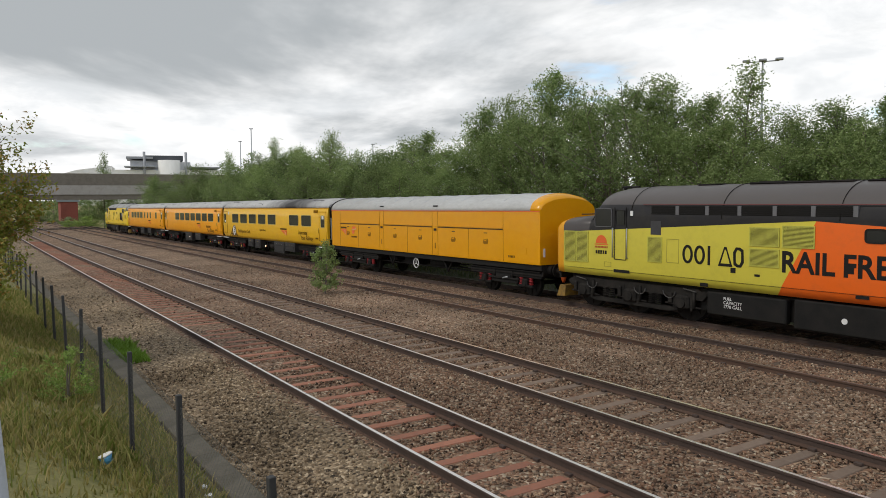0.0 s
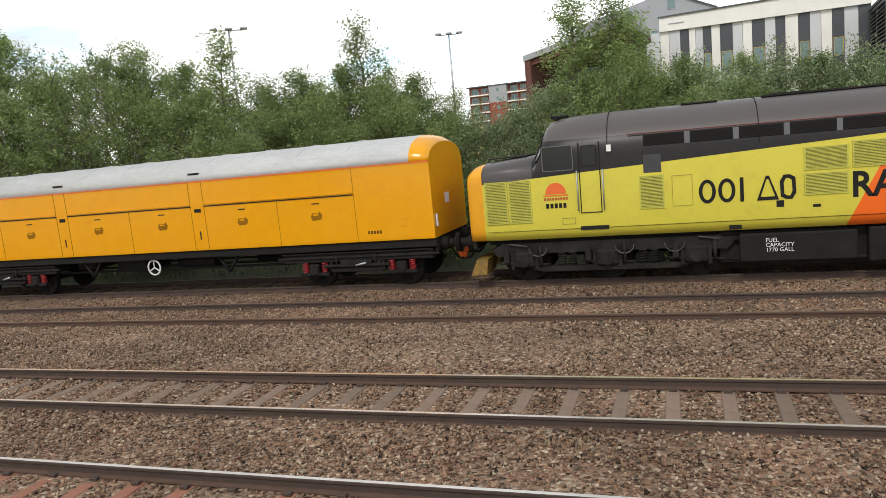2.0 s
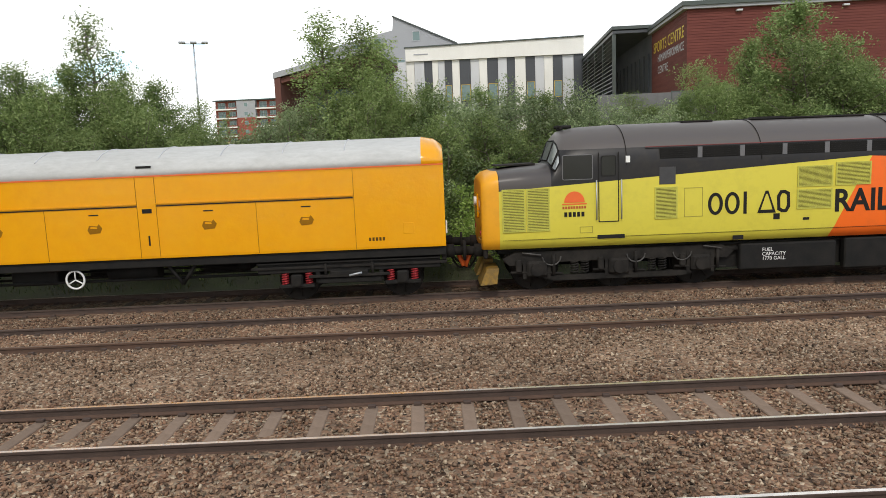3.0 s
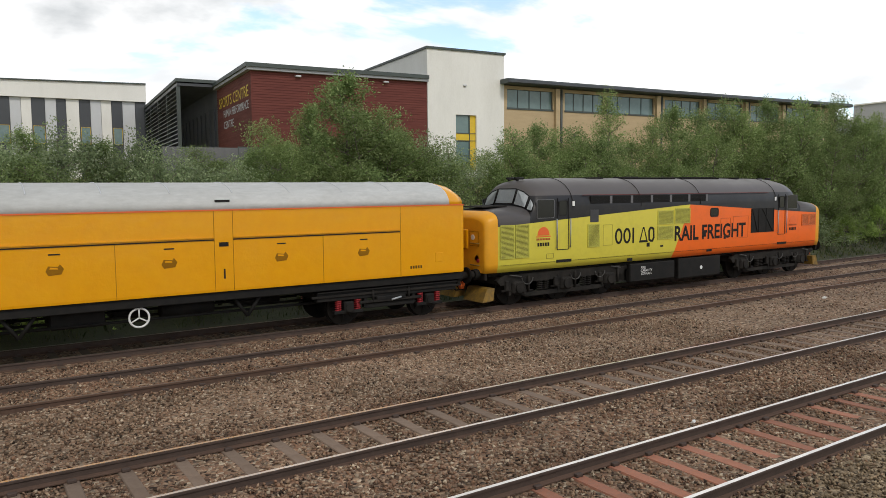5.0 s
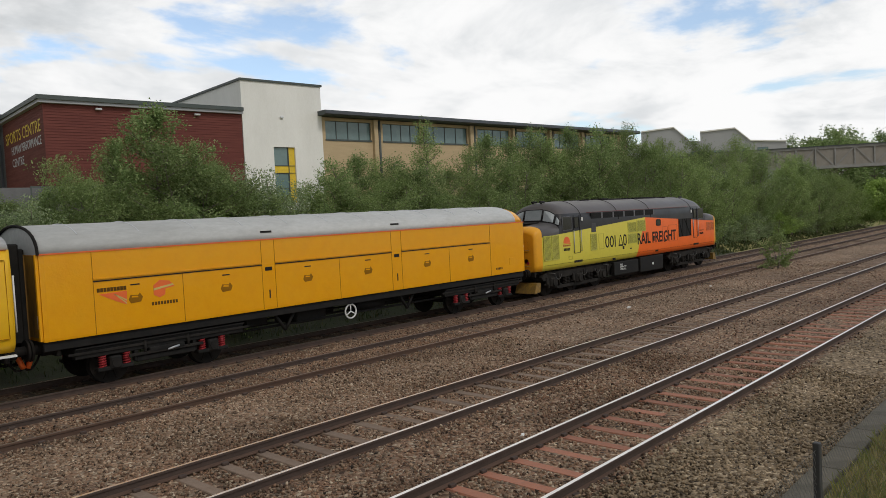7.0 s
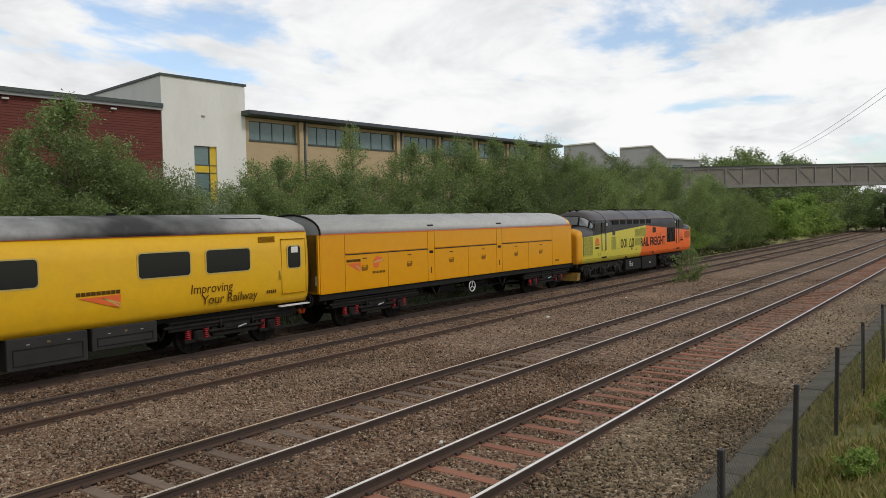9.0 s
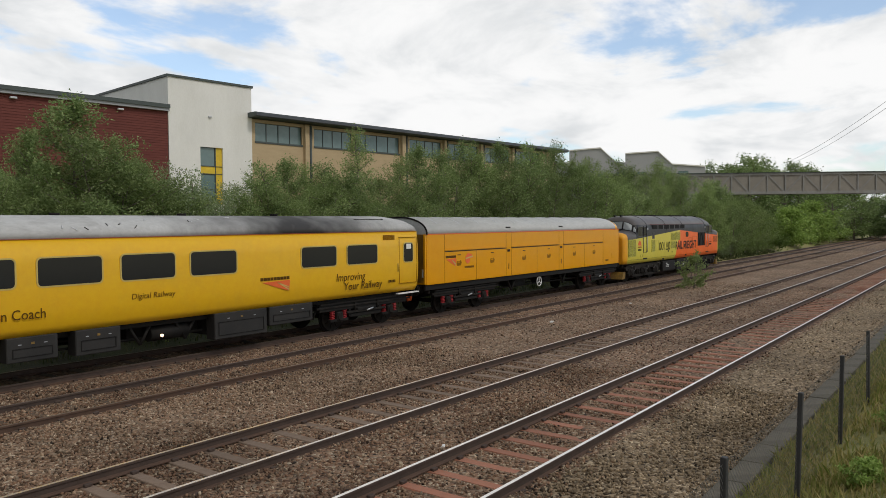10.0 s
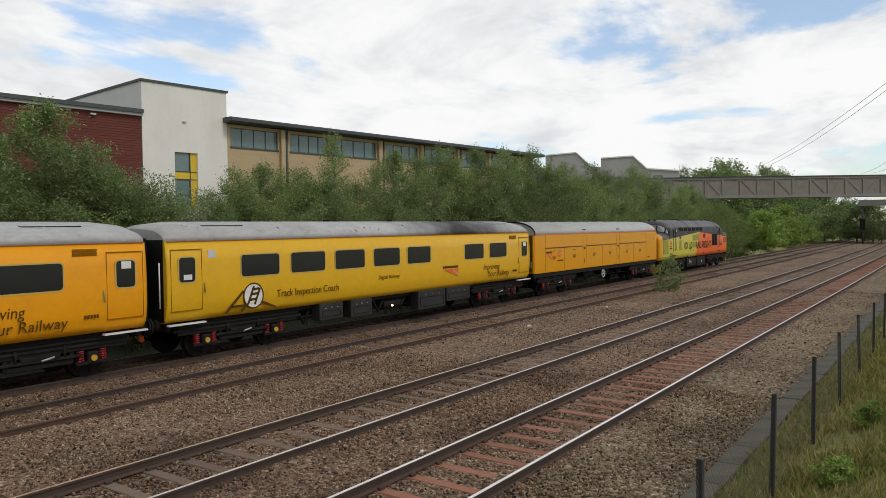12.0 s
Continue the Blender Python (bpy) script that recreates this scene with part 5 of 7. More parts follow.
    box(bm, -hl + 0.1, hl - 0.1, -1.0, 1.0, 0.95, 1.12)
    box(bm, spec["boxes"][0][0], spec["boxes"][0][1], -0.9, 0.9, 0.5, 1.0)
    box(bm, -1.0, 1.5, -0.5, 0.5, 0.55, 1.0)
    for q in (-4.6, -0.9, 0.4, 5.0):
        for w in (-0.95, 0.95):
            rod(bm, (q - 0.3, w, 1.0), (q, w, 0.5), 0.04, 6)
            rod(bm, (q + 0.3, w, 1.0), (q, w, 0.5), 0.04, 6)
    for w in (-0.7, 0.1, 0.8):
        rod(bm, (-5.2, w, 0.62), (5.2, w, 0.62), 0.035, 6)
    rod(bm, (-0.6, -0.8, 0.72), (0.5, -0.8, 0.72), 0.2, 12)
    part("underframe", bm, M["black"], v, "black underframe with brake rods and tank")
    for e in (-1, 1):
        bm = bmesh.new()
        x0, x1 = sorted((e * hl, e * (hl + 0.42)))
        for y0, y1, z0, z1 in ((-0.55, -0.4, 1.15, 3.35), (0.4, 0.55, 1.15, 3.35), (-0.4, 0.4, 3.2, 3.35)):
            box(bm, x0, x1, y0, y1, z0, z1, 0.03)
        part("gangway", bm, M["black"], v, "black rubber gangway")
        bm = bmesh.new()
        xe = e * (hl + 0.012)
        box(bm, min(xe, xe - e * 0.02), max(xe, xe - e * 0.02), -1.24, 1.24, 1.12, 3.3)
        part("end_wall", bm, M["black"], v)
        bm = bmesh.new()
        rod(bm, (e * (hl + 0.08), -1.18, 1.5), (e * (hl + 0.08), -1.18, 2.7), 0.02, 6)
        part("handrail", bm, M["white"], v)
        buffers(v, e * (hl + 0.3))
        coach_bogie(v, e * 7.25, dots=(e > 0) == amber)
    rnd = random.Random(len(spec["windows"]) + int(spec["net"] * 10) + len(spec["boxes"]))
    for k in range(16):      # pale scuffs on the roof skin
        q, w = rnd.uniform(-9, 2.5 if sooty else 9), -1.34 * math.cos(rnd.uniform(0.25, 1.0))
        lift = lambda y: 3.25 + 0.555 * (1 - (y / 1.34) ** 2) ** 0.4
        d = rnd.uniform(0.05, 0.16)
        bm = bmesh.new()
        rod(bm, (q, w, lift(w)), (q + d * rnd.uniform(-1.2, 1.2), w + d * 0.6, lift(w + d * 0.6)), 0.013, 4)
        part("scuff", bm, M["panel_pale" if k % 3 else "soot"], v)
    if spec.get("lamp") is not None:
        bm = bmesh.new()
        rod(bm, (spec["lamp"], -1.28, 0.72), (spec["lamp"], -1.33, 0.72), 0.035, 12)
        part("inspection_lamp", bm, M["lamp_glow"], v, "small lit lamp under the floor")
    bm = bmesh.new()
    for q in spec["pots"]:
        rod(bm, (q, 0.0, 3.78), (q, 0.0, 3.86), 0.12, 10)
    for a in (-8.4, 7.0):
        for p, q2 in (((a, -0.95), (a + 1.4, -0.95)), ((a, 0.2), (a + 1.4, 0.2)), ((a, -0.95), (a, 0.2)), ((a + 1.4, -0.95), (a + 1.4, 0.2))):
            z = lambda y: 3.245 + 0.555 * max(0.0, 1 - (abs(y) / 1.34) ** 2) ** 0.4
            rod(bm, (p[0], p[1], z(p[1])), (q2[0], q2[1], z(q2[1])), 0.02, 5)
    part("roof_fitting", bm, M["soot"], v)
    return v


def box_line(bm, a, b, y, w):
    """A flat bar from a to b on the side."""
    d = Vector((b[0] - a[0], b[1] - a[1])).normalized() * w
    prism(bm, ((a[0] - d.y, a[1] + d.x), (a[0] + d.y, a[1] - d.x), (b[0] + d.y, b[1] - d.x), (b[0] - d.y, b[1] + d.x)), y, y + 0.012)


def soot_fade():
    """Roof grey that blackens round an exhaust at x = 4 m, with an uneven edge."""
    m = material("roof_soot_fade", (0.46, 0.46, 0.45), (0.35, 0.345, 0.335), rough=0.7, scale=1.2, fine=10, bump=0.1, amount=0.8, dirt=(0.03, 0.028, 0.027), dirt_amount=1.0)
    n, l = m.node_tree.nodes, m.node_tree.links
    tc, sep, nz = n.new("ShaderNodeTexCoord"), n.new("ShaderNodeSeparateXYZ"), n.new("ShaderNodeTexNoise")
    l.new(tc.outputs["Object"], sep.inputs[0])
    nz.inputs["Scale"].default_value = 1.3
    l.new(tc.outputs["Object"], nz.inputs["Vector"])
    prev = sep.outputs["X"]
    for kind, val in (("SUBTRACT", 4.3), ("ABSOLUTE", 0), ("DIVIDE", -4.2), ("ADD", 1.15)):
        k = n.new("ShaderNodeMath")
        k.operation, k.inputs[1].default_value = kind, val
        l.new(prev, k.inputs[0])
        prev = k.outputs[0]
    k = n.new("ShaderNodeMath")
    k.operation, k.use_clamp = "ADD", True
    l.new(prev, k.inputs[0])
    off = n.new("ShaderNodeMath")
    off.operation, off.inputs[1].default_value = "SUBTRACT", 0.55
    l.new(nz.outputs["Fac"], off.inputs[0])
    l.new(off.outputs[0], k.inputs[1])
    for node in n:
        if node.type == "MIX" and node.blend_type == "MIX" and abs(node.inputs["B"].default_value[0] - 0.03) < 1e-4:
            l.new(k.outputs[0], node.inputs["Factor"])
    return m


def glow(name, colour, power):
    m = bpy.data.materials.new(name)
    m.use_nodes = True
    b = m.node_tree.nodes["Principled BSDF"]
    b.inputs["Emission Color"].default_value, b.inputs["Emission Strength"].default_value = (*colour, 1), power
    return m


M["roof_soot_fade"] = soot_fade()
M["grille_edge_l"] = material("lime_edge", (0.33, 0.29, 0.04), rough=0.6, bump=0.0)
M["grille_edge_o"] = material("orange_edge", (0.42, 0.08, 0.015), rough=0.6, bump=0.0)
# darkened body colours that paint the shade between the grille slats
M["grille_shade_l"] = material("lime_grille_shadow", (0.10, 0.09, 0.015), rough=0.8, bump=0.0)
M["grille_shade_o"] = material("orange_grille_shadow", (0.12, 0.03, 0.01), rough=0.8, bump=0.0)
M["stripe_dark"] = material("weathered_red_stripe", (0.34, 0.07, 0.02), rough=0.6, bump=0.0)
M["van_roof"] = material("pale_roof_paint", (0.48, 0.485, 0.475), (0.40, 0.405, 0.395), rough=0.6, scale=1.2, fine=10, bump=0.1, amount=0.8, dirt=(0.34, 0.33, 0.31), dirt_amount=0.45, stretch=(0.4, 1, 1))
M["bogie_dust"] = material("dusty_bogie_grey", (0.010, 0.0092, 0.0085), (0.032, 0.028, 0.024), rough=0.85, scale=3, fine=30, bump=0.2, amount=0.9, spec=0.2)
M["trough"] = material("stained_trough_concrete", (0.15, 0.13, 0.10), (0.085, 0.075, 0.055), rough=0.9, scale=2.5, fine=40, bump=0.3, amount=1.0, dirt=(0.06, 0.055, 0.035), dirt_amount=0.7)
M["gutter_red"] = material("dull_red_line", (0.16, 0.04, 0.037), rough=0.6, bump=0.0)
M["blank_grey"] = material("blanking_plate", (0.055, 0.055, 0.057), rough=0.5, bump=0.02, spec=0.3)
M["axle_yellow"] = material("axle_box_yellow", (0.55, 0.34, 0.02), (0.4, 0.24, 0.03), rough=0.6, scale=6, bump=0.0, dirt=(0.1, 0.06, 0.03), dirt_amount=0.5)
M["box_grey"] = material("dusty_box_grey", (0.012, 0.0115, 0.011), (0.026, 0.024, 0.022), rough=0.7, scale=2, fine=20, bump=0.1, amount=0.9)
M["hose"] = material("grimy_hose", (0.09, 0.085, 0.08), (0.03, 0.028, 0.026), rough=0.6, scale=6, amount=1.0, bump=0.0)
M["post_grey"] = material("dull_grey_post", (0.15, 0.15, 0.155), rough=0.7, bump=0.05, spec=0.2)
# dirty yellow, with the shade on the van's end mixed into the colour
M["grimy_shaded_end"] = material("grimy_yellow_shaded_end", (0.30, 0.15, 0.012), (0.10, 0.055, 0.015), rough=0.7, scale=1.6, fine=12, bump=0.15, amount=1.0, dirt=(0.03, 0.022, 0.015), dirt_amount=0.8, stretch=(1, 1, 0.4))
M["seam"] = material("panel_seam", (0.26, 0.115, 0.006), rough=0.7, bump=0.0, spec=0.1)
M["screen"] = material("windscreen_glass", (0.40, 0.43, 0.44), rough=0.05, bump=0.0, spec=1.0)
M["plough_yellow"] = material("scuffed_yellow", (0.30, 0.17, 0.02), (0.14, 0.09, 0.03), rough=0.6, scale=4, amount=1.0, dirt=(0.06, 0.045, 0.03), dirt_amount=0.8)
M["lamp_glow"] = glow("lamp_glow", (1.0, 0.62, 0.32), 4.0)
W1 = [(a - 9.85, b - 9.85) for a, b in ((2.42, 3.86), (4.34, 5.82), (6.3, 7.76), (8.25, 9.7), (10.17, 11.62), (14.03, 15.5), (16.0, 17.45))]
W2 = [(-5.2 + 1.9 * i, -3.7 + 1.9 * i) for i in range(7)]
W3 = [(-7.2 + 1.75 * i, -7.2 + 1.75 * i + 1.3) for i in range(4)] + [(0.4, 0.95), (1.9, 2.45), (3.4, 3.95), (6.2, 6.9)]
TRAIN = [
    (locomotive("lime"), 0.0),
    (van(), -6.75 - 2.69 - 8.7),
    (coach("coach_yellow", False, {"windows": W1, "sign": -7.0, "net": 2.6, "lamp": -0.5, "pots": (-6, -2.5, 1, 4.3),
                                   "words": (("Track Inspection Coach", -6.1, 1.5, 0.32, 2.7), ("Digital Railway", -1.35, 1.72, 0.2, 1.2), ("Improving", 5.65, 1.68, 0.36, 1.35), ("Your Railway", 6.0, 1.37, 0.36, 1.85)),
                                   "boxes": ((1.1, 2.9, 0.38), (3.0, 4.7, 0.55), (-4.2, -3.1, 0.55), (-2.7, -1.6, 0.5))},
           "yellow inspection coach with dark windows and an exhaust-blackened grey roof", (-2.0, 9.0)), -6.75 - 20.75 - 9.98),
    (coach("coach_amber", True, {"windows": W2, "sign": None, "net": 2.6, "lamp": -0.4, "pots": (-5, 0, 5),
                                 "words": (("Improving", 5.5, 1.66, 0.36, 1.35), ("Your Railway", 5.85, 1.32, 0.36, 1.95)),
                                 "boxes": ((-2.0, 0.2, 0.4), (1.5, 3.2, 0.5))},
           "amber-yellow railway coach with long dark windows and grey roof", None), -6.75 - 41.15 - 9.85),
    (coach("coach_amber", True, {"windows": W3, "sign": None, "net": 2.6, "pots": (-5, 0, 5), "words": (), "boxes": ((-2.5, -0.5, 0.4), (1.5, 3.2, 0.5))},
           "amber-yellow railway coach with short and narrow windows", None), -6.75 - 61.6 - 9.85),
    (locomotive("yellow"), -6.75 - 81.9 - 9.2),
]


# ---- buildings and bridges ----
SITE = pose(0, 45.34, 0, 0, 0, -math.degrees(math.atan(0.1)))


def deep(u, d0, d1):
    """Shifts a place along the front line as the depth behind the front grows, along a line of sight from the trackside."""
    return 4.51 + (u - 4.51) * (45.1 + d1) / (45.1 + d0)


def wall_with_openings(parent, name, u0, u1, z0, z1, d0, d1, holes, mat, label=""):
    """A wall along u with rectangular openings (u, u, z, z) right through it, in columns."""
    def piece(a, b, c, d):
        bm = bmesh.new()
        box(bm, a, b, d0, d1, c, d)
        part(name, bm, mat, parent, label)
    u = u0
    for a, b, c, d in sorted(holes):
        if a > u:
            piece(u, a, z0, z1)
        piece(a, b, z0, c)
        if d < z1:
            piece(a, b, d, z1)
        u = b
    if u < u1:
        piece(u, u1, z0, z1)


def glazing(parent, a, b, c, d, depth, cols, rows=1, frame="slate", glass="pane", name="window"):
    bm = bmesh.new()
    t = 0.06
    for i in range(cols + 1):
        q = a + (b - a) * i / cols
        box(bm, max(a, q - t / 2), min(b, q + t / 2), depth - 0.05, depth + 0.05, c, d)
    for i in range(rows + 1):
        q = c + (d - c) * i / rows
        box(bm, a, b, depth - 0.045, depth + 0.045, max(c, q - t / 2), min(d, q + t / 2))
    w = part(name, bm, M[frame], parent)
    for i in range(cols):
        for j in range(rows):
            bm = bmesh.new()
            box(bm, a + (b - a) * i / cols + 0.03, a + (b - a) * (i + 1) / cols - 0.03, depth - 0.012, depth + 0.012, c + (d - c) * j / rows + 0.03, c + (d - c) * (j + 1) / rows - 0.03)
            part("pane", bm, M[glass], w)
    return w


def sports_hall():
    h = empty("sports_hall", "long buff-brick sports hall with high windows and overhanging dark eaves", "building", SITE)
    wins = ((33.9, 37.95), (39.05, 42.8), (43.1, 48.0), (49.2, 53.2), (54.15, 58.3), (59.4, 63.2), (64.2, 68.3))
    wall_with_openings(h, "wall", 33.62, 71.2, 4.3, 10.95, 0.0, 0.35, [(a, b, 9.4, 10.72) for a, b in wins], M["brick_buff"], "buff brick front wall")
    bm = bmesh.new()
    box(bm, 70.85, 71.2, 0.35, 24, 4.3, 10.95)
    part("wall", bm, M["brick_buff"], h)
    bm = bmesh.new()
    box(bm, 33.62, 71.2, 23.7, 24, 4.3, 10.95)
    part("wall", bm, M["brick_buff"], h)
    for a, b in wins:
        glazing(h, a, b, 9.4, 10.72, 0.18, 4)
        bm = bmesh.new()
        box(bm, a - 0.03, b + 0.03, -0.06, 0.1, 9.28, 9.4)
        part("sill", bm, M["slate"], h)
    for a, b in ((38.05, 38.42), (48.1, 48.5), (53.35, 53.65), (58.45, 58.8), (63.35, 63.7), (68.5, 68.85)):
        bm = bmesh.new()
        box(bm, a, b, -0.28, 0.0, 4.3, 10.93)
        part("pilaster", bm, M["brick_buff"], h)
        bm = bmesh.new()
        rod(bm, (b + 0.2, -0.14, 4.3), (b + 0.2, -0.14, 10.9), 0.11, 8)
        part("downpipe", bm, M["slate"], h)
    bm = bmesh.new()
    prism(bm, ((33.3, 11.0), (72.2, 11.0), (72.2, 11.32), (33.3, 11.32)), -1.0, 25)
    part("roof", bm, M["slate"], h, "dark grey overhanging roof edge")
    bm = bmesh.new()
    box(bm, 33.3, 72.2, -1.12, -1.0, 11.02, 11.26, 0.03)
    part("gutter", bm, M["panel_dark"], h)
    bm = bmesh.new()
    box(bm, 34, 71, 3, 5, 10.0, 10.05)
    box(bm, 34, 70.8, 6, 6.1, 4.5, 10.9)
    part("inner_wall", bm, M["panel_grey"], h)


def stair_tower():
    h = empty("stair_tower", "white rendered stair tower with a tall yellow-framed window", "building", SITE)
    wall_with_openings(h, "wall", 27.48, 33.62, 4.3, 13.05, -0.03, 0.32, [(29.66, 31.32, 4.9, 8.72)], M["render_white"], "stained white render")
    bm = bmesh.new()
    box(bm, 27.48, 27.8, 0.32, 12, 4.3, 13.05)
    part("wall", bm, M["render_white"], h)
    bm = bmesh.new()
    box(bm, 33.3, 33.62, 0.32, 12, 4.3, 13.05)
    part("wall", bm, M["render_white"], h)
    bm = bmesh.new()
    box(bm, 27.48, 33.62, 12, 12.3, 4.3, 13.05)
    part("wall", bm, M["render_white"], h)
    bm = bmesh.new()
    box(bm, 27.38, 33.72, -0.12, 12.4, 13.05, 13.2)
    part("roof", bm, M["slate"], h, "thin dark parapet cap")
    w = glazing(h, 29.66, 30.8, 7.46, 8.72, 0.16, 1, 1)
    glazing(h, 29.66, 30.8, 4.9, 6.92, 0.16, 1, 2)
    bm = bmesh.new()
    box(bm, 30.82, 31.32, 0.12, 0.2, 4.9, 8.72)
    box(bm, 29.66, 30.82, 0.12, 0.2, 6.93, 7.45)
    part("yellow_panel", bm, M["yellow_panel"], h, "yellow window panels")
    bm = bmesh.new()
    box(bm, 30.8, 30.85, 0.08, 0.12, 4.9, 8.72)
    for z in (6.93, 7.43):
        box(bm, 29.66, 31.32, 0.08, 0.12, z, z + 0.04)
    part("mullion", bm, M["slate"], h)
    bm = bmesh.new()
    box(bm, 30.25, 30.5, -0.16, -0.03, 10.68, 10.8, 0.02)
    part("flood_lamp", bm, M["panel_pale"], h)
    bm = bmesh.new()
    box(bm, 28, 33, 3, 3.1, 4.4, 12.9)
    part("inner_wall", bm, M["panel_grey"], h)


def brick_block():
    h = empty("sports_centre", "dark red brick sports centre with a grey flat roof", "building", SITE)
    bm = bmesh.new()
    box(bm, 15.58, 27.45, 0.02, 0.4, 4.3, 10.8)
    part("wall", bm, M["brick_red"], h, "dark red brick front wall in fine courses")
    bm = bmesh.new()
    box(bm, 15.58, 15.95, 0.4, 10.0, 4.3, 10.8)
    part("wall", bm, M["brick_red"], h)
    # recessed brick courses in relief
    bm = bmesh.new()
    for i in range(40):
        z = 4.5 + i * 0.158
        box(bm, 15.56, 27.44, 0.0, 0.02, z, z + 0.085)
        box(bm, 15.56, 15.58, 0.02, 10.0, z, z + 0.085)
    part("brick_course", bm, M["brick_red"], h)
    bm = bmesh.new()
    box(bm, 15.2, 27.46, -0.35, 14, 10.98, 11.22)
    part("roof", bm, M["slate"], h, "flat roof with a grey fascia")
    bm = bmesh.new()
    box(bm, 15.3, 27.46, -0.25, 10, 10.8, 10.98)
    part("fascia", bm, M["panel_grey"], h)
    for q in (18.3, 24.2):
        bm = bmesh.new()
        box(bm, q, q + 0.35, -0.22, 0.0, 10.55, 10.66, 0.02)
        part("wall_lamp", bm, M["panel_pale"], h)
    side = pose(15.54, 9.2, 9.35, 90, 0, -90)
    lettering("sign_lettering", "SPORTS CENTRE", 1.0, M["yellow_panel"], h, side, "yellow raised sign letters", width=8.6)
    lettering("sign_lettering", "HUMAN PERFORMANCE", 0.72, M["panel_pale"], h, pose(15.54, 7.8, 8.62, 90, 0, -90), "pale blue-grey sign letters", width=7.2)
    lettering("sign_lettering", "CENTRE", 0.72, M["panel_pale"], h, pose(15.54, 7.8, 7.85, 90, 0, -90), "pale blue-grey sign letters", width=3.0)
    # entrance canopy with louvred side
    bm = bmesh.new()
    box(bm, 12.7, 16.0, 9.6, 29.4, 11.225, 11.45)
    part("canopy", bm, M["slate"], h, "deep grey entrance canopy")
    bm = bmesh.new()
    box(bm, 12.78, 15.95, 9.7, 29.4, 10.955, 11.15)
    part("soffit", bm, M["panel_dark"], h)
    for d in (9.9, 15.0, 20.0, 25.0, 28.8):
        bm = bmesh.new()
        box(bm, 12.78, 13.0, d - 0.12, d + 0.12, 4.4, 10.95)
        part("canopy_post", bm, M["slate"], h)
    for i in range(15):
        bm = bmesh.new()
        z = 6.4 + i * 0.3
        prism(bm, ((12.72, z), (12.9, z + 0.13), (12.92, z + 0.1), (12.74, z - 0.03)), 10.0, 28.8)
        part("louvre_blade", bm, M["panel_grey"], h)
    bm = bmesh.new()
    box(bm, 15.6, 15.9, 10.0, 29.0, 4.4, 10.95)
    for i in range(9):
        box(bm, 15.5, 15.6, 11 + i * 1.8, 11.15 + i * 1.8, 5.5, 9.6)
    part("entrance_wall", bm, M["panel_dark"], h, "dark glazed entrance wall")
    bm = bmesh.new()
    box(bm, 12.3, 27.4, 29.3, 41, 4.3, 11.1)
    part("rear_block", bm, M["panel_dark"], h)
    bm = bmesh.new()
    box(bm, 10.2, 17.3, -1.6, -1.3, 4.3, 6.05)
    part("terrace_wall", bm, M["post_grey"], h, "dark grey terrace wall")
    bm = bmesh.new()
    for q in spaced(14.2, 19.5, 9):
        box(bm, q - 0.03, q + 0.03, -2.3, -2.24, 4.6, 6.1)
    box(bm, 14.2, 19.5, -2.29, -2.25, 6.0, 6.08)
    part("railing", bm, M["slate"], h)


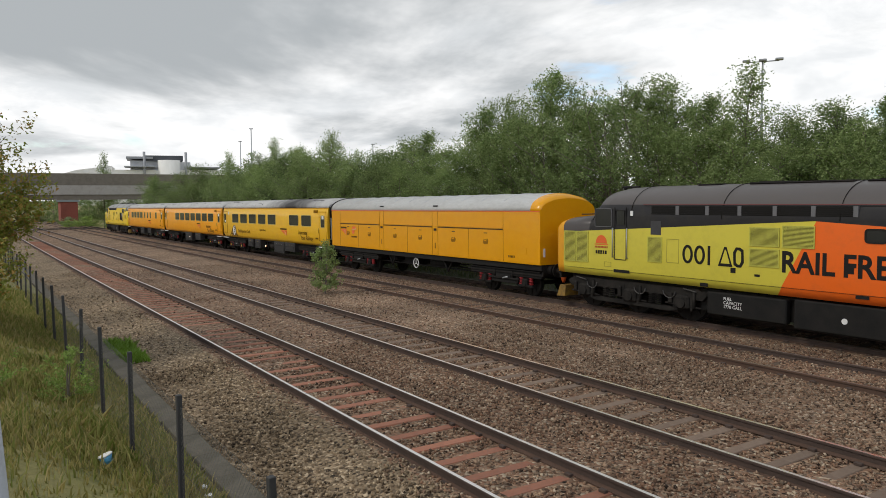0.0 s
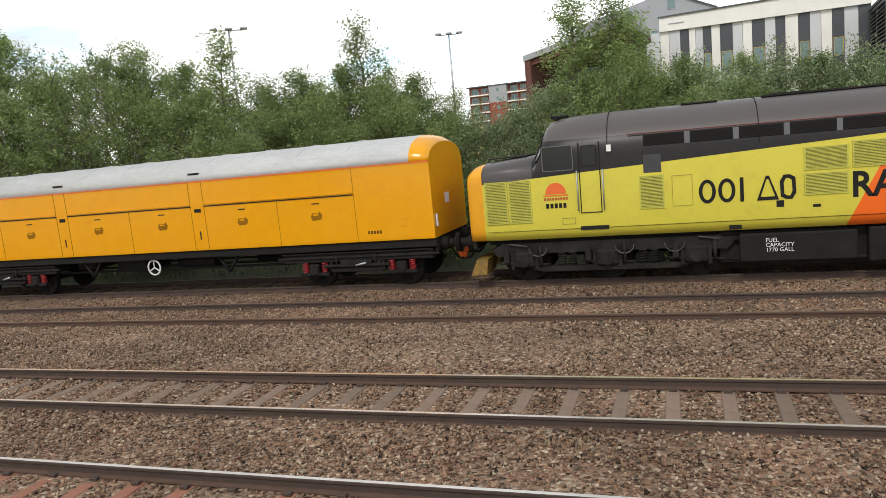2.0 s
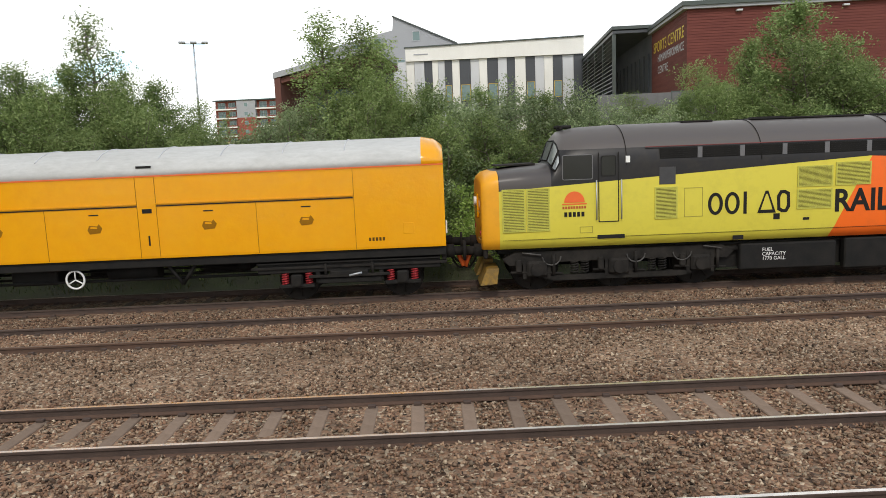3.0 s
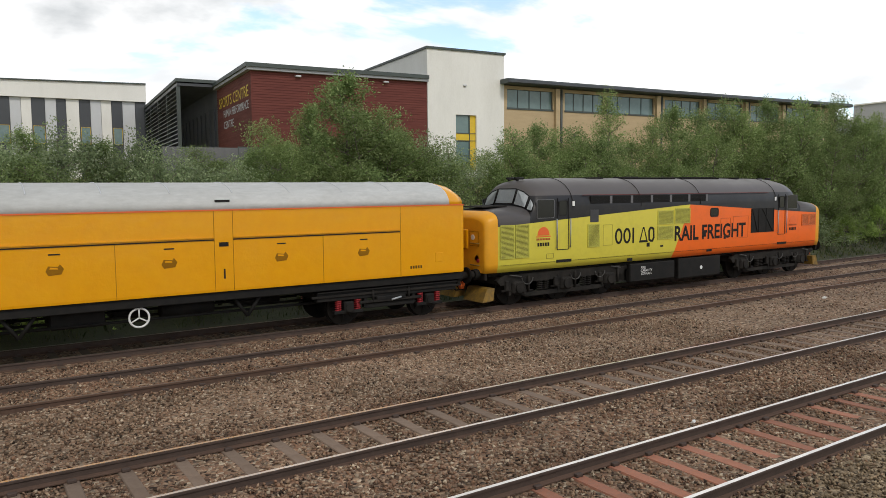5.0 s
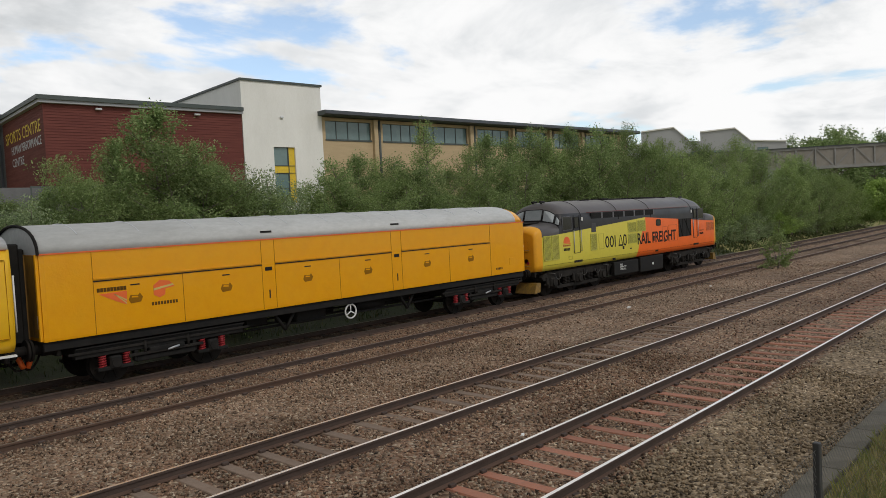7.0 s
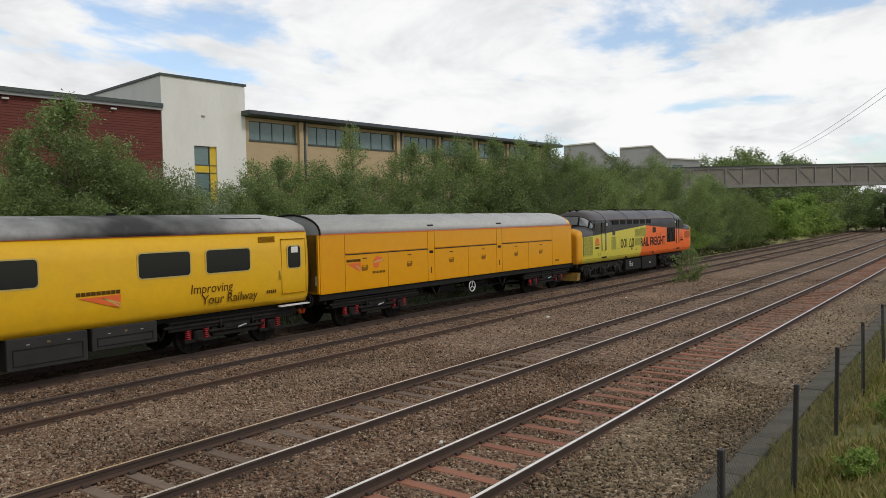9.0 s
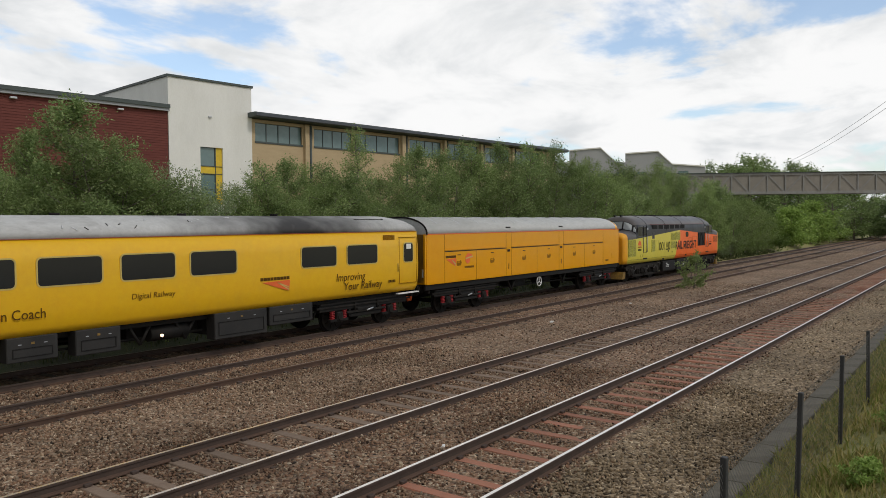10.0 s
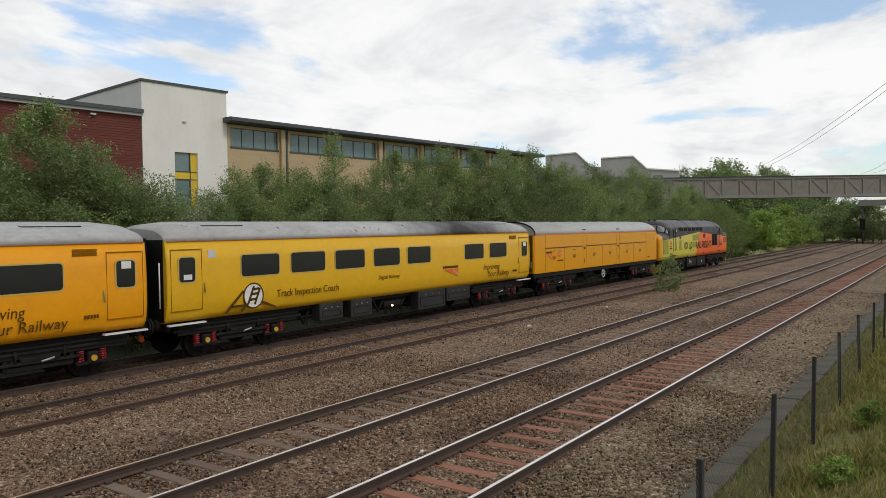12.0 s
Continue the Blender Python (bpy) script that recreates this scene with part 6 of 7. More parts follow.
def striped_wing():
    h = empty("striped_wing", "modern wing clad in white, grey and black vertical panels", "building", SITE)
    d = 29.0
    z_of = lambda z: 3.544 + (z - 3.544) * 74.1 / 55.1
    edges = [deep(u, 10, d) for u in (-7.5, -6.6, -5.7, -4.9, -4.0, -3.1, -2.14, -1.53, -0.79, -0.21, 0.22, 0.71, 1.24, 1.8, 2.59, 3.22, 3.81, 4.59, 5.24, 5.82, 6.59, 7.27, 7.92, 8.56, 9.24, 10.05, 10.75)]
    tones = ("panel_grey", "panel_dark", "render_white", "panel_grey", "panel_dark", "panel_pale", "render_white", "panel_pale", "panel_dark", "render_white", "panel_pale", "panel_dark", "render_white", "panel_dark", "panel_pale", "render_white", "panel_dark", "panel_pale", "panel_dark", "render_white", "panel_dark", "panel_pale", "render_white", "panel_dark", "panel_pale", "panel_dark")
    low, mid, top = 4.3, z_of(9.7), z_of(10.75)
    for i, (a, b, t) in enumerate(zip(edges, edges[1:], tones)):
        bm = bmesh.new()
        box(bm, a, b - 0.03, d + (0.0 if i % 2 else 0.05), d + 0.3, low, mid)
        part("cladding_panel", bm, M[t], h)
    for i in (11, 13, 16, 20, 23):
        glazing(h, edges[i] + 0.08, edges[i + 1] - 0.08, z_of(6.75), z_of(7.9), d - 0.02, 1, 1, frame="yellow_panel")
    bm = bmesh.new()
    prism(bm, ((edges[6], mid + 0.02), (edges[-1], mid + 0.02), (edges[-1], z_of(10.9)), (edges[6], z_of(10.66))), d - 0.25, d + 12)
    part("parapet", bm, M["render_white"], h, "white upper band")
    bm = bmesh.new()
    prism(bm, ((edges[6] - 0.1, z_of(10.66)), (edges[-1], z_of(10.9)), (edges[-1], z_of(10.98)), (edges[6] - 0.1, z_of(10.74))), d - 0.4, d + 12)
    part("roof", bm, M["slate"], h)
    bm = bmesh.new()
    box(bm, edges[0], edges[-1], d + 0.3, d + 12, low, mid)
    part("body", bm, M["panel_grey"], h)
    bm = bmesh.new()
    box(bm, edges[7], edges[8] + 0.4, d - 0.3, d - 0.25, z_of(10.15), z_of(10.22))
    part("vent", bm, M["panel_grey"], h)
    # portal: brown frame with a rising grey roof edge
    p = empty("entrance_portal", "brown-framed building portal with a rising grey roof edge", "building", SITE)
    bm = bmesh.new()
    box(bm, -13.3, -12.8, 14, 27, 4.3, 9.55)
    part("wall", bm, M["brown_clad"], p)
    bm = bmesh.new()
    prism(bm, ((-13.35, 9.35), (-5.0, 11.25), (-5.0, 11.7), (-13.35, 9.8)), 13.9, 27)
    part("roof", bm, M["panel_grey"], p, "sloping grey roof edge")
    bm = bmesh.new()
    prism(bm, ((-12.8, 9.0), (-5.0, 10.8), (-5.0, 11.2), (-12.8, 9.4)), 14.2, 27)
    part("soffit", bm, M["brown_clad"], p)
    bm = bmesh.new()
    box(bm, -12.8, -5.0, 22.3, 22.6, 4.3, 9.3)
    part("back_wall", bm, M["brown_clad"], p)
    glazing(p, -12.0, -6.0, 6.0, 9.0, 22.2, 8, 2)
    g = empty("grey_gabled_building", "grey panelled building with a steep gable and roof windows", "building", SITE)
    bm = bmesh.new()
    prism(bm, ((-16, 4.3), (-16, 15.6), (-7.85, 17.4), (-7.67, 18.9), (-0.2, 15.5), (-0.2, 4.3)), 45, 60)
    part("wall", bm, M["panel_grey"], g)
    bm = bmesh.new()
    prism(bm, ((-7.8, 18.95), (-0.1, 15.45), (-0.1, 15.6), (-7.8, 19.1)), 44.8, 60)
    part("roof", bm, M["slate"], g)
    for q, z in ((-12.3, 15.4), (-9.7, 16.0), (-5.0, 16.6), (-9.8, 13.4), (-6.9, 13.4)):
        glazing(g, q - 0.45, q + 0.45, z - 0.55, z + 0.55, 44.97, 1, 1, frame="panel_pale")


def apartment_building():
    h = empty("apartment_building", "red-brick apartment block with white-fronted balconies", "building", SITE)
    d = 190.0
    wide = lambda u: deep(u, 134, d)
    u0, u1, b0, b1, top = wide(-65.0), wide(-49.0), wide(-59.3), wide(-54.6), 20.3
    bm = bmesh.new()
    box(bm, u0, u1, d + 1.6, d + 14, 3, top)
    part("wall", bm, M["brick_flats"], h)
    bm = bmesh.new()
    box(bm, b0, b1, d, d + 1.6, 3, top - 5.4)
    part("wall", bm, M["brick_flats"], h, "red brick stair bay")
    bm = bmesh.new()
    box(bm, b0, b1, d, d + 1.6, top - 5.4, top)
    part("wall", bm, M["panel_grey"], h)
    bm = bmesh.new()
    box(bm, u0 - 0.3, u1 + 0.3, d - 0.2, d + 14.2, top, top + 0.35)
    part("roof", bm, M["slate"], h)
    for f in range(5):
        z = top - 2.85 * (f + 1)
        for a, b in ((u0, b0 - 0.1), (b1 + 0.1, u1)):
            bm = bmesh.new()
            box(bm, a, b, d - 0.2, d + 1.6, z, z + 0.4)
            balcony = part("balcony", bm, M["render_white"], h, "white balcony slab")
            bm = bmesh.new()
            for q in spaced(a + 0.1, b - 0.1, 14):
                box(bm, q - 0.04, q + 0.04, d - 0.12, d - 0.04, z + 0.4, z + 1.3)
            box(bm, a, b, d - 0.13, d - 0.05, z + 1.25, z + 1.33)
            part("railing", bm, M["slate"], balcony)
            glazing(h, a + 0.8, (a + b) / 2 - 0.4, z + 0.5, z + 2.4, d + 1.58, 2, 1, frame="panel_pale")
            glazing(h, (a + b) / 2 + 0.6, b - 0.8, z + 0.9, z + 2.4, d + 1.58, 2, 1, frame="panel_pale")
        glazing(h, (b0 + b1) / 2 - 0.6, (b0 + b1) / 2 + 0.6, z + 0.9, z + 2.1, d - 0.03, 1, 1, frame="panel_pale")


M["brick_flats"] = material("red_flats_brick", (0.27, 0.075, 0.05), (0.2, 0.06, 0.042), rough=0.85, scale=0.4, fine=8, bump=0.1, amount=0.8)


def far_school():
    m = pose(130 * math.sin(radians(67.5)), 130 * math.cos(radians(67.5)), 0, 0, 0, -67.5)
    h = empty("grey_school_building", "distant grey building with a saw-tooth roof", "building", m)
    bm = bmesh.new()
    prism(bm, ((-26, 4), (-26, 13.6), (-10.9, 13.7), (-10.9, 15.8), (-5.6, 16.1), (-3.2, 13.8), (-1.45, 13.6), (-1.45, 15.0), (3.9, 15.2), (6.2, 13.0), (11.5, 12.5), (11.5, 4)), 0, 14)
    part("wall", bm, M["school_grey"], h)
    for a, b in (((-10.9, 15.8), (-5.6, 16.1)), ((-5.6, 16.1), (-3.2, 13.8)), ((-1.45, 15.0), (3.9, 15.2)), ((3.9, 15.2), (6.2, 13.0)), ((6.2, 13.0), (11.5, 12.5)), ((-26, 13.6), (-10.9, 13.7))):
        bm = bmesh.new()
        prism(bm, (a, b, (b[0], b[1] + 0.2), (a[0], a[1] + 0.2)), -0.2, 14)
        part("roof", bm, M["render_white"], h)
    for i in range(9):
        q = -20 + i * 3.4
        glazing(h, q, q + 1.6, 10.6, 11.9, -0.03, 2, 1)


def footbridge():
    a, b = Vector((80.6, 36.75, 0)), Vector((111.2, -10.0, 0))
    span = (b - a).length
    h = empty("footbridge", "grey steel truss footbridge over the railway", "footbridge", Matrix.Translation(a) @ pose(0, 0, 0, 0, 0, math.degrees(math.atan2(b.y - a.y, b.x - a.x))))
    z0, z1 = 6.68, 8.8
    n = 28
    for y in (-1.0, 1.0):
        for z, t in ((z0, 0.16), (z1, 0.12)):
            bm = bmesh.new()
            box(bm, 0, span, y - 0.1, y + 0.1, z - t, z + t)
            part("chord", bm, M["footbridge"], h)
        for i in range(n + 1):
            q = span * i / n
            bm = bmesh.new()
            box(bm, q - 0.07, q + 0.07, y - 0.08, y + 0.08, z0, z1)
            part("upright", bm, M["footbridge"], h)
            if i < n:
                bm = bmesh.new()
                p, r = ((q, z1), (q + span / n, z0)) if i % 2 else ((q, z0), (q + span / n, z1))
                box_line(bm, p, r, y - 0.06, 0.06)
                part("brace", bm, M["footbridge"], h)
        bm = bmesh.new()
        box(bm, 0, span, y + 0.03 if y < 0 else y - 0.05, y + 0.05 if y < 0 else y - 0.03, z0 + 0.1, z1 - 0.1)
        part("side_panel", bm, M["bridge_sheet"], h, "weathered side sheeting")
    bm = bmesh.new()
    box(bm, 0, span, -1.0, 1.0, z0 - 0.1, z0 + 0.05)
    part("deck", bm, M["footbridge"], h)
    bm = bmesh.new()
    box(bm, 0, span, -1.2, 1.2, z1 + 0.12, z1 + 0.2)
    part("coping", bm, M["slate"], h)
    for q in (0.6, span - 1.5):
        bm = bmesh.new()
        box(bm, q - 0.4, q + 0.4, -1.0, 1.0, -0.5, z0 - 0.16)
        part("pier", bm, M["concrete"], h)


def road_bridge():
    h = empty("road_bridge", "weathered concrete road bridge over the tracks", "bridge", pose(-140, 0, 0))
    bm = bmesh.new()
    box(bm, -5.0, 5.0, -6, 62, 3.6, 4.5)
    part("deck", bm, M["concrete"], h, "concrete deck in shadow below")
    for x in (-5.2, 5.0):
        bm = bmesh.new()
        box(bm, x - 0.1, x + 0.25, -30, 70, 4.45, 6.0)
        part("edge_beam", bm, M["concrete_pale"], h, "pale concrete edge beam")
        bm = bmesh.new()
        box(bm, x, x + 0.2, -30, 70, 6.0, 7.95, 0.05)
        part("parapet", bm, M["concrete"], h)
    for y0, y1 in ((-30, -3), (33, 70)):
        bm = bmesh.new()
        box(bm, -5.0, 5.0, y0, y1, -3, 3.6)
        part("abutment", bm, M["concrete"], h)


def factory():
    m = pose(220 * math.sin(radians(-77.5)), 220 * math.cos(radians(-77.5)), 0, 0, 0, 77.5)
    h = empty("factory", "distant grey and white factory with two thin chimneys", "building", m)
    for u0, u1, z0, z1, d0, d1, mat, name in ((-12, 20, 0, 11.9, 4, 20, "render_white", "wall"), (-5, 4, 0, 14.6, 6, 18, "panel_pale", "wall"), (-1.4, 9.0, 14.5, 16.0, 5, 18, "panel_dark", "roof"), (-6, 1, 15.0, 15.6, 4, 18, "panel_grey", "roof"), (10, 19, 12.4, 12.8, 3, 18, "panel_grey", "roof"), (-6.5, 1.5, 12.6, 12.9, 2, 10, "panel_grey", "roof"), (7.5, 11, 0, 14.2, 5, 15, "panel_pale", "wall")):
        bm = bmesh.new()
        box(bm, u0, u1, d0, d1, z0, z1)
        part(name, bm, M[mat], h)
    bm = bmesh.new()
    rod(bm, (5.2, 4, 0), (5.2, 4, 14.6), 3.0, 28)
    part("silo", bm, M["render_white"], h, "white round silo")
    for u in (-1.3, 9.7):
        bm = bmesh.new()
        rod(bm, (u, 3, 8), (u, 3, 16.9), 0.35, 10)
        part("chimney", bm, M["panel_grey"], h)
    s = empty("white_shed", "distant white shed with a sloping roof", "building", m)
    bm = bmesh.new()
    prism(bm, ((-24, 2), (-24, 10.5), (-19, 12.0), (-10, 13.2), (-10, 2)), 10, 30)
    part("wall", bm, M["render_white"], s)
    b = empty("brick_hut", "small red-brown brick hut beyond the bridge", "hut", pose(-172, 21.6, -0.8))
    bm = bmesh.new()
    box(bm, -2, 2, -1.6, 1.6, 0, 4.0)
    part("wall", bm, M["brick_flats"], b)
    bm = bmesh.new()
    prism(bm, ((-2.2, 4.0), (2.2, 4.0), (0, 4.6)), -2, 2)
    part("roof", bm, M["slate"], b)


def floodlight_mast(x, y, top, heads, gap, label):
    z0 = ground_z(y)
    h = empty("floodlight_mast", label, "lamp post", pose(x, y, z0, 0, 0, math.degrees(math.atan2(-x, y))))
    bm = bmesh.new()
    rod(bm, (0, 0, 0), (0, 0, top - z0), 0.13, 10, 0.07)
    part("pole", bm, M["galv"], h)
    if heads:
        bm = bmesh.new()
        rod(bm, (-gap, 0, top - z0), (gap, 0, top - z0), 0.05, 8)
        part("crossbar", bm, M["galv"], h)
        for k in spaced(-gap, gap, heads - 1):
            bm = bmesh.new()
            box(bm, k - 0.32, k + 0.32, -0.35, 0.25, top - z0 + 0.02, top - z0 + 0.2, 0.05)
            part("lamp_head", bm, M["panel_grey"], h)
    else:
        bm = bmesh.new()
        box(bm, -0.3, 0.3, -0.1, 0.1, top - z0, top - z0 + 0.12)
        part("lamp_head", bm, M["panel_grey"], h)


M["school_grey"] = material("school_grey_panel", (0.36, 0.365, 0.37), (0.30, 0.305, 0.31), rough=0.7, scale=0.4, bump=0.05)
M["concrete_pale"] = material("pale_concrete", (0.38, 0.36, 0.33), (0.3, 0.28, 0.25), rough=0.9, scale=0.5, fine=20, bump=0.2, dirt=(0.2, 0.18, 0.16), dirt_amount=0.5)
sports_hall()
stair_tower()
brick_block()
striped_wing()
apartment_building()
far_school()
footbridge()
road_bridge()
factory()
floodlight_mast(-37.8, 58.9, 15.0, 3, 1.3, "tall floodlight mast with three lamp heads")
floodlight_mast(-22.8, 76.7, 14.6, 3, 1.1, "tall floodlight mast with three lamp heads")
floodlight_mast(-103.6, 37.0, 13.5, 0, 0, "slim grey lamp post behind trees")
floodlight_mast(-96.5, 52.9, 11.4, 0, 0, "slim grey lamp post behind trees")
floodlight_mast(-123.0, 42.0, 13.2, 0, 0, "slim grey lamp post behind trees")


# ---- trees and bushes ----
M["leaf_soft"] = leaf_material("young_birch_leaf", (0.142, 0.2, 0.062), (0.23, 0.31, 0.105), (0.355, 0.42, 0.18))
M["leaf_fresh"] = leaf_material("fresh_leaf", (0.15, 0.235, 0.045), (0.26, 0.37, 0.085), (0.38, 0.48, 0.15))


def leaf_mesh(name, points, size, rng):
    """Many small leaves, each a narrow triangle that mostly faces the sky, at the given points."""
    n = len(points)
    up = rng.normal(size=(n, 3)) + (0, 0, 0.7)
    up /= np.linalg.norm(up, axis=1)[:, None]
    a = np.cross(up, rng.normal(size=(n, 3)))
    a /= np.linalg.norm(a, axis=1)[:, None]
    b = np.cross(up, a)
    s = size * rng.uniform(0.6, 1.35, size=(n, 1))
    v = np.stack([points - a * s, points + a * s * 0.55 + b * s * 0.52, points + a * s * 0.75 - b * s * 0.45], axis=1).reshape(-1, 3)
    me = bpy.data.meshes.new(name)
    me.vertices.add(3 * n)
    me.vertices.foreach_set("co", v.astype(np.float32).ravel())
    me.loops.add(3 * n)
    me.loops.foreach_set("vertex_index", np.arange(3 * n, dtype=np.int32))
    me.polygons.add(n)
    me.polygons.foreach_set("loop_start", np.arange(0, 3 * n, 3, dtype=np.int32))
    me.update(calc_edges=True)
    return me


def tree_kind(name, seed, height, radius, base, leaves, leaf, mat, label, category="tree", pointed=0.7, limbs=46, spread=0.1, stems=1, twig=0.3):
    """A tree with tapered stems, rising limbs and leafy twigs along them; its outline is uneven, with gaps."""
    rng = np.random.default_rng(seed)
    rnd = random.Random(seed)
    t = empty(name, label, category)
    bm = bmesh.new()
    trunks = []
    for k in range(stems):
        lean = Vector((rnd.uniform(-0.05, 0.05), rnd.uniform(-0.05, 0.05), 0))
        if stems > 1:
            lean = Vector((math.cos(k * 2.4), math.sin(k * 2.4), 0)) * rnd.uniform(0.08, 0.2)
        tall = height * (0.97 if k == 0 else rnd.uniform(0.78, 0.95))
        prev, axis = Vector((0, 0, -0.3)), []
        for i in range(9):
            h = tall * (i + 1) / 9
            p = Vector((lean.x * h + rnd.uniform(-0.01, 0.01) * height, lean.y * h + rnd.uniform(-0.01, 0.01) * height, h))
            r0, r1 = 0.010 * height * (1 - i / 9.5) + 0.008, 0.010 * height * (1 - (i + 1) / 9.5) + 0.008
            rod(bm, prev, p, r0, 7, r1, cap=False)
            axis.append(p)
            prev = p
        trunks.append(axis)

    def stem_at(axis, z):
        for p, q in zip(axis, axis[1:]):
            if z <= q.z:
                return p.lerp(q, max(0.0, (z - p.z) / (q.z - p.z)))
        return axis[-1]

    twigs = []
    for k in range(limbs):
        q = ((k + rnd.random()) / limbs) ** 0.85
        f = base + (1 - base) * q
        env = math.sin(math.pi * min(1, 0.18 + 0.82 * q) ** pointed) ** 0.75
        a = k * 2.4 + rnd.uniform(-0.6, 0.6)
        lobe = 1 + 0.6 * noise.noise((math.cos(a) * 1.3 + seed, math.sin(a) * 1.3, f * 5.0))
        reach = radius * env * lobe * rnd.uniform(0.5, 1.15)
        axis = trunks[k % stems]
        root = stem_at(axis, max(0.04 * height, f * height - reach * rnd.uniform(0.5, 1.0)))
        tip = stem_at(axis, f * height) + Vector((math.cos(a) * reach, math.sin(a) * reach, rnd.uniform(-0.02, 0.03) * height))
        mid = root.lerp(tip, 0.5) + Vector((0, 0, -0.06 * reach))
        rod(bm, root, mid, 0.0042 * height, 5, 0.003 * height, cap=False)
        rod(bm, mid, tip, 0.003 * height, 4, 0.001 * height, cap=False)
        d = (tip - root).normalized()
        for j in range(int(5 + 13 * reach / radius)):
            u = rnd.uniform(0.25, 1.0)
            p = root.lerp(mid, 2 * u) if u < 0.5 else mid.lerp(tip, 2 * u - 1)
            e = (d * 0.8 + Vector((rnd.gauss(0, 0.6), rnd.gauss(0, 0.6), rnd.gauss(0.3, 0.5)))).normalized()
            twigs.append((p, e * radius * twig * rnd.uniform(0.4, 1.2)))
    for axis in trunks:      # the leading shoots
        for j in range(16):
            p = stem_at(axis, height * rnd.uniform(0.72, 0.97))
            a = rnd.uniform(0, 2 * math.pi)
            twigs.append((p, Vector((math.cos(a) * 0.6, math.sin(a) * 0.6, rnd.uniform(0.3, 1.2))) * radius * twig * rnd.uniform(0.4, 0.9)))
    part("trunk", bm, M["bark"], t, "grey-brown trunk and limbs")
    per = leaves // len(twigs)
    p0 = np.repeat(np.array([tuple(p) for p, e in twigs]), per, axis=0)
    e0 = np.repeat(np.array([tuple(e) for p, e in twigs]), per, axis=0)
    u = rng.beta(1.3, 1.1, size=(len(p0), 1))
    pts = p0 + e0 * u + rng.normal(size=p0.shape) * spread * (1.1 - 0.6 * u)
    me = leaf_mesh("crown", pts, leaf, rng)
    me.materials.append(M[mat])
    cr = new("crown", me)
    cr.parent = t
    return t


KINDS = {
    "a": (tree_kind("birch_tree", 11, 8.0, 2.5, 0.08, 26000, 0.066, "leaf", "leafy green birch tree on the railway bank", spread=0.2, limbs=60), 8.0),
    "b": (tree_kind("birch_tree", 12, 8.0, 3.0, 0.05, 27000, 0.068, "leaf_soft", "broad leafy green birch tree on the railway bank", pointed=0.95, stems=2, spread=0.24, limbs=64), 8.0),
    "c": (tree_kind("birch_tree", 13, 8.0, 1.7, 0.12, 11000, 0.06, "leaf_soft", "slender airy birch tree with a thin top", pointed=0.55, limbs=48, twig=0.4, spread=0.15), 8.0),
    "d": (tree_kind("willow_bush", 14, 5.0, 2.6, 0.03, 17000, 0.062, "leaf_grey", "pale grey-green willow bush on the railway bank", "bush", pointed=0.9, stems=3, spread=0.2, limbs=56), 5.0),
    "e": (tree_kind("alder_tree", 15, 8.0, 3.0, 0.05, 23000, 0.08, "leaf", "dense green alder tree on the railway bank", pointed=1.0, stems=2, spread=0.28, limbs=64), 8.0),
    "f": (tree_kind("elder_bush", 16, 4.0, 2.3, 0.03, 11000, 0.06, "leaf_fresh", "bright green elder bush beside the line", "bush", pointed=1.0, stems=3), 4.0),
    "g": (tree_kind("birch_tree", 17, 8.0, 3.0, 0.42, 15000, 0.06, "leaf", "open birch tree with several bare stems below its crown", pointed=0.8, stems=5, limbs=40), 8.0),
    "n": (tree_kind("birch_sapling", 18, 6.0, 2.2, 0.03, 15000, 0.064, "leaf_soft", "young green birch in the thicket on the bank", pointed=0.9, stems=3, spread=0.22, limbs=56), 6.0),
    "u": (tree_kind("bramble_bush", 19, 2.0, 1.7, 0.03, 6500, 0.05, "leaf_fresh", "low green bramble and sallow bush on the bank", "bush", pointed=1.0, stems=3, limbs=34, spread=0.07), 2.0),
    "v": (tree_kind("willow_bush", 20, 2.0, 1.7, 0.03, 6500, 0.05, "leaf_grey", "low grey-green willow bush on the bank", "bush", pointed=1.0, stems=3, limbs=34, spread=0.07), 2.0),
    "h": (tree_kind("sallow_bush", 30, 4.0, 2.6, 0.03, 12000, 0.13, "leaf_fresh", "large bright green sallow bush beside the line", "bush", pointed=1.0, stems=4, limbs=60, spread=0.22), 4.0),
    "w": (tree_kind("wood_tree", 21, 12.0, 4.5, 0.05, 8000, 0.17, "leaf", "dark green tree of a distant wood", pointed=1.0, stems=2, spread=0.3), 12.0),
}
for k in KINDS.values():
    k[0].matrix_basis = pose(0, 0, 0)
USED = set()


def plant(kind, x, y, top, width=1.0, base=None):
    """Stands a tree of that kind at x, y with its tip at the height top."""
    src, h = KINDS[kind]
    z = (ground_z(y - bend(x)[0]) + bend(x)[1]) if base is None else base
    k = max(0.25, (top - z) / h)
    if kind not in USED:
        USED.add(kind)
        t = src
        t.matrix_basis = pose(x, y, z, 0, 0, random.uniform(0, 360))
    else:
        t = copy_thing(src, pose(x, y, z, 0, 0, random.uniform(0, 360)))
    w = width * (0.35 + 0.65 * k)
    t.scale = (w, w, k)
    tagged(t, group="trees along the railway")


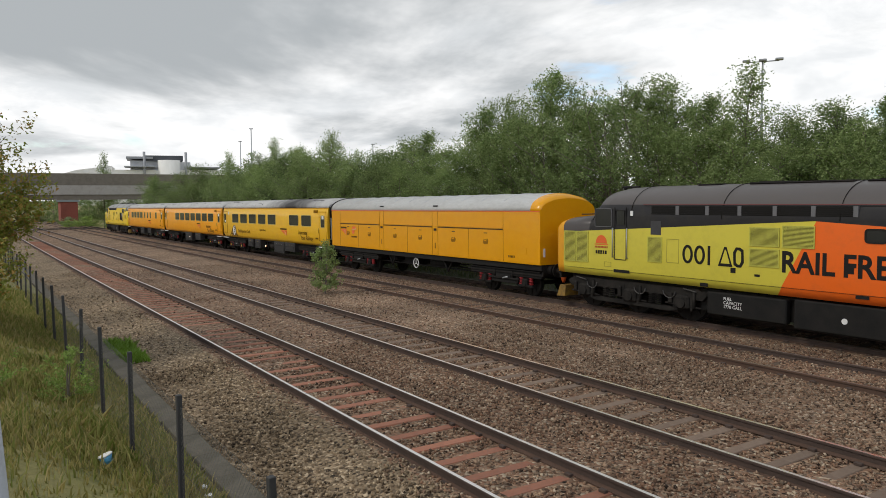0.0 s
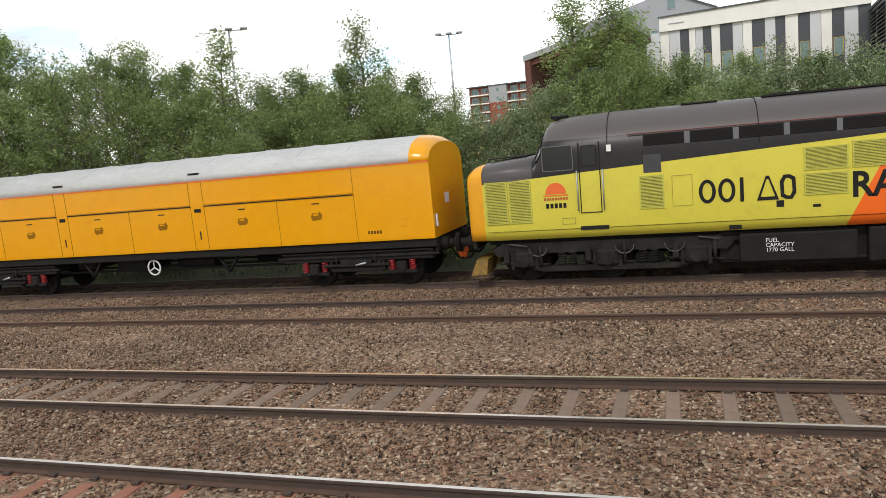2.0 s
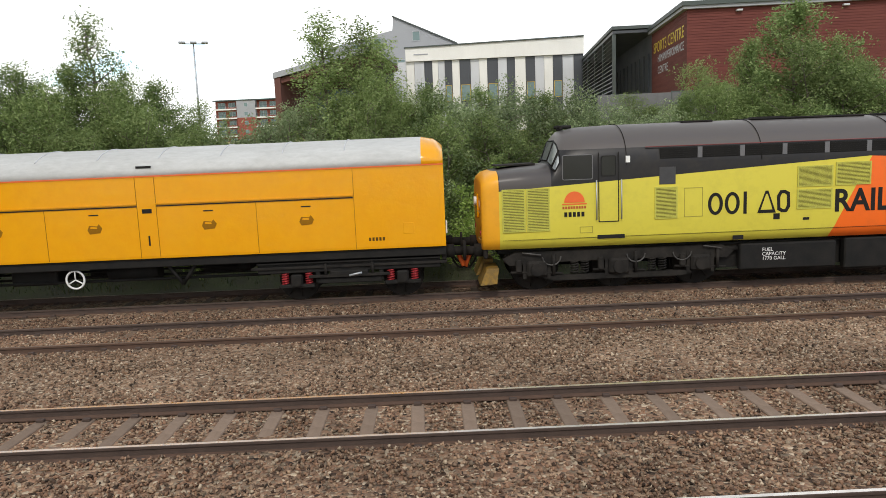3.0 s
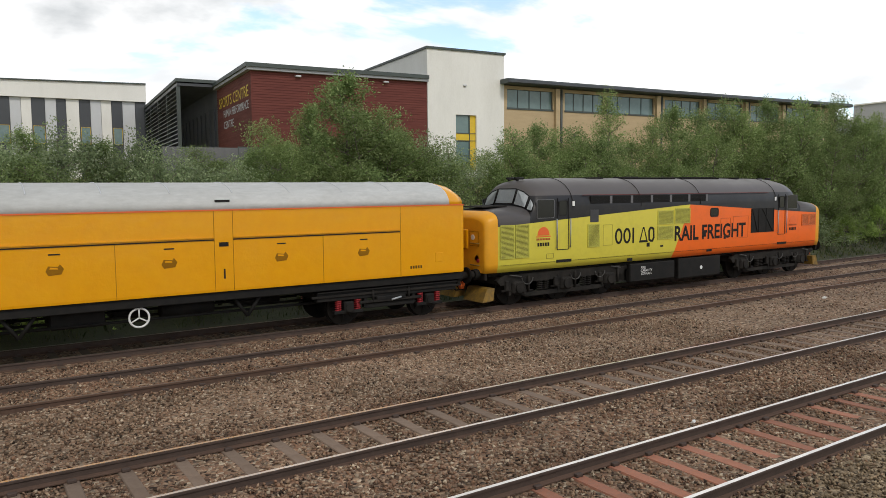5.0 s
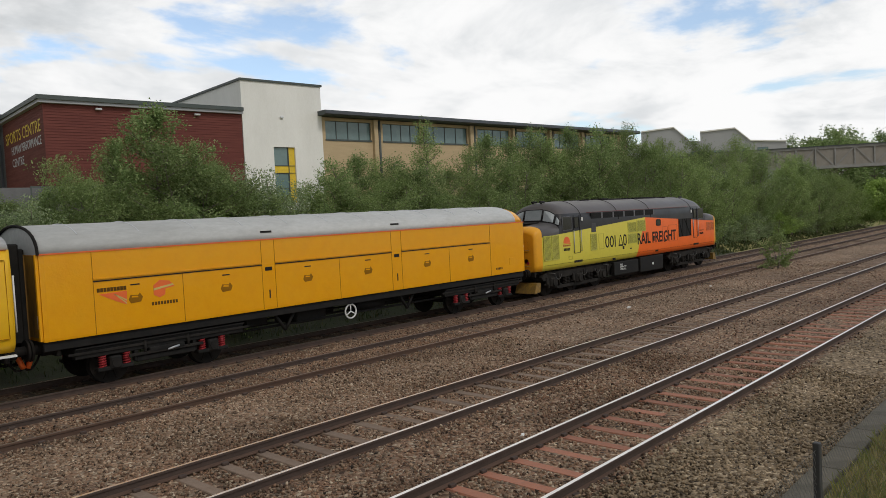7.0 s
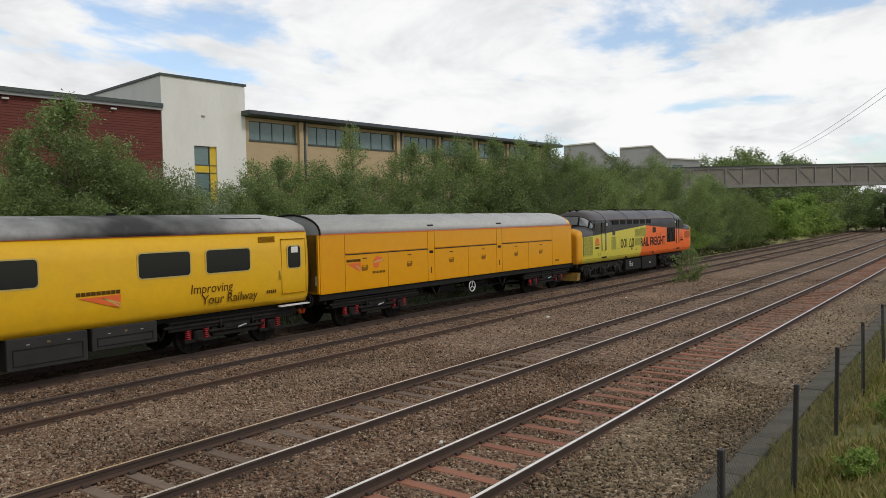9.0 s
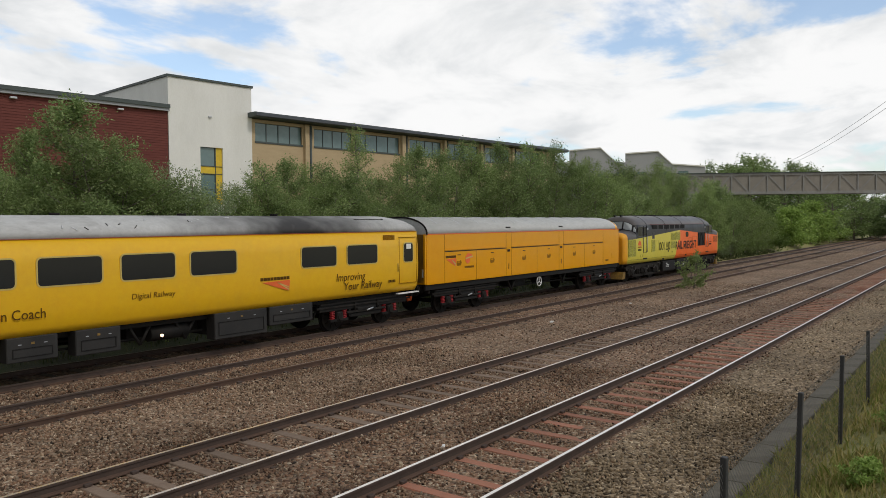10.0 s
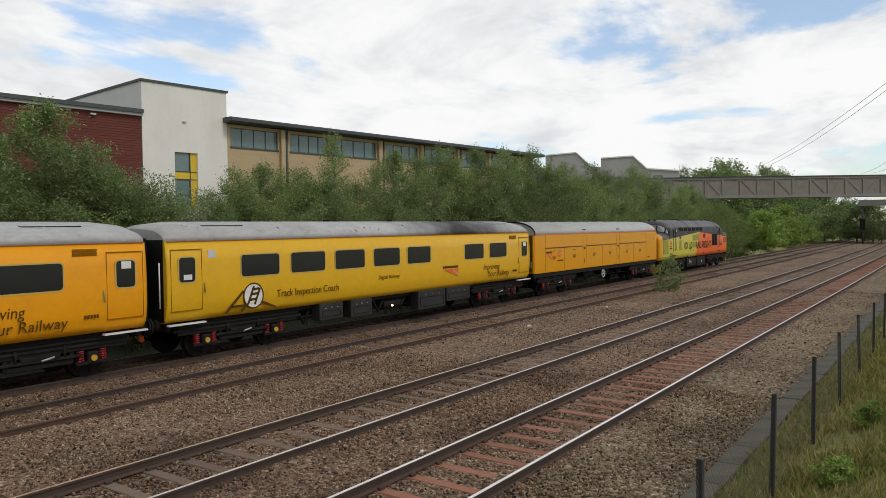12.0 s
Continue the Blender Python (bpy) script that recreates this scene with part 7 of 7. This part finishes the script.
# compass angle from the trackside, angle of the tip, distance from the line of sight's foot, kind, width
ROW = ((-73.2, 2.4, 24.5, "b", 1.2), (-70.3, 2.6, 25.5, "e", 1.2), (-68.0, 2.9, 26, "b", 1.2), (-66.2, 3.2, 26, "e", 1.2), (-64, 3.4, 26, "b", 1.2), (-60, 3.6, 26, "e", 1.1),
       (-80.6, 3.1, 24, "c", 0.9), (-77.2, 1.4, 23, "b", 0.8), (-76.6, 1.6, 23, "e", 1.1), (-74.6, 1.8, 24, "b", 1.2), (-72, 3.3, 28, "c", 1), (-71, 2.0, 25, "e", 1.1), (-69.6, 2.2, 25, "b", 1.1),
       (-68.5, 4.3, 28, "c", 1.1), (-67.2, 2.5, 25, "e", 1), (-65.6, 2.6, 25, "b", 1.1), (-64.6, 4.8, 28, "c", 1.2), (-63, 2.7, 25, "b", 1.1), (-61, 2.6, 25, "e", 1.1), (-59, 3.2, 25, "b", 1.1), (-57, 4.7, 26, "a", 1.1),
       (-54.8, 5.0, 26, "b", 1.0), (-52.5, 6.4, 27, "a", 1.2), (-50, 7.5, 28, "b", 1.0), (-47.6, 8.9, 28, "a", 1.1), (-45, 8.2, 28, "b", 0.9), (-42.6, 7.9, 27, "g", 1.1), (-40.4, 8.3, 27, "g", 1.0), (-38.2, 8.2, 28, "b", 0.9),
       (-36, 6.8, 27, "a", 1), (-34, 8.8, 26, "c", 1.2), (-32.4, 5.6, 26, "b", 0.9), (-30.6, 4.8, 27, "a", 0.9), (-28.6, 5.5, 27, "e", 0.9), (-26.3, 6.0, 27, "b", 0.9), (-24.6, 6.0, 26, "a", 0.9), (-23.1, 9.2, 26, "c", 1.1),
       (-21.2, 6.0, 26, "b", 0.8), (-19.2, 4.9, 26, "a", 0.9), (-17.4, 3.6, 26, "b", 0.7), (-15.2, 1.5, 25, "d", 0.8), (-13, 1.6, 25, "d", 0.8), (-11.2, 2.6, 25, "d", 0.9), (-9.2, 3.6, 26, "d", 0.9), (-6.9, 9.2, 26, "c", 1.3),
       (-5.2, 8.8, 26.5, "c", 1.4), (-3.6, 7.6, 26, "c", 1.2), (-4.6, 5.2, 25, "n", 0.8), (-2, 5.0, 26, "b", 0.7), (0.2, 4.2, 25, "a", 0.8), (2.2, 4.0, 25.5, "d", 0.9), (4.4, 3.9, 26, "a", 0.8), (6.9, 4.1, 25.5, "d", 1.0), (9.2, 3.3, 26, "a", 0.9), (11, 3.7, 25.5, "d", 0.8),
       (13, 2.5, 25, "d", 0.8), (15.2, 2.4, 25.5, "d", 0.9), (17.6, 1.9, 25, "d", 0.8), (19.6, 2.8, 26, "a", 0.8), (21.4, 5.0, 26, "b", 0.8), (23.8, 6.0, 26, "a", 0.8), (26.4, 8.2, 26, "a", 1.25), (28.6, 5.8, 26, "b", 0.8),
       (30.6, 4.4, 25.5, "a", 0.8), (32.4, 3.7, 26, "d", 0.8), (34.2, 3.2, 25, "d", 0.9), (36.4, 2.9, 26, "n", 0.8), (38.8, 4.2, 25.5, "e", 0.8), (41.2, 4.6, 26, "a", 0.9), (43.4, 4.2, 26, "b", 0.8), (45.2, 4.4, 25, "e", 0.8), (46.6, 6.9, 27, "c", 1.0),
       (48.6, 4.8, 25, "b", 0.8), (51.0, 5.6, 26, "a", 0.9), (53.6, 6.1, 27, "e", 0.8), (55.6, 5.3, 26, "b", 0.8), (57.4, 5.8, 26, "a", 0.8), (59.2, 5.0, 25, "e", 0.8), (60.8, 5.2, 26, "b", 0.8), (62.8, 4.2, 25, "e", 0.8), (64.6, 3.9, 25, "b", 0.8), (66.6, 3.8, 25, "e", 0.8),
       (68.6, 3.8, 25, "b", 0.8), (70.6, 3.2, 24.0, "e", 0.8), (72.2, 2.8, 23.5, "b", 0.8), (73.5, 2.8, 23.2, "e", 0.9), (74.6, 1.9, 23, "b", 0.8), (75.6, 0.9, 23, "f", 1.0), (76.8, 0.1, 22.6, "h", 0.9), (78.2, 0.7, 23, "h", 1.2), (79.3, 1.1, 23.5, "h", 1.4), (80.5, 0.6, 23.5, "h", 1.2), (82.2, -0.4, 24, "f", 1.0), (83.2, -0.5, 24, "f", 1.0))


def plant_trees():
    rnd = random.Random(9)
    for az, el, y, kind, width in ROW:
        x = y * math.tan(radians(az))
        far = math.hypot(x, y)
        el += 0.6 if (-73 < az < -56 and kind in "be") or 58 < az < 71 else 0.0
        tip = EYE[2] + far * math.tan(radians(el))
        plant(kind, x, y, tip, width)
        if el > 1.5 and kind not in "cgd":      # a lower neighbour closes the gap to the next crown
            q = az + 1.1
            plant(rnd.choice("nnb" if kind != "d" else "d"), y * math.tan(radians(q)), y - rnd.uniform(0.6, 1.6), ground_z(y) + (tip - ground_z(y)) * rnd.uniform(0.72, 0.9), 1.0)
    # a second row and undergrowth close the bank
    rnd = random.Random(5)
    for i in range(48):
        x = -82 + i * 3.5 + rnd.uniform(-0.8, 0.8)
        y = 22.9 + bend(x)[0] + rnd.uniform(-0.9, 0.8)
        plant(rnd.choice("uuv"), x, y, ground_z(23) + bend(x)[1] + rnd.uniform(1.4, 2.3), 1.1)
    for i in range(26):
        x = 2 + i * 3.2 + rnd.uniform(-1, 1)
        plant(rnd.choice("nb"), x, 29.5 + rnd.uniform(-1, 1.5), 2.0 + rnd.uniform(2.4, 3.6), 1.0)
    # dark wood far beyond the footbridge, and behind the road bridge
    for i in range(26):
        az = 73.5 + i * 0.48
        far = 150 + rnd.uniform(-15, 25)
        el = (4.0 + 0.45 * math.sin(i * 0.55) if az < 79.6 else 2.7) + rnd.uniform(-0.4, 0.3) if az < 82.5 else 1.3 + rnd.uniform(-0.4, 0.3)
        plant("w", far * math.sin(radians(az)), far * math.cos(radians(az)), EYE[2] + far * math.tan(radians(el)), 1.3, base=0.0)
    for i in range(12):
        az = -84.5 + i * 0.75
        far = 175 + rnd.uniform(0, 20)
        plant("w", far * math.sin(radians(az)), far * math.cos(radians(az)), EYE[2] + far * math.tan(radians(rnd.uniform(-0.4, 0.5))), 1.0, base=-1.8)
    for x, y, top, kind, width in ((-126, 22.4, 2.6, "f", 0.9), (-131, 23.2, 2.9, "n", 0.8), (-150, 21.5, 0.4, "u", 1.4), (-156, 23.5, 0.6, "u", 1.6), (-162, 20.5, 0.2, "v", 1.5), (-148, 18.6, -0.1, "u", 1.3)):
        plant(kind, x, y, top, width)
    # tree and weeds on the near bank
    near = tree_kind("hawthorn_tree", 21, 5.4, 2.2, 0.06, 110000, 0.055, "leaf_brown", "green and brown leaved hawthorn beside the fence", pointed=1.0, limbs=110, stems=3, spread=0.2)
    near.matrix_basis = pose(-20.5, -0.45, 0.75, 0, 0, 40)
    for seed, x, y, h, r, label in ((22, -12.4, 0.35, 0.8, 0.45, "weedy green shrub on the grass bank"), (23, -12.9, 1.5, 0.8, 0.6, "weedy green shrub by the fence"), (24, -16.0, 0.2, 1.2, 0.6, "weedy green shrub on the grass bank"), (25, 12.5, 1.1, 0.35, 0.3, "weedy green shrub on the grass bank"), (29, 9.6, 1.15, 0.3, 0.28, "weedy green shrub on the grass bank")):
        b = tree_kind("shrub", seed, h, r, 0.05, 1500, 0.03, "leaf_fresh", label, "bush", pointed=1.0, limbs=20, spread=0.03, stems=2)
        b.matrix_basis = pose(x, y, ground_z(y) - 0.05)
    for seed, x, y, h, r in ((26, -26.9, 12.5, 1.95, 0.85), (27, 40.1, 13.2, 2.0, 0.9)):
        b = tree_kind("buddleia_bush", seed, h, r, 0.05, 4200, 0.05, "leaf_soft", "self-sown green bush growing in ballast between tracks", "bush", pointed=0.8, limbs=34, spread=0.05, stems=3)
        b.matrix_basis = pose(x, y, ground_z(y) - 0.08)


plant_trees()


# ---- fence, trough and small things ----
def fence():
    f = empty("fence", "chain-link fence on black posts along the railway", "fence")
    left = [-4.81, -7.4, -9.9, -12.2, -14.6] + [-17.0 - 2.4 * i for i in range(13)]
    right = [0.6, 3.42, 6.26, 9.07, 11.94, 14.82, 17.9] + [20.8 + 2.9 * i for i in range(11)]
    post = bmesh.new()
    box(post, -0.027, 0.027, -0.027, 0.027, -0.4, 1.32, 0.006)
    me = bpy.data.meshes.new("post")
    post.to_mesh(me)
    post.free()
    me.materials.append(M["post"])
    rnd = random.Random(3)
    xs = sorted(left + [-2.2] + right)
    for x in xs:
        p = on_line(x, 1.8, 0.32)
        o = new("post", me)
        o.parent = f
        o.matrix_basis = pose(p.x, p.y, p.z + (0.0 if x < 0 else -0.06), rnd.uniform(-1.5, 1.5), rnd.uniform(-1.5, 1.5), rnd.uniform(-4, 4))
    for a, b in zip(xs, xs[1:]):
        bm = bmesh.new()
        y, z0, z1 = 1.8 + bend(a)[0], 0.25 + bend(a)[1], 1.52 + bend(a)[1]
        y1, dz = 1.8 + bend(b)[0], bend(b)[1] - bend(a)[1]
        step = 0.06 if abs(a) < 18 else 0.12
        n = max(2, int((b - a) / step))
        h = z1 - z0
        w = 0.0026 if abs(a) < 18 else 0.0045

        def strand(x0, za, x1, zb):
            d = Vector((x1 - x0, zb - za)).normalized() * w
            q = lambda x: y + (y1 - y) * (x - a) / (b - a)
            k = lambda x: dz * (x - a) / (b - a)
            bm.faces.new([bm.verts.new(c) for c in ((x0 - d.y, q(x0), za + d.x + k(x0)), (x0 + d.y, q(x0), za - d.x + k(x0)), (x1 + d.y, q(x1), zb - d.x + k(x1)), (x1 - d.y, q(x1), zb + d.x + k(x1)))])
        m = int(h / step)
        for i in range(-m, n):
            for s in (0, 1):
                x0, x1, za, zb = a + i * step, a + i * step + h, z0, z1
                if x0 < a:
                    za, x0 = z0 + (a - x0), a
                if x1 > b:
                    zb, x1 = z1 - (x1 - b), b
                if x1 - x0 > 0.01:
                    if s:
                        strand(x0, z0 + z1 - za, x1, z0 + z1 - zb)
                    else:
                        strand(x0, za, x1, zb)
        for z in (z0 + 0.02, (z0 + z1) / 2, z1):
            strand(a, z, b, z)
        part("wire_mesh", bm, M["mesh"], f, "grey chain-link mesh")


def trough():
    t = empty("cable_trough", "grey concrete cable trough along the ballast", "cable trough", kind="structure")
    bm = bmesh.new()
    box(bm, -0.495, 0.495, 0.0, 0.36, -0.12, 0.0, 0.01)
    me = bpy.data.meshes.new("lid")
    bm.to_mesh(me)
    bm.free()
    me.materials.append(M["trough"])
    rnd = random.Random(8)
    for i in range(120):
        x = -60 + i
        p = on_line(x, 2.70, -0.075)
        o = new("lid", me)
        o.parent = t
        o.matrix_basis = pose(p.x, p.y + rnd.uniform(-0.015, 0.015), p.z + rnd.uniform(-0.01, 0.01), rnd.uniform(-1, 1), rnd.uniform(-0.7, 0.7), heading(x)[0] + rnd.uniform(-0.6, 0.6))


def scatter_stones(count, seed):
    """Loose ballast stones lying on the bed: irregular eight-sided lumps."""
    rng = np.random.default_rng(seed)
    near = int(count * 0.7)
    x = np.concatenate([rng.uniform(-17, 17, near), rng.uniform(-45, 45, count - near)])
    v = rng.uniform(3.1, 17.2, count)
    keep = np.ones(count, bool)
    for c, sleepers in ((TRACK_A, True), (TRACK_B, True), (TRACK_C, False)):
        d = np.abs(v - c)
        keep &= np.abs(d - HALF) > 0.085
        if sleepers:
            ph = np.abs(((x + 90) / 0.68 + 0.5) % 1 - 0.5) * 0.68
            keep &= ~((d < HALF) & (ph < 0.15))
    x, v = x[keep], v[keep]
    n = len(x)
    z = np.interp(v, [p[0] for p in PROFILE], [p[1] for p in PROFILE])
    dy, dz = shift(x)
    c = np.stack([x, v + dy, z + dz + rng.uniform(-0.008, 0.022, n)], axis=1)
    base = np.array([(1, 0, 0), (-1, 0, 0), (0, 1, 0), (0, -1, 0), (0, 0, 1), (0, 0, -1)], float)
    size = rng.uniform(0.013, 0.034, (n, 1, 1)) * rng.uniform(0.6, 1.3, (n, 6, 1))
    pts = base[None] * size + rng.normal(size=(n, 6, 3)) * 0.007
    a, b = rng.uniform(0, 2 * math.pi, n), rng.uniform(-0.8, 0.8, n)
    ca, sa, cb, sb = np.cos(a)[:, None], np.sin(a)[:, None], np.cos(b)[:, None], np.sin(b)[:, None]
    X, Y, Z = pts[..., 0], pts[..., 1], pts[..., 2]
    Y, Z = Y * cb - Z * sb, Y * sb + Z * cb
    X, Y = X * ca - Y * sa, X * sa + Y * ca
    pts = np.stack([X, Y, Z], axis=2) + c[:, None]
    tri = np.array([(0, 2, 4), (2, 1, 4), (1, 3, 4), (3, 0, 4), (2, 0, 5), (1, 2, 5), (3, 1, 5), (0, 3, 5)], np.int32)
    idx = (tri[None] + 6 * np.arange(n)[:, None, None]).astype(np.int32).ravel()
    me = bpy.data.meshes.new("ballast_stones")
    me.vertices.add(6 * n)
    me.vertices.foreach_set("co", pts.astype(np.float32).ravel())
    me.loops.add(len(idx))
    me.loops.foreach_set("vertex_index", idx)
    me.polygons.add(8 * n)
    me.polygons.foreach_set("loop_start", np.arange(0, 24 * n, 3, dtype=np.int32))
    wander = v + rng.normal(size=n) * 0.22
    kind = np.where(wander < 4.95, 1, np.where((wander > 11.2) & (wander < 13.7), 2, 0)).astype(np.int32)
    me.polygons.foreach_set("material_index", np.repeat(kind, 8))
    me.update(calc_edges=True)
    for k in ("stones", "stones_grey", "stones_pale"):
        me.materials.append(M[k])
    tagged(new("ballast_stones", me), "loose brown and grey ballast stones", "gravel", kind="stuff")


def scatter_grass(name, count, seed, x_range, v_range, height, mat, label):
    rng = np.random.default_rng(seed)
    x, v = rng.uniform(*x_range, count), rng.uniform(*v_range, count)
    tuft = np.array([noise.noise((a * 0.55, b * 0.8, 3.0)) for a, b in zip(x, v)])
    keep = tuft > rng.uniform(-0.7, 0.25, count)
    x, v, tuft = x[keep], v[keep], tuft[keep]
    n = len(x)
    z = np.interp(v, [p[0] for p in PROFILE], [p[1] for p in PROFILE]) - 0.04
    dy, dz = shift(x)
    root = np.stack([x, v + dy, z + dz], axis=1)
    a = rng.uniform(0, 2 * math.pi, n)
    w = np.stack([np.cos(a), np.sin(a), np.zeros(n)], axis=1) * rng.uniform(0.004, 0.009, (n, 1)) * (1 + np.abs(x[:, None]) / 12)
    h = height * rng.uniform(0.35, 1.2, n) * (0.7 + 0.8 * np.clip(tuft, 0, 1))
    bend_ = rng.normal(size=(n, 2)) * 0.35 * h[:, None]
    mid = root + np.concatenate([bend_ * 0.3, h[:, None] * 0.6], axis=1)
    tip = root + np.concatenate([bend_, h[:, None]], axis=1)
    pts = np.stack([root - w, root + w, mid + w * 0.7, tip, mid - w * 0.7], axis=1).reshape(-1, 3)
    me = bpy.data.meshes.new(name)
    me.vertices.add(5 * n)
    me.vertices.foreach_set("co", pts.astype(np.float32).ravel())
    me.loops.add(5 * n)
    me.loops.foreach_set("vertex_index", np.arange(5 * n, dtype=np.int32))
    me.polygons.add(n)
    me.polygons.foreach_set("loop_start", np.arange(0, 5 * n, 5, dtype=np.int32))
    me.update(calc_edges=True)
    me.materials.append(M[mat])
    tagged(new(name, me), label, "grass", kind="stuff")


def litter():
    t = empty("plastic_tub", "crumpled blue and white plastic tub on the grass", "litter", pose(-9.36, 1.49, 0.42, 12, -15, 30))
    bm = bmesh.new()
    rod(bm, (0, 0, 0), (0, 0, 0.1), 0.06, 14, 0.08)
    part("cup", bm, material("blue_plastic", (0.04, 0.25, 0.5), (0.12, 0.38, 0.6), rough=0.4, scale=14, amount=1.0, bump=0.0), t)
    bm = bmesh.new()
    rod(bm, (0, 0, 0.096), (0, 0, 0.106), 0.086, 14)
    part("rim", bm, M["white"], t)
    rnd = random.Random(4)
    for x, v, s in ((-8.6, 2.45, 0.06), (-9.0, 2.5, 0.05), (-7.6, 3.4, 0.05), (9.56, 7.25, 0.05), (23.6, 12.9, 0.09), (5.2, 7.0, 0.04), (-7.9, 2.2, 0.05), (31, 13.0, 0.06)):
        bm = bmesh.new()
        bmesh.ops.create_icosphere(bm, subdivisions=1, radius=s)
        for q in bm.verts:
            q.co *= rnd.uniform(0.7, 1.2)
            q.co.z *= 0.6
        o = part("pale_stone", bm, M["white"])
        o.matrix_basis = pose(x, v, ground_z(v) + s * 0.35)
        tagged(o, "pale stone lying on dark ballast", "stone")


def near_rail():
    h = empty("handrail", "grey steel hand rail on a leaning post", "handrail", pose(-1.32, 0.165, 0.9))
    bm = bmesh.new()
    rod(bm, (0.14, 0.02, -0.5), (-0.71, -0.115, 2.5), 0.02, 14)
    part("post", bm, M["galv"], h)
    bm = bmesh.new()
    rod(bm, (-0.71, -0.115, 2.5), (-1.7, -0.2, 2.5), 0.02, 12)
    part("rail", bm, M["galv"], h)


def cables():
    c = empty("overhead_cable", "thin overhead power cables sagging across the line", "cable")

    def point(az, el, far):
        return Vector((far * math.sin(radians(az)), far * math.cos(radians(az)), EYE[2] + far * math.tan(radians(el))))
    for a, b in (((77.6, 3.9, 130), (88, 10.9, 60)), ((78.1, 3.9, 130), (88.4, 10.7, 60)), ((84.3, 3.3, 130), (89, 7.0, 60)), ((84.9, 3.3, 130), (89.4, 6.4, 60))):
        p, q = point(*a), point(*b)
        bm = bmesh.new()
        rings = []
        for i in range(25):
            k = i / 24
            g = p.lerp(q, k) - Vector((0, 0, 0.8 * 4 * k * (1 - k)))
            rings.append([(g.x, g.y + 0.02 * math.cos(j * math.pi / 3), g.z + 0.02 * math.sin(j * math.pi / 3)) for j in range(6)])
        loft(bm, rings)
        part("cable", bm, M["galv"], c)


def signal_gantry():
    h = empty("signal_gantry", "distant dark signal post with a walkway", "signal", pose(143.0, 14.0, -0.3, 0, 0, 0))
    bm = bmesh.new()
    rod(bm, (0, 0, 0), (0, 0, 7.6), 0.16, 8)
    part("post", bm, M["slate"], h)
    bm = bmesh.new()
    box(bm, -0.6, 0.6, -9.5, 0.6, 6.6, 7.6)
    part("walkway", bm, M["footbridge"], h)
    bm = bmesh.new()
    box(bm, -0.4, 0.2, -0.4, 0.4, 2.6, 4.4, 0.05)
    part("signal_head", bm, M["black"], h)


fence()
trough()
litter()
near_rail()
cables()
signal_gantry()
M["blade"] = leaf_material("grass_blade", (0.15, 0.19, 0.04), (0.30, 0.30, 0.09), (0.46, 0.38, 0.17))
M["blade_dry"] = leaf_material("dry_grass_blade", (0.17, 0.17, 0.045), (0.32, 0.28, 0.09), (0.46, 0.38, 0.17))
# weeds behind the train, with the shade there put into their green
M["blade_shade"] = leaf_material("shaded_weed_blade", (0.035, 0.055, 0.018), (0.075, 0.1, 0.035), (0.14, 0.13, 0.06))
M["blade_green"] = leaf_material("green_blade", (0.16, 0.30, 0.03), (0.26, 0.44, 0.06), (0.34, 0.5, 0.12))
scatter_grass("grass", 60000, 31, (-32, 32), (-1.5, 2.65), 0.26, "blade", "dry and green rough grass on the bank")
scatter_grass("grass", 90000, 35, (-26, 26), (-1.2, 2.6), 0.16, "blade_dry", "short dry yellow-green grass on the bank")
scatter_grass("grass", 30000, 32, (-90, 95), (21.2, 23.4), 0.3, "blade_shade", "rough green weeds at the foot of the trees, coloured dark for shade")
scatter_grass("grass", 2200, 33, (-20.6, -18.2), (3.05, 3.7), 0.3, "blade_green", "bright green grass clump at the ballast edge")
scatter_stones(200000, 41)


# ---- movement of the train: it slows gently as it passes ----
RUN = (-0.0004422165, 0.0166811, -0.2661259, 7.265318, -9.684013)


def run(t):
    """Where the middle of the leading locomotive is at t seconds."""
    return float(np.polyval(RUN, t))


def motions():
    for thing, behind in TRAIN:
        rows = []
        for i in range(25):
            x = run(i / 2) + behind
            turn, tilt = heading(x)
            p = on_line(x, TRACK_D, 0.0)
            rows.append((i / 2, pose(p.x, p.y, p.z, 0, -tilt, turn)))
        walk(thing, rows)
    for w, x, r in WHEELS:
        walk(w, [(k / 15, pose(x, 0, r, 0, math.degrees((run(k / 15) - run(0)) / r), 0)) for k in range(181)])


motions()
